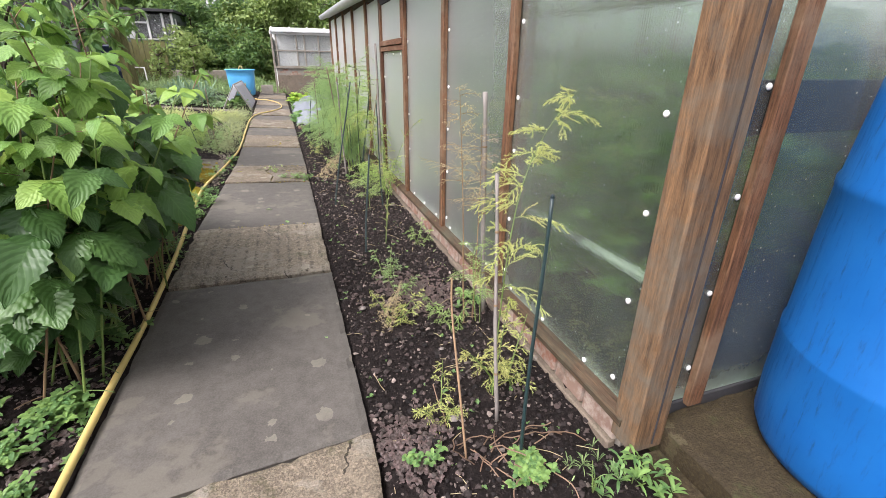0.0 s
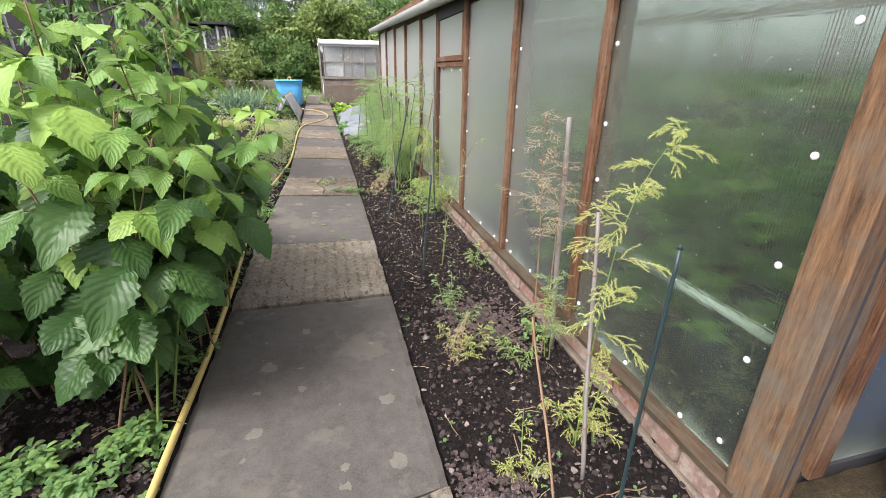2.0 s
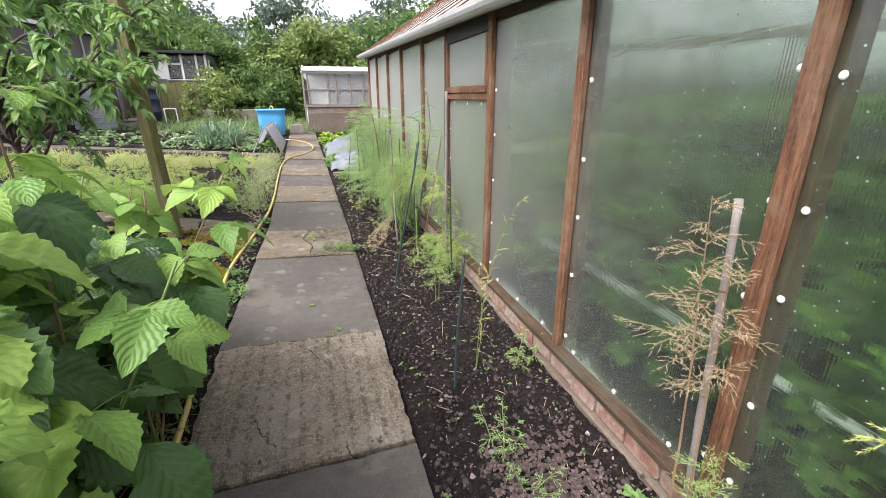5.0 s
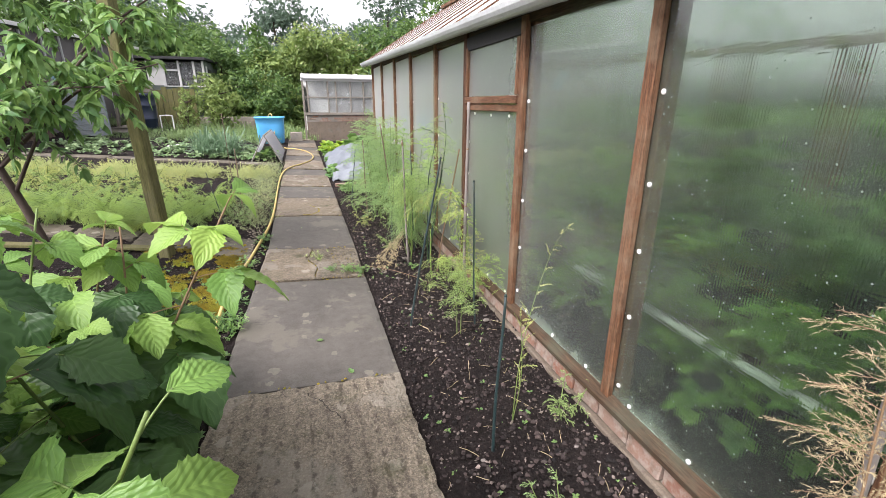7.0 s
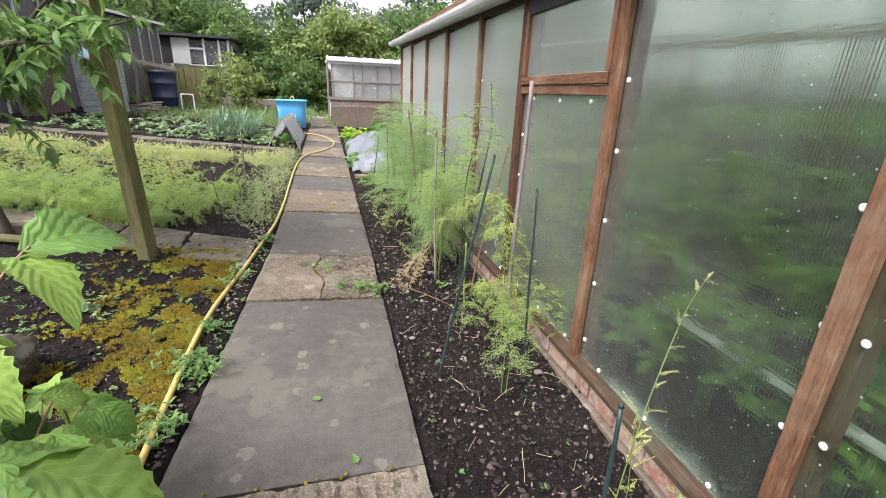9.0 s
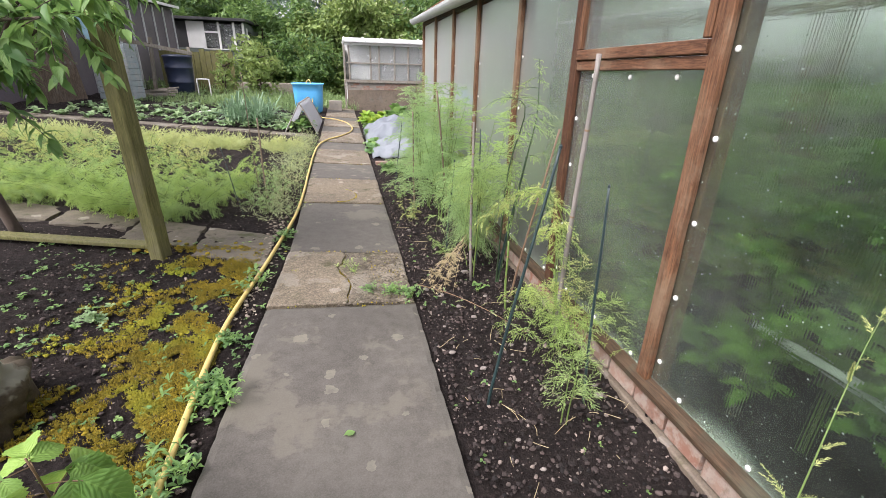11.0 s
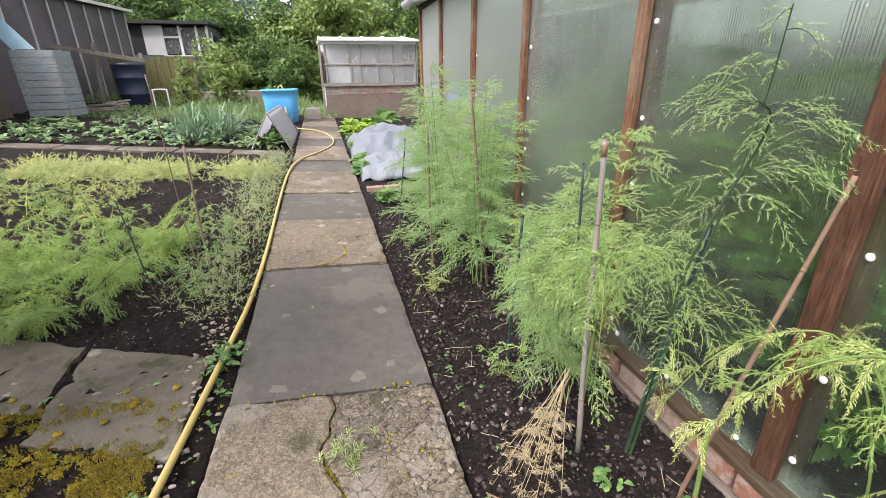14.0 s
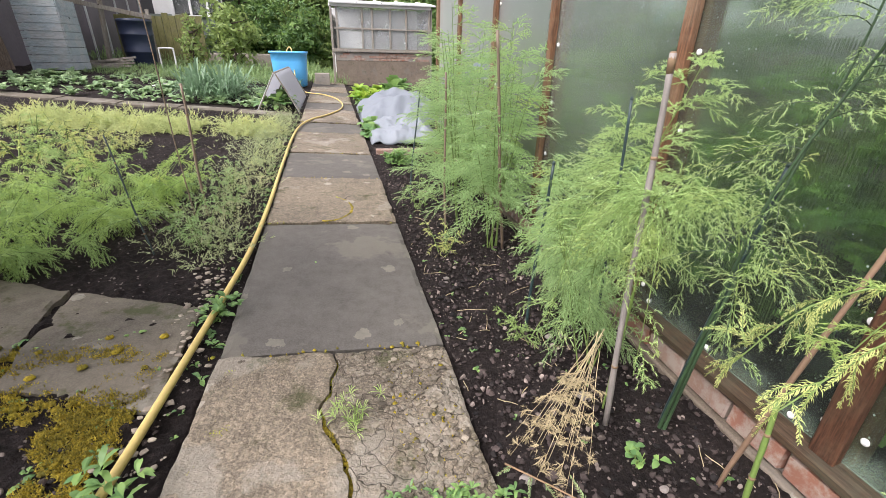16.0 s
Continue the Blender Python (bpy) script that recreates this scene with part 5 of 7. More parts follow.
# ---- canes and stakes ----
def build_cane(name, a, b, r, material, label, knots=True):
    a, b = Vector(a), Vector(b)
    t = thing(name, a, label, "garden cane")
    n = 14
    pts, rad = [], []
    side = (b - a).cross(Vector((0, 1, 0))).normalized()
    for i in range(n + 1):
        u = i / n
        pts.append((b - a) * u + side * 0.006 * math.sin(u * 5) - Vector((0, 0, 0.05 if i == 0 else 0)))
        rad.append(r * (1 - 0.2 * u) * (1.14 if knots and i % 4 == 2 else 1))
    me = raw("shaft", *tube(pts, rad, 8), True)
    obj("shaft", me, material, t)
    if knots:
        for i in (3, 7, 11):
            d = (pts[i + 1] - pts[i - 1]).normalized()
            ring = raw("node", *tube([pts[i] - d * 0.006, pts[i], pts[i] + d * 0.004], [rad[i] * 1.02, rad[i] * 1.22, rad[i] * 1.02], 8), True)
            obj("node", ring, STEM_BROWN, t, "darker ring where the cane jointed")
    if "dark split top" in label:
        up = (b - a).normalized()
        m = raw("split_top", *tube([pts[-1] - up * 0.05, pts[-1] - up * 0.02, pts[-1] + up * 0.004], [r * 0.9, r * 1.05, r * 0.7], 7), True)
        obj("split_top", m, STEM_BROWN, t, "dark split end")
    if not knots:
        m = raw("tip", *tube([pts[-1], pts[-1] + (b - a).normalized() * 0.012], [r * 1.15, r * 0.4], 8), True)
        obj("tip", m, material, t)


CANES = [
    ("bamboo_cane", (0.66, 1.26), (0.687, 1.476, 0.966), 0.0085, CANE_GREY, "greyed bamboo cane pushed into the soil"),
    ("plastic_stake", (0.665, 1.06), (0.697, 1.1, 0.975), 0.0075, STAKE, "dark green ribbed plastic plant stake"),
    ("bamboo_cane", (0.99, 2.15), (0.943, 2.192, 1.22), 0.014, CANE_GREY, "thick silvered bamboo cane by the greenhouse"),
    ("plastic_stake", (0.42, 3.17), (0.5, 3.3, 0.7), 0.008, STAKE, "short dark green plastic stake"),
    ("plastic_stake", (0.315, 4.46), (0.56, 4.53, 1.17), 0.008, STAKE, "leaning dark green plastic stake"),
    ("plastic_stake", (0.82, 4.45), (0.805, 4.53, 1.0), 0.007, STAKE, "upright dark green plastic stake"),
    ("plastic_stake", (0.81, 5.82), (0.95, 5.795, 0.9), 0.009, STAKE, "tall dark green plastic stake"),
    ("broom_handle", (0.95, 5.06), (0.9, 4.93, 1.535), 0.014, CANE_GREY, "long grey wooden pole leaning on the sheeting"),
    ("bamboo_cane", (0.836, 5.573), (1.018, 5.477, 1.13), 0.0075, CANE_RED, "orange-brown cane leaning towards the wall"),
    ("bamboo_cane", (0.745, 5.41), (0.735, 5.45, 0.41), 0.008, STEM_GREEN, "short green cut cane"),
    ("bamboo_cane", (0.616, 5.86), (0.582, 5.9, 1.18), 0.0105, CANE_GREY, "brown cane with a dark split top"),
    ("plastic_stake", (0.55, 6.46), (0.6, 6.5, 0.75), 0.008, STAKE, "dark green plastic stake among ferns"),
    ("plastic_stake", (0.76, 6.2), (0.744, 6.262, 1.03), 0.0065, STAKE, "dark green plastic stake near the sheeting"),
    ("bamboo_cane", (0.79, 7.44), (0.596, 7.313, 1.28), 0.010, CANE, "brown cane supporting tall ferns"),
    ("plastic_stake", (0.288, 8.43), (0.4, 8.6, 0.85), 0.007, STAKE, "thin dark stake at the bed edge"),
    ("bamboo_cane", (0.45, 7.75), (0.42, 7.75, 1.05), 0.008, CANE, "thin brown cane among ferns"),
    ("bamboo_cane", (-1.2, 8.0), (-1.22, 8.05, 0.95), 0.009, CANE, "thin weathered cane in the open bed"),
    ("bamboo_cane", (-1.25, 7.9), (-1.28, 7.85, 1.4), 0.004, CANE, "slender twig standing in the open bed"),
    ("bamboo_cane", (-1.32, 7.35), (-1.5, 7.55, 0.72), 0.005, STAKE, "thin dark rod in the open bed"),
]
for nm, (x, y), top, r, m_, lab in CANES:
    build_cane(nm, (x, y, gz(x, y)), top, r, m_, lab, nm != "plastic_stake")


# ---- hose ----
def build_hose():
    xy = [(-0.86, -0.6), (-0.88, 0.5), (-0.89, 1.27), (-0.885, 1.69), (-0.89, 2.4), (-0.92, 3.38), (-0.98, 4.4), (-1.0, 5.2), (-0.93, 6.0), (-0.89, 6.5), (-0.86, 6.9), (-0.83, 7.4), (-0.82, 8.2), (-0.85, 9.4), (-0.86, 10.6), (-0.83, 11.6), (-0.7, 12.3), (-0.45, 12.9), (-0.22, 13.7), (-0.18, 14.6), (-0.32, 15.5), (-0.6, 16.1), (-1.0, 16.5)]
    r = 0.0145
    pts = []
    for x, y in xy:
        on = path_left(y) - 0.02 < x
        pts.append((x, y, (slab_z(x, y) + 0.012 if on else gz(x, y) + 0.018) + r))
    pts += [(-1.25, 17.2, 0.24), (-1.32, 17.75, 0.6), (-1.36, 18.0, 1.12), (-1.45, 18.15, 1.16), (-1.5, 18.0, 1.0), (-1.52, 17.95, 0.6)]
    me = raw("hose", *tube(smooth_line(pts, 10), r, 10), True)
    tagged(obj("garden_hose", me, HOSE), "dirty yellow rubber garden hose along the path", "hose")


build_hose()


# ---- wooden post, board and side flags ----
def build_left_side():
    t = thing("timber_post", (-1.68, 6.27, gz(-1.68, 6.27)), "algae-green squared timber post in the soil", "post")
    bm = bmesh.new()
    beam(bm, (0, 0, -0.1), (-0.08, 0.05, 2.35), 0.115, 0.1, 0.006, 0.25)
    bmesh.ops.subdivide_edges(bm, edges=[e for e in bm.edges if e.calc_length() > 1], cuts=14)
    for v in bm.verts:
        v.co.x += 0.004 * noise.noise((v.co.z * 6, v.co.y * 30, 1))
    part("shaft", bm, TIMBER_GREEN, t)
    b = thing("edging_board", (-2.4, 6.75, gz(-2.4, 6.75)), "grey-green timber board edging the bed", "board")
    part("plank", beam(bmesh.new(), (-1.5, 0.0, 0.155), (0.66, -0.33, 0.0), 0.10, 0.03, 0.004), TIMBER_GREEN, b)
    fl = thing("side_path", (0, 0, 0), "short cross path of mossy broken flagstones", "path", kind="structure")
    flags = [((-1.5, 6.3), (-0.93, 6.1), (-0.93, 6.78), (-1.53, 6.96)), ((-2.14, 6.62), (-1.53, 6.46), (-1.56, 6.98), (-2.12, 7.18)), ((-2.8, 6.98), (-2.15, 6.85), (-2.13, 7.18), (-2.8, 7.4)), ((-3.6, 7.2), (-2.84, 7.05), (-2.84, 7.42), (-3.6, 7.65))]
    for k, q in enumerate(flags):
        c = [(x, y, gz(x, y) + 0.022) for x, y in q]
        obj("flagstone", slab_mesh("flagstone", c, (18, 18), 0.004, 20 + k, 0.08, 0.02), SLAB_SIDE, fl)
    # narrow flag path between the far beds
    f2 = thing("bed_path", (0, 0, 0), "narrow path of concrete flags between beds", "path", kind="structure")
    x = -1.05
    k = 0
    while x > -6.3:
        w = 0.85
        yy = 12.75 + (x + 1) * -0.07
        c = [(a, b, gz(a, b) + 0.022) for a, b in ((x - w, yy + 0.0), (x, yy), (x, yy + 0.42), (x - w, yy + 0.42))]
        obj("flagstone", slab_mesh("flagstone", c, (8, 6), 0.004, 40 + k, 0.08, 0.02), SLAB_SIDE, f2)
        x -= w + 0.02
        k += 1


build_left_side()


# ---- fruit tree ----
def build_fruit_tree():
    rng = random.Random(21)
    bx, by = -2.85, 6.75
    t = thing("fruit_tree", (bx, by, gz(bx, by)), "young fruit tree with long drooping green leaves", "tree")
    trunk = Soup()
    main = curve_pts((0, 0, -0.05), (-0.16, -0.03, 1), 1.2, 10, 0, 0.05, rng)
    trunk.add(*tube(main, [0.045 - 0.02 * i / 10 for i in range(11)], 10))
    obj("trunk", trunk.mesh("trunk", True), BARK, t)
    near = [leaf_mesh("leaf", 0.105, 0.042, 7, 0.25, 0.35 + 0.2 * i, 0.03, 0.001, 60 + i, TREE_LEAF_SOLO) for i in range(3)]
    crown = Soup()
    lv = [v.co.copy() for v in near[0].vertices]
    lf = [tuple(p.vertices) for p in near[0].polygons]
    solo = 0
    limbs = Soup()
    targets = [(1.35, -0.9, 1.95), (1.0, -1.7, 1.75), (1.55, -0.35, 2.3), (0.6, -1.2, 2.2), (0.2, -0.9, 2.4), (-0.3, -1.5, 1.9), (0.9, -0.5, 1.5), (-0.7, -0.6, 2.2), (1.25, -1.3, 1.45), (0.4, -1.9, 1.6), (0.0, -0.3, 2.7), (1.1, 0.1, 2.6), (1.45, -0.7, 1.65), (0.75, -1.5, 1.35), (-0.5, -1.1, 1.4)]
    for n_, tg in enumerate(targets):
        s = main[rng.randint(5, 10)]
        e = Vector(tg)
        mid = s.lerp(e, 0.5) + Vector((rng.uniform(-0.1, 0.1), rng.uniform(-0.1, 0.1), 0.22))
        pts = smooth_line([s, mid, e], 7)
        limbs.add(*tube(pts, [0.016 * (1 - 0.8 * i / (len(pts) - 1)) + 0.002 for i in range(len(pts))], 6, False))
        for k in range(9):
            i = rng.randint(4, len(pts) - 1)
            d = Vector((rng.gauss(0.2, 0.6), rng.gauss(-0.1, 0.6), rng.gauss(0.0, 0.5)))
            tw = curve_pts(pts[i], d, rng.uniform(0.2, 0.5), 6, 0.7, 0.08, rng)
            limbs.add(*tube(tw, 0.0025, 4, False))
            for j in range(25):
                kk = rng.uniform(0.1, 1) * 6
                ii = min(int(kk), 5)
                p = tw[ii].lerp(tw[ii + 1], kk - ii)
                td = (tw[ii + 1] - tw[ii]).normalized()
                r = Vector((rng.gauss(0, 1), rng.gauss(0, 1), rng.gauss(-0.5, 0.6))).normalized()
                m = leaf_frame(p, td * 0.5 + r, Vector((rng.uniform(-0.6, 0.6), rng.uniform(-0.6, 0.6), 1)), rng.uniform(0.8, 1.3), rng)
                if p.x > 0.75 and solo < 290 and j % 3 == 0:
                    o = obj("leaf", rng.choice(near), None, t)
                    o.matrix_local = m
                    solo += 1
                else:
                    crown.add([m @ v for v in lv], lf)
    obj("limb", limbs.mesh("limb", True), BARK, t)
    tagged(obj("crown", crown.mesh("crown", True), TREE_LEAF, t), kind="stuff")


build_fruit_tree()


# ---- small plants ----
def rosette(soup, p, n, size, rng, up=0.5, slim=0.4):
    for k in range(n):
        a = rng.uniform(0, 6.28)
        el = rng.uniform(0.1, 1.1) * up
        d = Vector((math.cos(a) * math.cos(el), math.sin(a) * math.cos(el), math.sin(el)))
        s = Vector((-math.sin(a), math.cos(a), 0)) * size * slim * rng.uniform(0.7, 1.2)
        ln = size * rng.uniform(0.6, 1.2)
        b = Vector(p) + Vector((0, 0, rng.uniform(0, size * 0.4)))
        m1, m2 = b + d * ln * 0.4 + Vector((0, 0, ln * 0.06)), b + d * ln * 0.75
        e = b + d * ln - Vector((0, 0, ln * 0.2))
        o = len(soup.v)
        soup.v += [b, m1 - s * 0.5 + Vector((0, 0, 0.2 * size * slim)), m1, m1 + s * 0.5 + Vector((0, 0, 0.2 * size * slim)), m2 - s * 0.42, m2, m2 + s * 0.42, e]
        soup.f += [(o, o + 2, o + 1), (o, o + 3, o + 2), (o + 1, o + 2, o + 5, o + 4), (o + 2, o + 3, o + 6, o + 5), (o + 4, o + 5, o + 7), (o + 5, o + 6, o + 7)]


def stuff(name, soup, material, label, category, smooth_=False):
    return tagged(obj(name, soup.mesh(name, smooth_), material), label, category, kind="stuff")


def weed(x, y, size, n, label, seed, material, z=None, up=0.6, tall=1, slim=0.4):
    rng = random.Random(seed)
    t = thing("weed", (x, y, gz(x, y) if z is None else z), label, "weed")
    s = Soup()
    for k in range(int(tall * 2.2) + 1):
        q = Vector((rng.gauss(0, size * 0.62), rng.gauss(0, size * 0.62), rng.uniform(0, size * 1.0) if tall > 1 else 0))
        rosette(s, q, n, size * 0.56, rng, up, slim)
    obj("foliage", s.mesh("foliage", True), material, t)
    st = Soup()
    for k in range(5):
        st.add(*tube([(0, 0, -0.02), (rng.gauss(0, size * 0.3), rng.gauss(0, size * 0.3), size * 0.8)], 0.002, 4))
    obj("stem", st.mesh("stem"), STEM_GREEN, t)


def build_weeds():
    weed(0.66, 0.98, 0.05, 9, "low bright green leafy weed in soil", 1, WEED, None, 0.7, 34, 0.6)
    weed(1.02, 0.84, 0.11, 6, "straggly green weed by the corner post", 2, WEED, None, 1.0, 10, 0.22)
    weed(0.86, 0.86, 0.10, 7, "tuft of blue-green grass", 3, GRASS, None, 1.2, 5, 0.08)
    weed(0.28, 1.12, 0.05, 6, "cluster of small green seedlings", 5, WEED, None, 0.6, 8, 0.5)
    weed(0.9, 2.3, 0.09, 6, "broad dock-like leaves by the sill", 7, WEED, None, 0.8, 3, 0.55)
    weed(-1.02, 1.72, 0.075, 7, "pale green creeping weeds beside the hose", 8, WEED, None, 0.5, 26, 0.5)
    weed(-1.12, 1.5, 0.07, 7, "pale green creeping weeds on dark soil", 31, WEED, None, 0.6, 18, 0.45)
    weed(-1.3, 1.62, 0.08, 7, "pale green creeping weeds on dark soil", 32, WEED, None, 0.6, 20, 0.45)
    weed(-1.02, 1.3, 0.06, 7, "small green weeds beside the hose", 33, WEED, None, 0.6, 12, 0.45)
    weed(-0.99, 2.25, 0.09, 6, "green nettle shoots at the path edge", 10, WEED, None, 0.8, 9, 0.45)
    weed(-0.99, 3.4, 0.08, 6, "green weeds at the hose", 11, WEED, None, 0.8, 8, 0.4)
    weed(-0.93, 4.62, 0.09, 7, "green willowherb at the path edge", 12, WEED, None, 0.9, 22, 0.22)
    weed(-0.96, 4.2, 0.08, 7, "green willowherb at the path edge", 13, WEED, None, 0.9, 14, 0.22)
    weed(-0.93, 5.75, 0.1, 7, "small thistle at the slab edge", 14, WEED, None, 0.7, 4, 0.3)
    weed(-0.86, 6.72, 0.07, 8, "bright green weed touching the hose", 15, WEED, None, 0.8, 6, 0.5)
    weed(-0.28, 5.95, 0.075, 12, "bright grass tuft in a slab crack", 16, FERN_BRIGHT, 0.02, 0.9, 5, 0.07)
    weed(-0.02, 5.6, 0.05, 7, "green weeds along a slab joint", 17, WEED, 0.02, 0.8, 14, 0.3)
    weed(0.1, 5.55, 0.06, 7, "green weeds along a slab edge", 18, WEED, 0.0, 0.8, 10, 0.3)
    weed(-0.18, 5.62, 0.045, 7, "small weeds growing in cracks", 19, WEED, 0.03, 0.7, 6, 0.35)
    weed(0.62, 5.68, 0.06, 5, "tiny seedling with round leaves", 20, WEED, None, 0.6, 2, 0.7)
    weed(-0.95, 5.1, 0.06, 6, "mixed small weeds by the hose", 22, WEED, None, 0.7, 12, 0.35)
    weed(0.38, 9.7, 0.14, 7, "leafy green weeds at the bed end", 24, WEED, None, 0.8, 20, 0.45)
    weed(-1.7, 5.35, 0.06, 6, "pale seedlings in the shaded bed", 25, VEG, None, 0.7, 12, 0.5)
    rng = random.Random(8)
    s = Soup()
    for _ in range(420):
        x, y = rng.uniform(-2.6, -1.0), rng.uniform(4.4, 6.6)
        rosette(s, (x, y, gz(x, y)), 5, rng.uniform(0.012, 0.04), rng, 0.6, 0.6)
    for _ in range(260):
        x, y = rng.uniform(0.15, 1.0), rng.uniform(0.8, 8.8)
        rosette(s, (x, y, gz(x, y)), 5, rng.uniform(0.008, 0.026), rng, 0.6, 0.6)
    for _ in range(240):
        y = rng.uniform(1.0, 13)
        x = path_left(y) - abs(rng.gauss(0, 0.08)) - 0.02
        rosette(s, (x, y, gz(x, y)), 6, rng.uniform(0.015, 0.05), rng, 0.8, 0.35)
    stuff("seedlings", s, WEED, "scattered tiny weed seedlings on dark soil", "seedlings")
    # pebbles and clods
    s = Soup()
    bm = bmesh.new()
    bmesh.ops.create_icosphere(bm, subdivisions=1, radius=1)
    iv = [v.co.copy() for v in bm.verts]
    fi = [tuple(v.index for v in f.verts) for f in bm.faces]
    bm.free()
    for k in range(6800):
        if k % 3:
            x, y = rng.uniform(0.14, 1.04), 0.6 + 8.4 * rng.random()
        else:
            x, y = -0.9 - 1.5 * rng.random() ** 1.5, rng.uniform(1.0, 9)
            if 6.45 < y < 7.45:
                continue
        r = 0.002 + 0.012 * rng.random() ** 3.5
        q = Euler((rng.uniform(0, 6), rng.uniform(0, 6), rng.uniform(0, 6))).to_matrix()
        sx, sy, sz = rng.uniform(0.7, 1.4), rng.uniform(0.7, 1.2), rng.uniform(0.4, 0.8)
        c = Vector((x, y, gz(x, y) + 0.008 + r * 0.2))
        s.add([c + (q @ Vector((v.x * sx, v.y * sy, v.z * sz)) * (r * rng.uniform(0.55, 1.3))) for v in iv], fi)
    st = leaf_mat("pebbles", (0.33, 0.27, 0.23), (0.02, 0.016, 0.015), None, 0, True, 0.85, 0, 0.0)
    stuff("pebbles", s, st, "small stones and gravel in the soil", "pebbles")
    s = Soup()
    for k in range(19000):
        if k % 5 < 3:
            x, y = rng.uniform(0.14, 1.04), 0.5 + 9.0 * rng.random()
        else:
            x, y = -0.9 - 1.9 * rng.random() ** 1.4, rng.uniform(1.0, 9)
            if 6.1 < y < 7.5:
                continue
        r = 0.002 + 0.014 * rng.random() ** 3.0
        c = Vector((x, y, gz(x, y) + 0.012 + 0.02 * noise.noise((x * 7, y * 7, 0.3))))
        f = rng.uniform(0.5, 0.8)
        s.add([c + Vector((v.x, v.y, v.z * f)) * (r * rng.uniform(0.5, 1.4)) for v in iv], fi)
    cl = leaf_mat("soil_clods", (0.085, 0.064, 0.057), (0.008, 0.0066, 0.0062), None, 0, True, 0.95, 0, 0.0)
    stuff("soil_clods", s, cl, "crumbly dark clods of garden soil", "soil")
    # dead bits of stalk
    s = Soup()
    for _ in range(210):
        x, y = rng.uniform(0.15, 1.0), rng.uniform(0.8, 9)
        a = rng.uniform(0, 6.28)
        d = Vector((math.cos(a), math.sin(a), rng.uniform(-0.1, 0.25)))
        s.add(*tube(curve_pts((x, y, gz(x, y) + 0.015), d, rng.uniform(0.03, 0.16), 3, 0.3, 0.2, rng), 0.0014, 4, False))
    stuff("dead_stalks", s, FERN_DRY, "bits of dry straw-coloured stalk on soil", "plant litter")
    # moss
    s = Soup()
    for _ in range(5600):
        y = rng.uniform(4.0, 6.5)
        x = -0.99 - abs(rng.gauss(0, 0.36))
        if noise.noise((x * 5, y * 5, 7)) + 0.4 * noise.noise((x * 15, y * 15, 2)) < -0.08 + 0.25 * max(0, -1.35 - x):
            continue
        r = rng.uniform(0.005, 0.015)
        c = Vector((x, y, gz(x, y) + 0.010))
        for _k in range(12):
            q = c + Vector((rng.gauss(0, r), rng.gauss(0, r), 0))
            needles(s, [q, q + Vector((rng.gauss(0, 0.004), rng.gauss(0, 0.004), 0.014))], 3, 0.009, rng, 0.002)
        s.add([c + Vector((v.x * r, v.y * r, v.z * r * 0.62)) + Vector((rng.uniform(-1, 1), rng.uniform(-1, 1), rng.uniform(-1, 1))) * r * 0.22 for v in iv], fi)
    stuff("moss", s, MOSS, "yellow-olive cushions of moss beside the hose", "moss", True)
    s = Soup()
    for k in range(220):
        e = [(rng.uniform(-0.85, 0.1), rng.choice([3.86, 5.45, 6.37, 7.84, 9.0, 10.04, 11.3, 12.2])), (rng.uniform(-0.15, 0.1), rng.uniform(5.5, 6.3))][k % 2]
        c = Vector((e[0], e[1] + rng.gauss(0, 0.012), slab_z(*e) + 0.004))
        r = rng.uniform(0.004, 0.011)
        s.add([c + Vector((v.x * r, v.y * r, v.z * r * 0.3)) * rng.uniform(0.8, 1.2) for v in iv], fi)
        needles(s, [c, c + Vector((0, 0, 0.008))], 6, 0.008, rng, 0.0016)
    for k in range(150):
        y = rng.uniform(5.5, 6.3)
        x = -0.335 + 0.075 * noise.noise((y * 3.4, 8.2, 0)) + rng.gauss(0, 0.008)
        c = Vector((x, y, slab_z(x, y) - 0.012))
        r = rng.uniform(0.006, 0.014)
        s.add([c + Vector((v.x * r, v.y * r, v.z * r * 0.5)) for v in iv], fi)
        needles(s, [c, c + Vector((0, 0, 0.012))], 8, 0.01, rng, 0.0016)
    arc = smooth_line([(-0.42, 7.86, 0.0), (-0.33, 7.88, 0.0), (-0.25, 7.98, 0.0), (-0.21, 8.14, 0.0), (-0.25, 8.3, 0.0), (-0.33, 8.4, 0.0)], 14)
    for q in arc:
        c = Vector((q.x + rng.gauss(0, 0.004), q.y + rng.gauss(0, 0.004), slab_z(q.x, q.y) + 0.011))
        s.add([c + Vector((v.x * 0.011, v.y * 0.011, v.z * 0.004)) for v in iv], fi)
        needles(s, [c, c + Vector((0, 0, 0.004))], 3, 0.006, rng, 0.0014)
    # dark cushions on the side flags and along the slab edge
    for k in range(34):
        x, y = (rng.uniform(-1.9, -1.0), rng.uniform(6.3, 6.6)) if k % 3 else (0.0, rng.uniform(5.5, 6.3))
        if k % 3 == 0:
            x = path_left(y) + rng.uniform(0.03, 0.12)
        z = slab_z(x, y) if k % 3 == 0 else gz(x, y) + 0.024
        r = 0.01 + 0.02 * rng.random() ** 2
        c = Vector((x, y, z + 0.002))
        s.add([c + Vector((v.x * 1.2, v.y, v.z * 0.4)) * r * rng.uniform(0.85, 1.15) for v in iv], fi)
        for _k in range(int(r * 2600)):
            a = rng.uniform(0, 6.28)
            q = c + Vector((math.cos(a), math.sin(a), 0)) * r * rng.random()
            needles(s, [q, q + Vector((0, 0, 0.4 * r))], 2, 0.006, rng, 0.0016)
    gv = Soup()
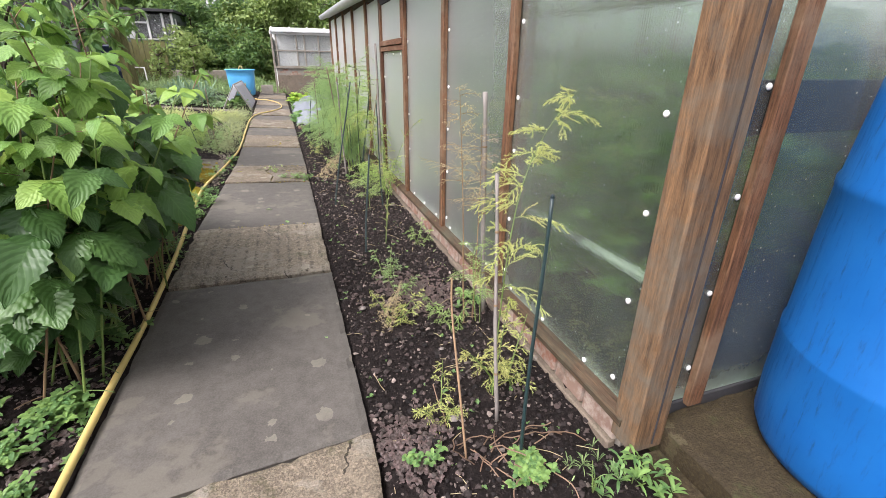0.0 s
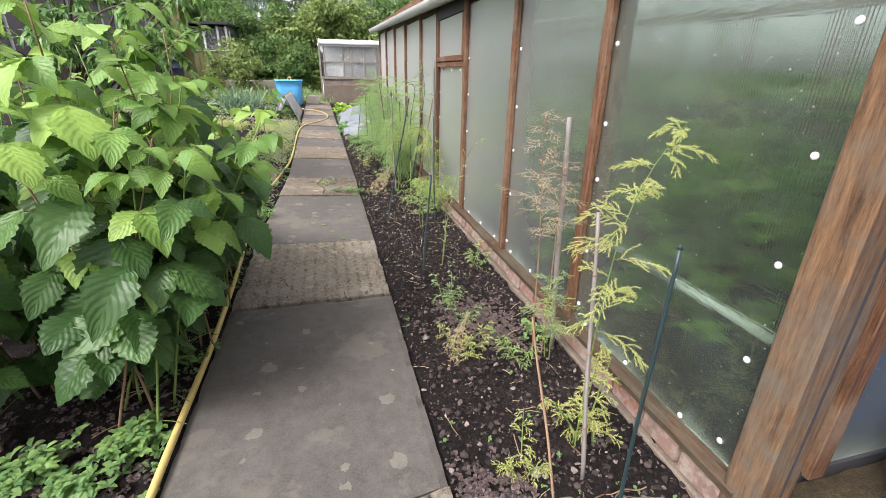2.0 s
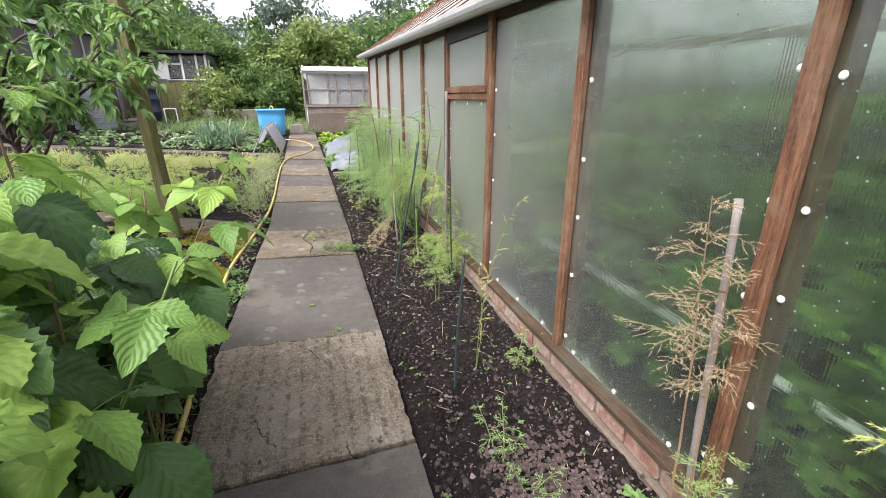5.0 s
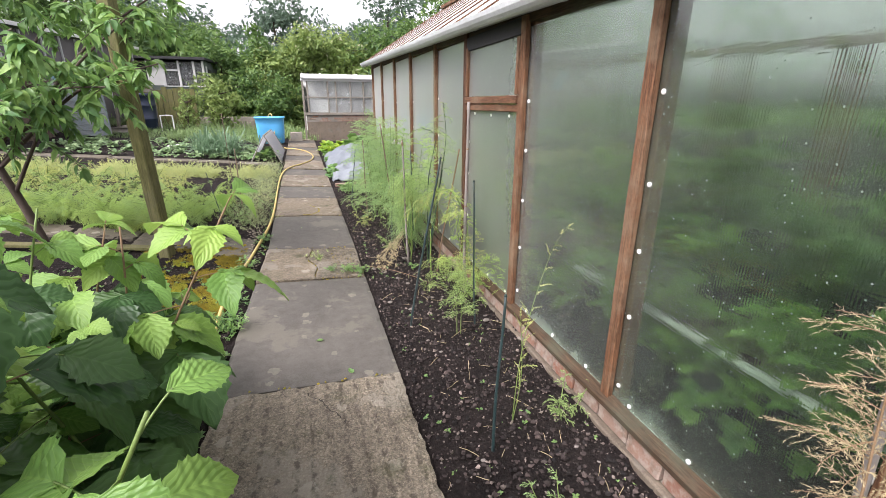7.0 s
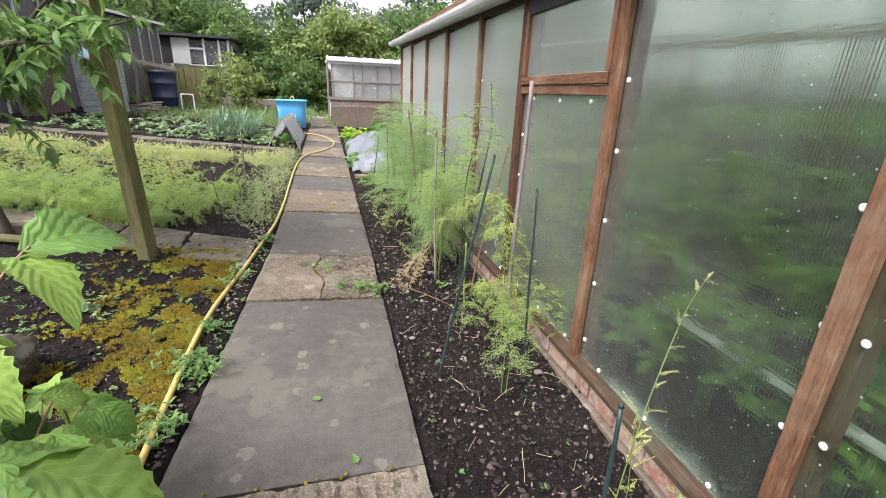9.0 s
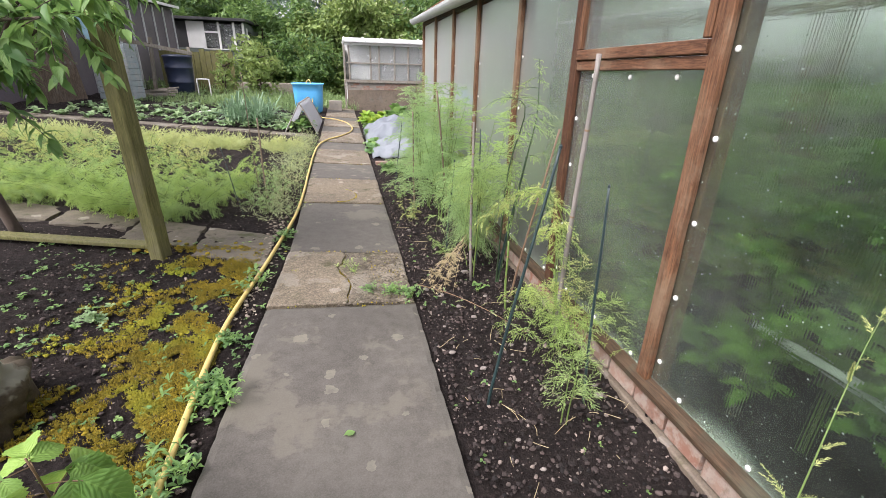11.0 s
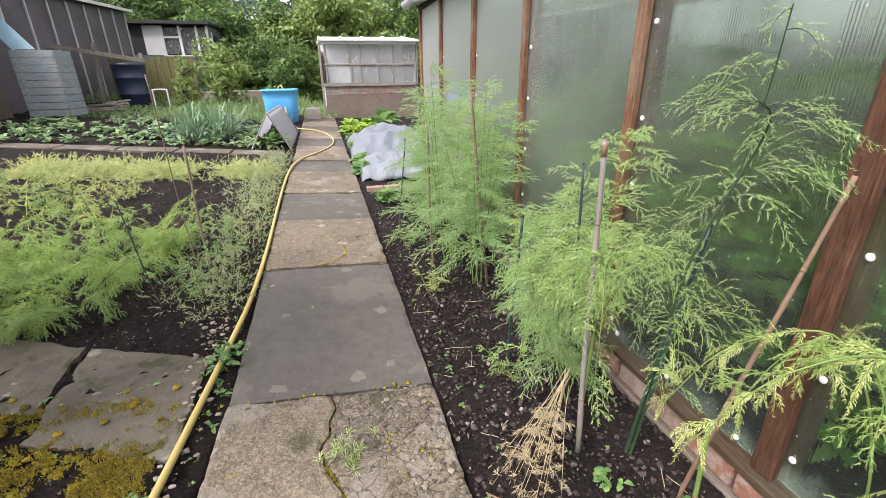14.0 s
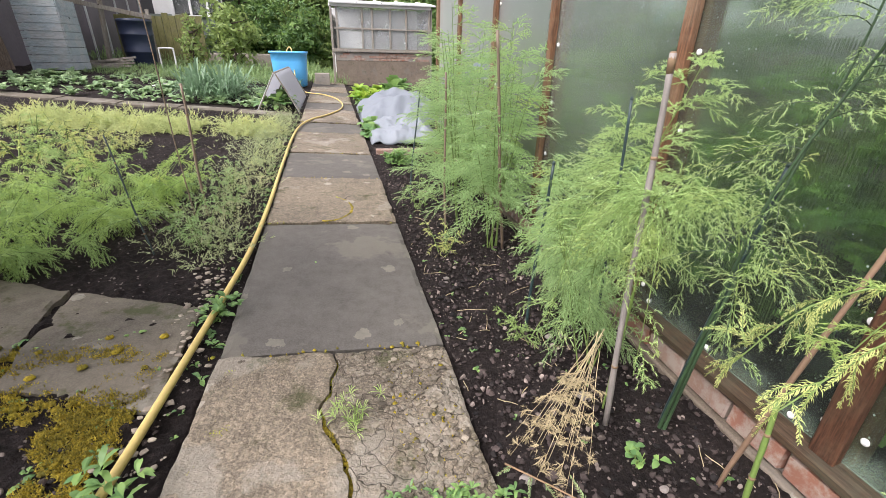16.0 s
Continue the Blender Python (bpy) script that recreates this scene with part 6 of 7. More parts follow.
    for k in range(260):
        y = rng.uniform(5.3, 7.3)
        x = -0.93 + rng.gauss(0, 0.045) - 0.09 * (y > 6.5) * rng.random()
        if x > path_left(y) - 0.008:
            continue
        r = 0.003 + 0.012 * rng.random() ** 2.5
        c = Vector((x, y, gz(x, y) + 0.02))
        gv.add([c + Vector((v.x * 1.2, v.y, v.z * 0.55)) * (r * rng.uniform(0.7, 1.25)) for v in iv], fi)
    gvm = leaf_mat("path_edge_gravel", (0.38, 0.33, 0.26), (0.14, 0.115, 0.09), None, 0, True, 0.9, 0, 0.0)
    stuff("path_edge_gravel", gv, gvm, "loose pale gravel along the path edge", "gravel")
    fr = Soup()
    for k in range(300):
        x, y = -0.24 + 0.33 * rng.random() ** 0.8, rng.uniform(5.5, 6.32)
        if abs(x + 0.24 - 0.05 * math.sin(y * 9)) < 0.02:
            continue
        r = 0.003 + 0.013 * rng.random() ** 2.2
        c = Vector((x, y, slab_z(x, y) + 0.011))
        f = 0.34 * 0.02 / (r + 0.01)
        fr.add([c + Vector((v.x * rng.uniform(0.6, 1.3), v.y * rng.uniform(0.6, 1.3), v.z * f)) * r for v in iv], fi)
    for k in range(120):
        x, y = rng.uniform(-0.85, 0.1), rng.choice([2.86, 2.88, 5.47, 6.33]) + rng.gauss(0, 0.012)
        r = rng.uniform(0.005, 0.014)
        c = Vector((x, y, slab_z(x, y) + 0.008))
        fr.add([c + Vector((v.x, v.y, v.z * 0.4)) * (r * rng.uniform(0.7, 1.3)) for v in iv], fi)
    frm = leaf_mat("broken_concrete", (0.29, 0.25, 0.19), (0.06, 0.05, 0.037), None, 0, True, 0.9, 0, 0.0)
    stuff("concrete_fragments", fr, frm, "loose pale fragments of crumbling slab surface", "rubble")
    g = Soup()
    for cx, cy, rr, cnt in ((0.24, 1.2, 0.1, 260), (0.6, 2.5, 0.15, 360), (0.72, 2.3, 0.1, 120), (-1.12, 1.45, 0.16, 240), (-1.3, 1.9, 0.2, 100)):
        for _ in range(cnt):
            x, y = cx + rng.gauss(0, rr), cy + rng.gauss(0, rr)
            if path_left(y) - 0.03 < x < path_right(y) + 0.02:
                continue
            rosette(g, (x, y, gz(x, y) + 0.012), 5, rng.uniform(0.014, 0.028), rng, 0.5, 0.75)
    stuff("groundcover", g, PURPLE, "low carpet of purple-brown seedling leaves", "groundcover")
    stuff("joint_moss", s, MOSS, "dark moss in the slab joints", "moss", True)


build_weeds()


def build_litter():
    rng = random.Random(61)
    for k, (x, y, a) in enumerate([(-0.15, 3.92, 0.4), (-0.3, 4.35, 2.0), (0.02, 2.0, 1.0), (-0.45, 7.2, 0.2)]):
        t = thing("fallen_leaf", (x, y, slab_z(x, y) + 0.006), "small pale green leaf lying on the slab", "leaf")
        me = leaf_mesh("blade", 0.05 if k < 2 else 0.02, 0.035 if k < 2 else 0.012, 6, 0.2, -0.1, 0.05, 0.001, 70 + k, WEED)
        o = obj("blade", me, None, t)
        o.rotation_euler = (0.05, 0.05, a)
    s = Soup()
    for _ in range(26):
        p = Vector((0.62 + rng.gauss(0, 0.1), 1.12 + rng.gauss(0, 0.1), gz(0.62, 1.12) + 0.03))
        s.add(*tube(curve_pts(p, (rng.gauss(0, 1), rng.gauss(0, 1), rng.uniform(0, 0.4)), rng.uniform(0.12, 0.3), 8, 0.7, 0.35, rng), 0.0025, 5, False))
    t = thing("dead_root_tangle", (0, 0, 0), "tangle of dry orange-brown stalks on the soil", "plant litter")
    tagged(obj("stalk", s.mesh("stalk", True), CANE_RED, t), kind="stuff")
    s = Soup()
    s.add(*tube(smooth_line([(0.45, 1.1, -0.04), (0.47, 1.25, 0.2), (0.53, 1.5, 0.36), (0.6, 1.7, 0.42)], 8), 0.005, 6))
    fall = plume_fern(44, [[(0, 0, 0.03), (0.2, -0.22, 0.05), (0.4, -0.5, 0.05), (0.55, -0.75, 0.03)]], 11, 0.02, (0.05, 0.13), (-0.4, 0.4, 0.1), 0.5, 0.014, 0.001, 0.0035)
    build_fern(0.17, 5.73, fall, FERN_BLUE, "fallen greyish asparagus stem lying on the soil", 0, 1.0, STEM_BROWN)
    t = thing("bent_stalk", (0, 0, 0), "bent dry orange stalk leaning over the bed", "plant litter")
    obj("stalk", s.mesh("stalk", True), STEM_BROWN, t)
    for k in range(34):
        y = rng.uniform(1.2, 7)
        x = rng.uniform(0.2, 0.95)
        t = thing("stone", (x, y, gz(x, y) + 0.012), "small pale angular stone on dark soil", "stone", "stones in the greenhouse bed")
        bm = bmesh.new()
        bmesh.ops.create_icosphere(bm, subdivisions=2, radius=1)
        r = 0.009 + 0.018 * rng.random() ** 2
        for v in bm.verts:
            f = 1 + 0.35 * noise.noise(v.co * 1.3 + Vector((k, 0, 0)))
            v.co = Vector((v.co.x * r * 1.3, v.co.y * r, v.co.z * r * 0.6)) * f
        part("rock", bm, STONE, t)


build_litter()


def build_stump():
    t = thing("stone_lump", (-1.72, 4.55, gz(-1.72, 4.55)), "dark broken stone crusted with pale lichen", "stone")
    bm = bmesh.new()
    bmesh.ops.create_icosphere(bm, subdivisions=4, radius=1)
    for v in bm.verts:
        c = v.co
        f = 1 + 0.4 * noise.noise(c * 1.7) + 0.22 * noise.noise(c * 5) + 0.08 * noise.noise(c * 13)
        v.co = Vector((c.x * 0.17 * f, c.y * 0.2 * f, 0.1 + c.z * 0.19 * f))
    part("rock", bm, LICHEN_STONE, t, "", False)


build_stump()


# ---- vegetable beds ----
def build_veg():
    rng = random.Random(31)
    s = Soup()
    for _ in range(620):
        x, y = rng.uniform(-5.4, -1.15), 11.15 + rng.gauss(0, 0.16)
        if noise.noise((x * 1.3, 2, 0)) < -0.2:
            continue
        p = Vector((x, y, gz(x, y)))
        for k in range(5):
            d = Vector((rng.gauss(0, 0.7), rng.gauss(0, 0.7), 1))
            tw = curve_pts(p, d, rng.uniform(0.14, 0.3), 3, 0.9, 0.1, rng)
            needles(s, tw, 26, 0.05, rng, 0.0045)
    stuff("carrot_row", s, CARROT, "row of feathery yellow-green carrot tops", "vegetable row")
    s = Soup()
    for _ in range(190):
        x, y = rng.uniform(-4.5, -0.98), rng.uniform(8.4, 12.2)
        if -2.3 < x < -1.2 and 9.0 < y < 10.7 or 11.6 < y:
            continue
        p = Vector((x, y, gz(x, y)))
        for k in range(4):
            d = Vector((rng.gauss(0, 0.7), rng.gauss(0, 0.7), 1))
            tw = curve_pts(p, d, rng.uniform(0.1, 0.28), 3, 0.7, 0.1, rng)
            needles(s, tw, 20, 0.035, rng, 0.0035)
    stuff("weedy_growth", s, CARROT, "thin wispy pale green weeds over soil", "weeds")
    s = Soup()
    for _ in range(330):
        y = rng.uniform(7.2, 12.5)
        x = path_left(y) - 0.08 - abs(rng.gauss(0, 0.22))
        p = Vector((x, y, gz(x, y)))
        for k in range(3):
            tw = curve_pts(p, Vector((rng.gauss(0, 0.5), rng.gauss(0, 0.5), 1)), rng.uniform(0.1, 0.35), 3, 0.5, 0.1, rng)
            needles(s, tw, 14, 0.03, rng, 0.003)
    stuff("edge_weeds", s, EDGE_WEED, "dry greyish weeds along the path edge", "weeds")
    s = Soup()
    for _ in range(210):
        x, y = rng.uniform(-6.4, -1.6), rng.uniform(13.4, 16.6)
        row = round((y - 13.4) / 0.8)
        y = 13.6 + row * 0.8 + rng.gauss(0, 0.1)
        rosette(s, (x, y, gz(x, y)), 12, rng.uniform(0.09, 0.2), rng, 0.8, 0.5)
    stuff("potato_rows", s, VEG, "rows of leafy grey-green vegetables in soil", "vegetable row")
    s = Soup()
    for _ in range(80):
        x, y = rng.uniform(-3.0, -2.1), rng.uniform(13.7, 15.6)
        rosette(s, (x, y, gz(x, y)), 8, rng.uniform(0.35, 0.62), rng, 1.35, 0.07)
    stuff("leek_rows", s, LEEK, "upright blue-green leek leaves", "vegetable row")
    s = Soup()
    for _ in range(2600):
        x, y = rng.uniform(-6.5, -1.2), rng.uniform(17.2, 21.5)
        rosette(s, (x, y, gz(x, y)), 5, rng.uniform(0.08, 0.3 if x > -4.5 else 0.16), rng, 1.4, 0.07)
    for _ in range(900):
        x, y = rng.uniform(-1.6, 0.2), rng.uniform(19.5, 25)
        rosette(s, (x, y, gz(x, y)), 5, rng.uniform(0.12, 0.35), rng, 1.4, 0.07)
    for _ in range(1500):
        x, y = rng.uniform(-9, -1), rng.uniform(21, 27)
        rosette(s, (x, y, gz(x, y)), 5, rng.uniform(0.15, 0.4), rng, 1.4, 0.07)
    stuff("long_grass", s, GRASS, "long soft green grass at the garden end", "grass")
    for k, (x, y, sz, m, lab) in enumerate([(0.25, 15.3, 0.26, LETTUCE, "bright yellow-green lettuce"), (0.55, 15.6, 0.3, LETTUCE, "bright yellow-green lettuce"), (0.85, 15.4, 0.28, LETTUCE, "bright yellow-green lettuce"), (0.3, 16.2, 0.3, LETTUCE, "bright yellow-green lettuce"), (0.7, 16.6, 0.3, LETTUCE, "bright yellow-green lettuce"), (1.05, 16.3, 0.42, WEED, "large-leaved green chard"), (1.3, 16.9, 0.5, WEED, "large-leaved green chard"), (0.3, 14.6, 0.2, WEED, "small leafy green cabbage"), (0.2, 13.2, 0.18, WEED, "small leafy green cabbage"), (0.25, 11.2, 0.2, WEED, "leafy green weeds by the edging"), (0.22, 12.0, 0.18, WEED, "leafy green weeds by the edging")]):
        t = thing("leafy_vegetable", (x, y, gz(x, y)), lab + " in the bed", "vegetable")
        s = Soup()
        rr = random.Random(k)
        for _ in range(4):
            rosette(s, (rr.gauss(0, 0.06), rr.gauss(0, 0.06), 0), 11, sz, rr, 1.1, 0.65)
        obj("foliage", s.mesh("foliage", True), m, t)
    # young plant under the cloche
    t = thing("leafy_vegetable", (-1.35, 13.6, gz(-1.35, 13.6)), "green leafy plant under the cloche", "vegetable")
    s = Soup()
    for _ in range(6):
        rosette(s, (rng.gauss(0, 0.1), rng.gauss(0, 0.2), 0), 12, 0.3, rng, 1.1, 0.5)
    obj("foliage", s.mesh("foliage", True), WEED, t)


build_veg()


def build_fleece():
    for cx, cy, wx, wy, hz, sd in ((0.14, 10.75, 1.0, 1.35, 0.26, 0), (0.1, 12.5, 1.55, 2.3, 0.42, 9)):
        t = thing("fleece_cover", (cx, cy, gz(cx, cy)), "crumpled white fleece cover over a low bed", "fleece cover", "fleece covers on the bed")
        vs, fs = [], []
        nx, ny = 48, 60
        for j in range(ny + 1):
            for i in range(nx + 1):
                u, v = i / nx, j / ny
                x, y = wx * u, wy * v
                e = min(u, 1 - u) * 4
                f = min(v, 1 - v) * 4.5
                z = hz * min(1, e) ** 0.55 * min(1, f) ** 0.55 * (0.85 + 0.3 * noise.noise((x * 2 + sd, y * 2, 1))) + 0.05 * noise.noise((x * 6, y * 4, sd)) + 0.035 * abs(noise.noise((x * 13, y * 10, 4 + sd)))
                vs.append((x + 0.03 * noise.noise((y * 5, sd, 1)), y + 0.03 * noise.noise((x * 5, sd, 3)), max(z, 0.0)))
        w = nx + 1
        for j in range(ny):
            for i in range(nx):
                fs.append((j * w + i, j * w + i + 1, (j + 1) * w + i + 1, (j + 1) * w + i))
        o = obj("sheet", raw("sheet", vs, fs, True), FLEECE, t)
        sol = o.modifiers.new("thick", "SOLIDIFY")
        sol.thickness = 0.004
    e = thing("brick_edging", (0.35, 10.2, gz(0.35, 10.2)), "reddish brick edging across the bed", "edging")
    for k in range(4):
        bm = boxed(-0.2 + 0.22 * k, -0.2 + 0.22 * k + 0.21, -0.05, 0.05, 0, 0.07, 0.006)
        part("brick", bm, BRICK, e)


build_fleece()


def build_cloche():
    t = thing("cloche", (-1.36, 13.3, gz(-1.36, 13.3)), "A-frame cloche of two grimy clear sheets", "cloche")
    for s in (-1, 1):
        vs = []
        n = 24
        for j in range(n + 1):
            y = 2.7 * j / n
            for u in range(9):
                q = u / 8
                x = (0.02 + 0.33 * q) * s + 0.07
                z = 0.6 * (1 - q) + 0.02 - 0.07 * (s + 1) / 2 * q
                nrm = Vector((s * 0.72, 0, 0.36)).normalized()
                vs.append(Vector((x, y, z)) + nrm * 0.006 * math.sin(j * 1.57))
        fs = [(j * 9 + u, j * 9 + u + 1, (j + 1) * 9 + u + 1, (j + 1) * 9 + u) for j in range(n) for u in range(8)]
        o = obj("sheet", raw("sheet", vs, fs, True), CLOCHE, t)
        m = o.modifiers.new("thick", "SOLIDIFY")
        m.thickness = 0.006
        for y in (-0.01, 2.71):
            part("rail", beam(bmesh.new(), (0.07 + 0.36 * s, y, -0.03), (0.07 + 0.01 * s, y, 0.62), 0.035, 0.02, 0.003), TIMBER_GREY, t)
    part("ridge_rail", beam(bmesh.new(), (0.06, 0, 0.625), (0.06, 2.7, 0.625), 0.04, 0.02, 0.003), TIMBER_GREY, t)


build_cloche()


def build_tank():
    t = thing("water_tank", (-1.45, 18.2, gz(-1.45, 18.2)), "open light blue plastic water tank on grass", "water tank")
    bm = bmesh.new()
    prof = [(0.36, 0.0), (0.40, 0.02), (0.42, 0.3), (0.425, 0.31), (0.44, 0.6), (0.46, 0.82), (0.485, 0.83), (0.485, 0.87), (0.455, 0.87), (0.43, 0.6), (0.38, 0.06), (0.1, 0.05)]
    rows = []
    for r, z in prof:
        row = []
        for k in range(48):
            a = 2 * math.pi * k / 48
            c, s = math.cos(a), math.sin(a)
            f = (abs(c) ** 5 + abs(s) ** 5) ** (-0.2)
            row.append(bm.verts.new((r * c * f, r * s * f, z)))
        rows.append(row)
    for a, b in zip(rows, rows[1:]):
        for k in range(48):
            bm.faces.new((a[k], a[(k + 1) % 48], b[(k + 1) % 48], b[k]))
    bm.faces.new(rows[0][::-1])
    bm.faces.new(rows[-1])
    part("shell", bm, LIGHT_BLUE, t, "", False)
    b = thing("low_bench", (-0.65, 19.3, gz(-0.65, 19.3)), "small grey concrete block beside the tank", "block")
    part("block", boxed(-0.22, 0.2, -0.15, 0.15, 0, 0.42, 0.01), RENDER, b)


build_tank()


# ---- small brick-based glasshouse at the end of the path ----
def build_glasshouse():
    x0, x1, y0, y1 = -0.32, 2.75, 19.9, 22.4
    z0 = rise(19.9)
    t = thing("small_glasshouse", (x0, y0, z0), "old glasshouse with rendered brick base and white roof", "glasshouse")

    def p(name, bx, m, lab="", bev=0.006):
        a, b, c, d, e, f = bx
        return part(name, boxed(a - x0, b - x0, c - y0, d - y0, e, f, bev), m, t, lab)

    base = p("base_wall", (x0 + 0.1, x1, y0, y0 + 0.15, -0.1, 0.68), RENDER_BROWN, "stained cement render over brick")
    p("side_wall", (x0 + 0.1, x0 + 0.25, y0 + 0.16, y1, -0.1, 0.9), RENDER_BROWN)
    p("brick_core", (x0 + 0.1, x1, y0 + 0.012, y0 + 0.15, 0.684, 0.93), MORTAR)
    rng = random.Random(2)
    me = []
    for i in range(3):
        bm = boxed(-0.107, 0.107, -0.05, 0.05, -0.033, 0.033, 0.004)
        mm = bpy.data.meshes.new("brick")
        bm.to_mesh(mm)
        bm.free()
        mm.materials.append(BRICK)
        me.append(mm)
    for r in range(3):
        x = 0.22 + 0.1 * r
        while x < x1 - x0 - 0.1:
            if rng.random() < 0.72:
                b = obj("brick", rng.choice(me), None, base)
                b.location = (x, 0.05, 0.725 + 0.077 * r)
            x += 0.225
    p("sill", (x0 + 0.02, x1, y0 - 0.05, y0 + 0.16, 0.935, 1.03), TIMBER_GREY, "rotten grey timber sill")
    p("corner_post", (x0, x0 + 0.07, y0 - 0.03, y0 + 0.05, 0.0, 2.2), TIMBER_GREY)
    xs = [x0 + 0.2, x0 + 0.95, x0 + 1.25, x0 + 1.8, x0 + 2.3, x1 - 0.05]
    for x in xs:
        p("mullion", (x - 0.03, x + 0.03, y0 - 0.02, y0 + 0.04, 1.034, 2.16), TIMBER_GREY)
    p("transom", (x0 + 0.1, x1, y0 - 0.03, y0 + 0.03, 1.56, 1.61), TIMBER_GREY)
    p("head", (x0 - 0.02, x1, y0 - 0.03, y0 + 0.06, 2.164, 2.25), WHITE_PAINT)
    for a, b in zip(xs, xs[1:]):
        for z, z2 in ((1.04, 1.555), (1.615, 2.16)):
            g = p("pane", (a + 0.032, b - 0.032, y0 + 0.005, y0 + 0.011, z, z2), GLASS, "", 0)
            g.visible_shadow = False
    p("pale_board", (x0 + 0.25, x0 + 0.95, y0 + 0.5, y0 + 0.53, 1.04, 1.54), WHITE_PAINT, "white board inside the glass")
    p("back_wall", (x0, x1, y1, y1 + 0.05, 0, 2.3), WHITE_PAINT)
    p("side_glass_frame", (x0 + 0.02, x0 + 0.05, y0 + 0.06, y1, 0.95, 2.16), WHITE_PAINT)
    p("far_side", (x1, x1 + 0.05, y0, y1, 0, 2.2), TIMBER_GREY)
    bm = bmesh.new()
    beam(bm, (1.6, -0.15, 2.26), (1.6, 2.7, 2.55), 3.2, 0.05, 0.01, 0)
    part("roof", bm, ROOF_SHEET, t, "whitewashed shallow roof")
    for k in range(5):
        part("roof_strip", beam(bmesh.new(), (0.05 + 0.75 * k, -0.16, 2.30), (0.05 + 0.75 * k, 2.7, 2.59), 0.05, 0.03, 0.004), WHITE_PAINT, t)


build_glasshouse()


# ---- sheds, compost box and fences at the far left ----
def build_dark_shed():
    t = thing("dark_lean_to", (-7.6, 16, 0.5), "long dark lean-to clad in black sheeting and battens", "shed")
    y0, y1 = -3.0, 10.6

    def top(y):
        return 2.86 + 0.044 * y

    vs = [(x, y, z) for y in (y0, y1) for x in (-0.06, 0.0) for z in (-0.4, top(y))]
    me = raw("wall", vs, [(0, 1, 3, 2), (4, 6, 7, 5), (0, 4, 5, 1), (2, 3, 7, 6), (0, 2, 6, 4), (1, 5, 7, 3)])
    obj("wall", me, DARK_FILM, t, "dark purple-grey sheeting")
    for k in range(13):
        y = y0 + 0.2 + k * 1.1
        part("batten", boxed(0.003, 0.05, y - 0.03, y + 0.03, -0.2, top(y) - 0.02, 0.004), GUTTER, t)
    part("end_wall", boxed(-3, -0.065, y1 - 0.05, y1, -0.3, 3.1, 0.005), DARK_FILM, t)
    part("roof", beam(bmesh.new(), (-1.4, y0 - 0.1, top(y0) + 0.08), (-1.4, y1 + 0.15, top(y1) + 0.08), 3.2, 0.06, 0.01), FELT_AND_SHADE, t)
    part("fascia", beam(bmesh.new(), (0.24, y0 - 0.1, top(y0) + 0.07), (0.24, y1 + 0.15, top(y1) + 0.07), 0.03, 0.1, 0.004), WHITE_PAINT, t, "weathered white roof edge")


build_dark_shed()


def build_shed():
    t = thing("garden_shed", (-8.0, 27.6, gz(-8.0, 27.6)), "flat-roofed garden shed with white window frames", "shed")
    w, d, h = 3.1, 3.5, 2.75
    part("front_wall", boxed(0, w, 0, 0.08, -0.2, 1.55, 0.004), GREY_GREEN, t)
    part("side_wall", boxed(w - 0.08, w, 0.085, d, -0.2, h, 0.004), GREY_GREEN, t)
    part("back_wall", boxed(0, w, d + 0.003, d + 0.08, -0.2, h, 0), DARK_IN, t)
    part("left_wall", boxed(-0.08, -0.003, 0, d, -0.2, h, 0), GREY_GREEN, t)
    part("panel", boxed(0.55, 1.25, -0.01, 0.07, 1.554, h - 0.05, 0.004), WHITE_PAINT, t, "white boarded panel")
    part("panel_dark", boxed(0.0, 0.55, 0.02, 0.07, 1.554, h - 0.05, 0.004), DARK_IN, t)
    win = part("window", boxed(1.25, w - 0.12, 0.06, 0.066, 1.6, h - 0.1, 0), GLASS, t, "dark window")
    for x in (1.27, 1.95, 2.62, w - 0.06):
        part("window_frame", boxed(x - 0.045, x + 0.045, -0.02, 0.058, 1.554, h - 0.05, 0.004), WHITE_PAINT, win)
    part("window_frame", boxed(1.32, 1.9, -0.015, 0.055, 2.22, 2.3, 0.004), WHITE_PAINT, win)
    part("window_sill", boxed(1.2, w, -0.06, 0.05, 1.5, 1.55, 0.004), WHITE_PAINT, win)
    sw = part("side_window", boxed(w + 0.003, w + 0.01, 0.5, 1.6, 1.5, 2.4, 0), DARK_IN, t)
    part("window_frame", boxed(w + 0.003, w + 0.05, 0.38, 0.5, 1.4, 2.5, 0.004), WHITE_PAINT, sw)
    part("interior", boxed(0.05, w - 0.1, 1.4, 1.45, -0.2, h - 0.02, 0), DARK_IN, t)
    part("roof", beam(bmesh.new(), (w / 2, -0.35, h + 0.05), (w / 2, d + 0.2, h + 0.12), w + 0.3, 0.12, 0.01), FELT_AND_SHADE, t, "black felt roof with overhang")


build_shed()


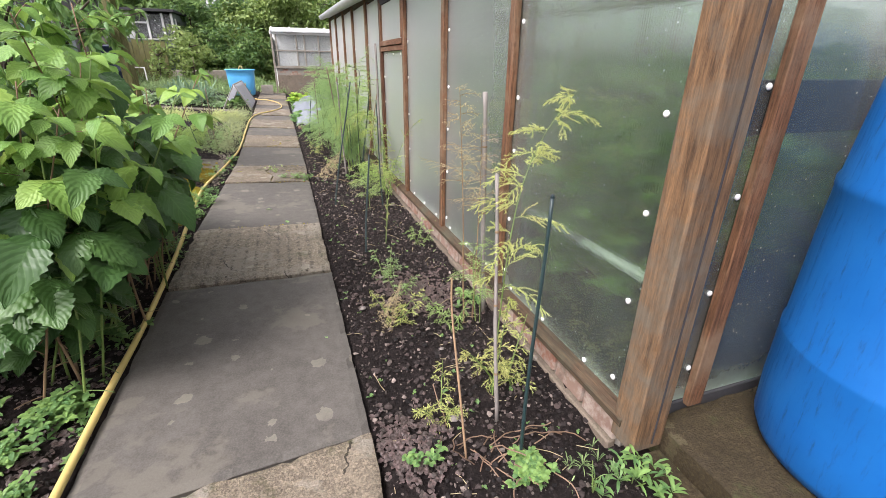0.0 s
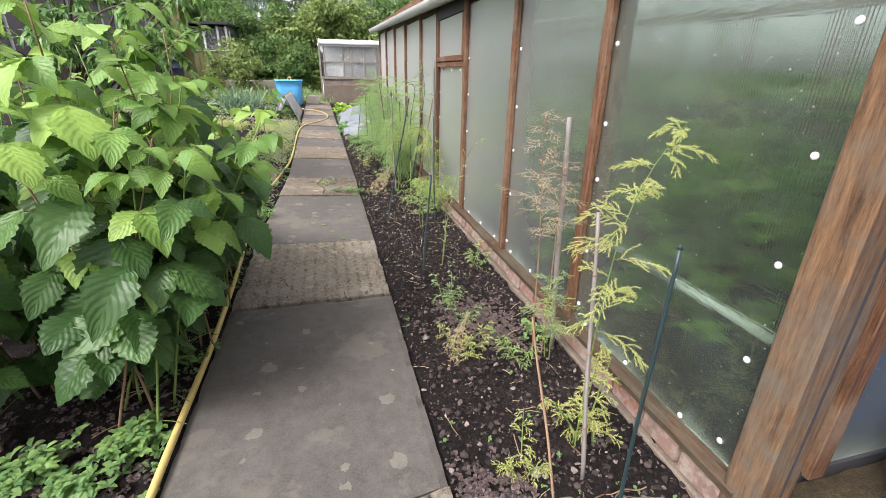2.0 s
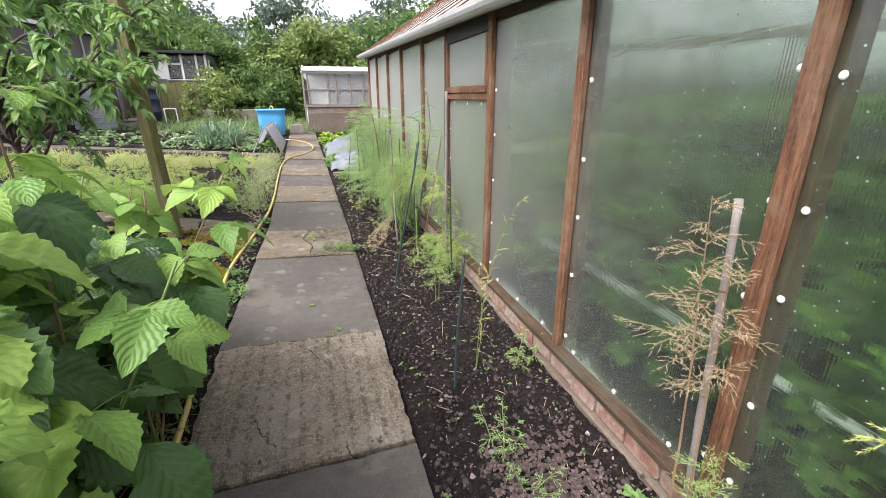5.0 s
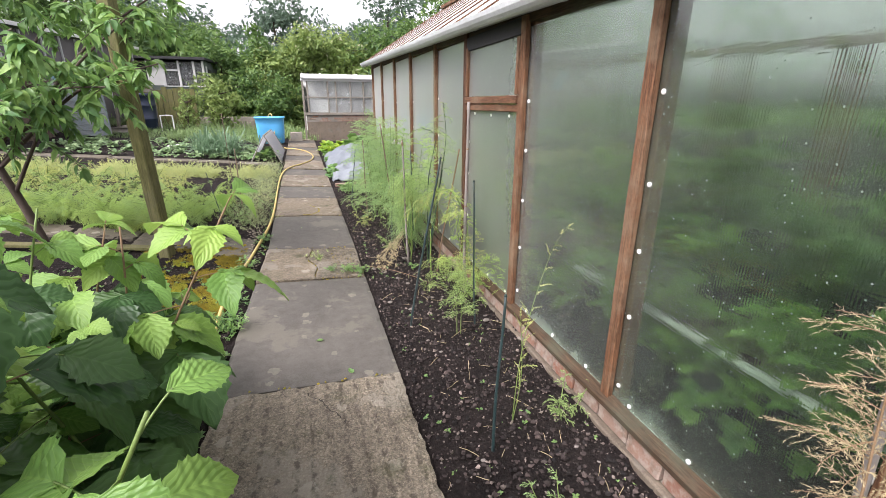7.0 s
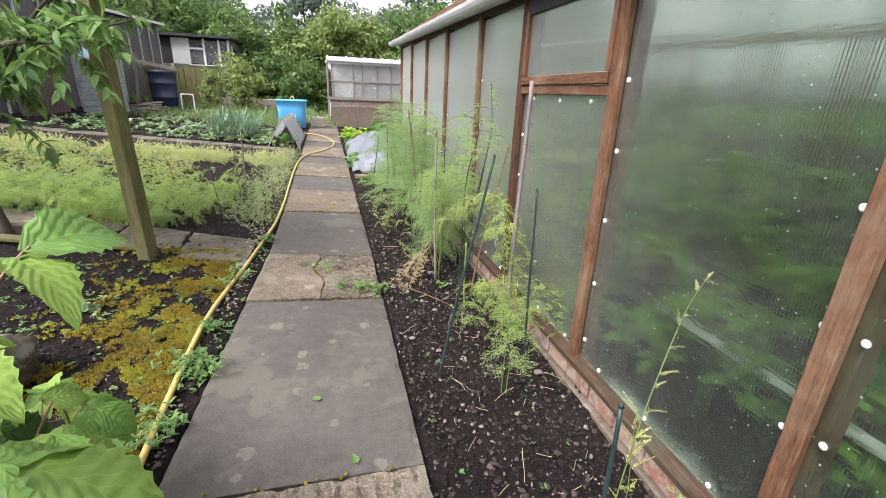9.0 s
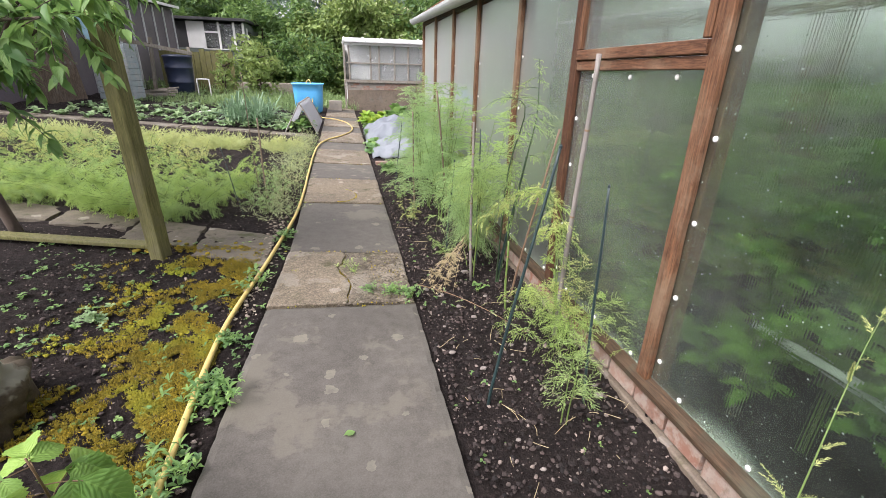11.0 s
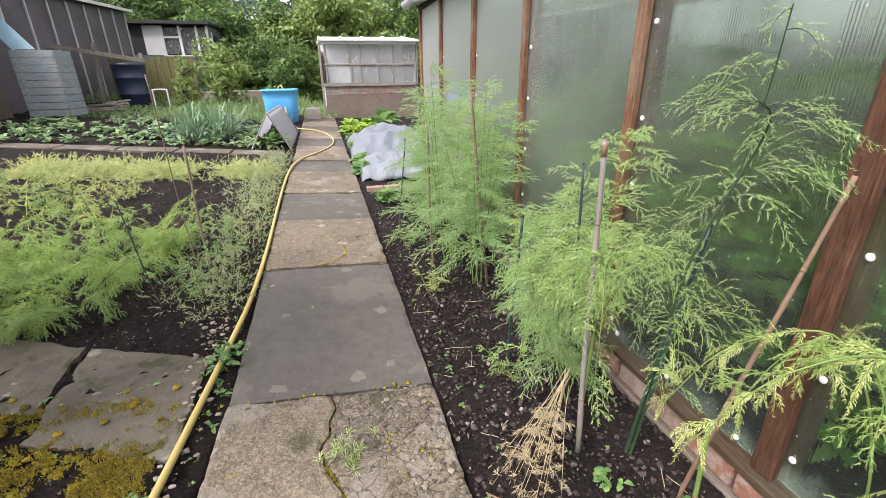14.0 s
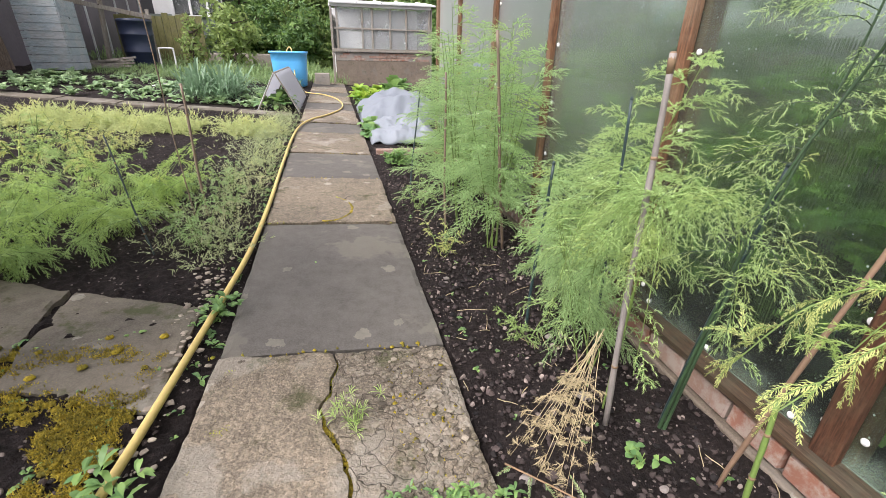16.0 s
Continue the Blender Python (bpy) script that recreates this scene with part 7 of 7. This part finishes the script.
def build_compost():
    t = thing("compost_box", (-6.82, 17.1, gz(-6.82, 17.1)), "blue-grey slatted wooden compost box with open lid", "compost bin")
    n = 9
    for k in range(n):
        z0 = 0.02 + 0.158 * k
        part("board", boxed(0, 0.78, 0, 0.025, z0, z0 + 0.148, 0.005), TIMBER_BLUE, t)
        part("board", boxed(0.785, 0.81, 0.0, 0.75, z0, z0 + 0.148, 0.005), TIMBER_BLUE, t)
        part("board", boxed(-0.03, -0.005, 0.0, 0.75, z0, z0 + 0.148, 0.005), TIMBER_BLUE, t)
    part("back", boxed(0, 0.78, 0.73, 0.755, 0.0, 1.38, 0.005), TIMBER_BLUE, t)
    q = [(-0.62, 0.5, 2.12), (-0.2, 0.45, 2.12), (0.46, 0.05, 1.46), (0.0, 0.1, 1.46)]
    off = Vector((0.012, -0.02, -0.016))
    me = raw("lid", [Vector(v) for v in q] + [Vector(v) + off for v in q], [(0, 1, 2, 3), (7, 6, 5, 4), (0, 4, 5, 1), (1, 5, 6, 2), (2, 6, 7, 3), (3, 7, 4, 0)])
    obj("lid", me, PALE_BLUE, t, "pale blue propped lid")
    bm = bmesh.new()
    f = thing("plank_fence", (-7.12, 15.35, gz(-7.12, 15.35)), "leaning fence of rough brown planks", "fence")
    rng = random.Random(4)
    for k in range(9):
        y = -0.2 + k * 0.22
        part("plank", beam(bmesh.new(), (0.0, y, -0.1), (-0.18 + rng.uniform(-0.03, 0.03), y - 0.1, 1.9 + rng.uniform(-0.16, 0.1)), 0.03, 0.135, 0.004), TIMBER_FENCE, f)
    part("rail", beam(bmesh.new(), (-0.1, -0.3, 0.9), (-0.1, 1.8, 0.9), 0.04, 0.07, 0.004), TIMBER_GREY, f)
    b = thing("navy_water_butt", (-6.05, 21.2, gz(-6.05, 21.2)), "dark navy plastic water butt with ribs", "water butt")
    prof = [(0.36, 0), (0.38, 0.03), (0.40, 0.3), (0.41, 0.31), (0.41, 0.34), (0.4, 0.35), (0.42, 0.7), (0.43, 0.71), (0.43, 0.74), (0.42, 0.75), (0.43, 1.0), (0.45, 1.01), (0.45, 1.06), (0.4, 1.08), (0.1, 1.1)]
    part("body", lathe(bmesh.new(), [(r * 1.05, z * 1.18) for r, z in prof], 32), NAVY, b, "", False)
    r = thing("rail_frame", (-6.9, 20.5, gz(-6.9, 20.5)), "weathered timber post with a long sloping rail", "rail")
    part("post", beam(bmesh.new(), (0.1, 0.3, -0.1), (0.25, 0.3, 1.75), 0.16, 0.08, 0.005), TIMBER_GREY, r)
    part("rail", beam(bmesh.new(), (-1.3, -0.45, 1.78), (1.35, 0.7, 1.28), 0.07, 0.12, 0.005), TIMBER_GREY, r)
    part("post", beam(bmesh.new(), (1.25, 0.75, -0.1), (1.25, 0.75, 1.5), 0.09, 0.09, 0.005), TIMBER_GREY, r)
    g = thing("mossy_fence", (-5.2, 22.6, gz(-5.2, 22.6)), "old green-stained board fence panel", "fence")
    for k in range(13):
        part("plank", boxed(-1.9 + 0.2 * k, -1.9 + 0.2 * k + 0.19, rng.uniform(-0.02, 0.02), 0.04, -0.1, 1.55 + rng.uniform(-0.08, 0.06), 0.004), TIMBER_GREEN, g)
    part("rail", boxed(-1.9, 0.7, 0.05, 0.09, 1.1, 1.2, 0.004), TIMBER_GREY, g)
    c = thing("pipe_frame", (-5.25, 20.9, gz(-5.25, 20.9)), "bent white tubular metal frame", "metal frame")
    me = raw("tube", *tube(smooth_line([(-0.2, 0, 0), (-0.2, 0, 0.5), (-0.16, 0, 0.56), (0.16, 0, 0.56), (0.2, 0, 0.5), (0.2, 0, 0)], 6), 0.022, 8), True)
    obj("tube", me, WHITE_PAINT, c)
    w = thing("low_wall", (-3.5, 24.2, gz(-3.5, 24.2)), "low pale concrete wall behind the grass", "wall")
    part("coping", boxed(-2.2, 2.0, -0.1, 0.1, -0.1, 0.5, 0.02), RENDER, w)
    d = thing("white_clutter", (-4.0, 15.6, gz(-4.0, 15.6)), "small white plastic sheet lying in the bed", "plastic sheet")
    part("sheet", beam(bmesh.new(), (0, 0, 0.03), (0.3, 0.05, 0.06), 0.14, 0.02, 0.004), WHITE_PAINT, d)
    # stacked boards and junk under the rail
    for k, (x, y, lx, ly, hz, m, lab) in enumerate([(-6.6, 18.6, 0.9, 0.4, 0.2, TIMBER_GREY, "pile of grey boards on soil"), (-6.3, 19.4, 0.6, 0.5, 0.28, RENDER, "grey broken concrete blocks")]):
        q = thing("board_pile", (x, y, gz(x, y)), lab, "rubble")
        for j in range(4):
            part("board", beam(bmesh.new(), (0, 0.1 * j, 0.03 + hz * j / 5), (lx, 0.1 * j + rng.uniform(-0.2, 0.2), 0.05 + hz * j / 4), 0.12, 0.05, 0.005), m, q)


build_compost()


# ---- hedge and trees beyond ----
def build_tree(name, x, y, h, r, material, seed, n, leaf=0.16, label="", low=0.12, blossom=0, squash=1.0, droplow=True):
    rng = random.Random(seed)
    t = thing(name, (x, y, gz(x, y)), label, "tree", "trees behind the gardens")
    st = Soup()
    trunk = curve_pts((0, 0, -0.2), (rng.uniform(-0.1, 0.1), rng.uniform(-0.1, 0.1), 1), h * 0.75, 9, 0, 0.05, rng)
    st.add(*tube(trunk, [h * 0.022 * (1 - 0.8 * i / 9) for i in range(10)], 8, False))
    clumps, limbs = [], Soup()
    for k in range(30):
        i = rng.randint(2, 9)
        a, el = rng.uniform(0, 6.28), rng.uniform(-0.2, 0.9)
        ln = r * rng.uniform(0.5, 1.0)
        d = Vector((math.cos(a), math.sin(a), el))
        b = curve_pts(trunk[i], d, ln, 6, -0.1, 0.1, rng)
        limbs.add(*tube(b, [0.03 * (1 - 0.8 * j / 6) for j in range(7)], 5, False))
        clumps.append((b[-1], r * rng.uniform(0.22, 0.42)))
        clumps.append((b[3], r * rng.uniform(0.2, 0.34)))
    if droplow:
        for k in range(26):
            a = rng.uniform(0, 6.28)
            q = r * rng.uniform(0.3, 0.95)
            clumps.append((Vector((math.cos(a) * q, math.sin(a) * q, h * rng.uniform(low, 0.5))), r * rng.uniform(0.2, 0.36)))
    clumps.append((trunk[-1] + Vector((0, 0, h * 0.1)), r * 0.4))
    fo, fl = Soup(), Soup()
    for k in range(n):
        c, cr = clumps[k % len(clumps)]
        v = Vector((rng.gauss(0, 1), rng.gauss(0, 1), rng.gauss(0, 1))).normalized() * cr * (rng.uniform(0.25, 1) ** 0.45)
        v.z *= 0.75 * squash
        p = c + v
        if p.z < 0.05:
            continue
        nrm = (v.normalized() * 0.6 + Vector((rng.gauss(0, 0.6), rng.gauss(0, 0.6), 0.5 + rng.gauss(0, 0.4)))).normalized()
        s1 = nrm.cross(Vector((rng.gauss(0, 1), rng.gauss(0, 1), rng.gauss(0, 1)))).normalized()
        s2 = nrm.cross(s1)
        q = leaf * rng.uniform(0.5, 1.2)
        tgt = fl if blossom and rng.random() < blossom and v.z > 0 else fo
        o = len(tgt.v)
        tgt.v += [p - s1 * q, p + s2 * q * 0.45, p + s1 * q - nrm * q * 0.3, p - s2 * q * 0.45]
        tgt.f += [(o, o + 1, o + 2), (o, o + 2, o + 3)]
    obj("trunk", st.mesh("trunk", True), BARK, t)
    tagged(obj("limb", limbs.mesh("limb", True), BARK, t), kind="stuff")
    tagged(obj("crown", fo.mesh("crown"), material, t), kind="stuff")
    if fl.v:
        tagged(obj("blossom", fl.mesh("blossom"), BLOSSOM, t, "flat cream flower heads"), kind="stuff")


def build_hedge():
    L1, L2 = "dense dark green hedgerow tree in full leaf", "elder tree with cream flower heads"
    specs = [(-16, 31, 8.0, 3.4, HEDGE, 7000, 0), (-12, 30, 7.6, 3.2, HEDGE, 8000, 0), (-9.3, 33.5, 7.5, 3.2, HEDGE, 9000, 0), (-6.6, 34, 5.6, 2.6, HEDGE, 9000, 0), (-5.0, 30.5, 4.6, 2.2, HEDGE, 9000, 0), (-3.2, 32, 5.2, 2.4, HEDGE, 9000, 0), (-1.4, 30.5, 4.4, 2.1, HEDGE_LIGHT, 8000, 0.01), (0.4, 31.5, 5.6, 2.5, HEDGE_LIGHT, 9000, 0.02), (2.6, 31, 6.2, 2.7, HEDGE_LIGHT, 9000, 0.02), (5.2, 30, 6.8, 2.9, HEDGE, 8000, 0.01), (8.5, 30, 8, 3.2, HEDGE, 7000, 0), (13, 29, 8.5, 3.4, HEDGE, 6000, 0)]
    for k, (x, y, h, r, m, n, b) in enumerate(specs):
        build_tree("hedgerow_tree", x, y, h, r, m, 100 + k, n, 0.17, L2 if b else L1, 0.05, b)
    for k in range(11):
        x = -4.6 + k * 1.3
        build_tree("shrub", x, 28.2 + 0.7 * math.sin(k * 2.1), 2.6 + 0.5 * math.sin(k * 1.7), 1.35, HEDGE if k % 3 else HEDGE_LIGHT, 200 + k, 3600, 0.13, "low dark green shrub at the hedge foot", 0.03)
    for k, (x, y, h, r) in enumerate([(-2.0, 52, 11.5, 4.0), (3.5, 55, 10, 4.2), (8, 50, 13.5, 4.5), (-14, 50, 14, 5), (-9, 56, 10, 4.5)]):
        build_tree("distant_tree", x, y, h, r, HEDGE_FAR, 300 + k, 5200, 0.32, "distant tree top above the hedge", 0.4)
    # pale young trees standing in the garden end
    build_tree("sapling", -3.6, 22.6, 2.5, 0.85, HEDGE_LIGHT, 400, 900, 0.13, "young pale-leaved sapling by the fence", 0.3, 0, 1, False)
    build_tree("sapling", -4.75, 21.7, 1.9, 0.45, HEDGE_LIGHT, 401, 420, 0.1, "yellow-green shrub against the fence", 0.2)


build_hedge()


# ---- plants inside the greenhouse ----
def build_inside():
    rng = random.Random(77)
    k = 0
    y = 1.75
    while y < END - 0.6:
        for x, h in ((1.55, 0.95), (2.6, 1.25), (3.5, 1.35)):
            hh = h * rng.uniform(0.55, 1.25)
            t = thing("greenhouse_crop", (x, y, -0.02), "leafy green crop plant inside the greenhouse", "crop plant", "crops inside the greenhouse")
            s = Soup()
            for _ in range(34):
                q = (max(-0.14, rng.gauss(0, 0.17)), rng.gauss(0, 0.2), hh * rng.uniform(0.12, 1))
                rosette(s, q, 8, 0.15, rng, 0.8, 0.5)
            st = Soup()
            st.add(*tube([(0, 0, 0), (0.02, 0.0, hh * 0.5), (0, 0.02, hh)], 0.012, 6))
            obj("stem", st.mesh("stem"), STEM_GREEN, t)
            # most crops take the darker hedge leaf, its colour replacing the roof's missing shade
            obj("foliage", s.mesh("foliage"), CROP if k % 3 == 0 else HEDGE, t)
            k += 1
        y += 0.55
    me = raw("pipe", *tube([(1.42, 1.2, 0.46), (1.42, 4.2, 0.46)], 0.022, 8), True)
    st = thing("staging_rail", (0, 0, 0), "pale plastic rail inside the greenhouse", "rail")
    obj("pipe", me, PIPE, st)
    part("leg", boxed(1.41, 1.43, 4.17, 4.19, -0.02, 0.44, 0.002), TIMBER_GREY, st)
    part("leg", boxed(1.41, 1.43, 1.22, 1.24, -0.02, 0.44, 0.002), TIMBER_GREY, st)


build_inside()
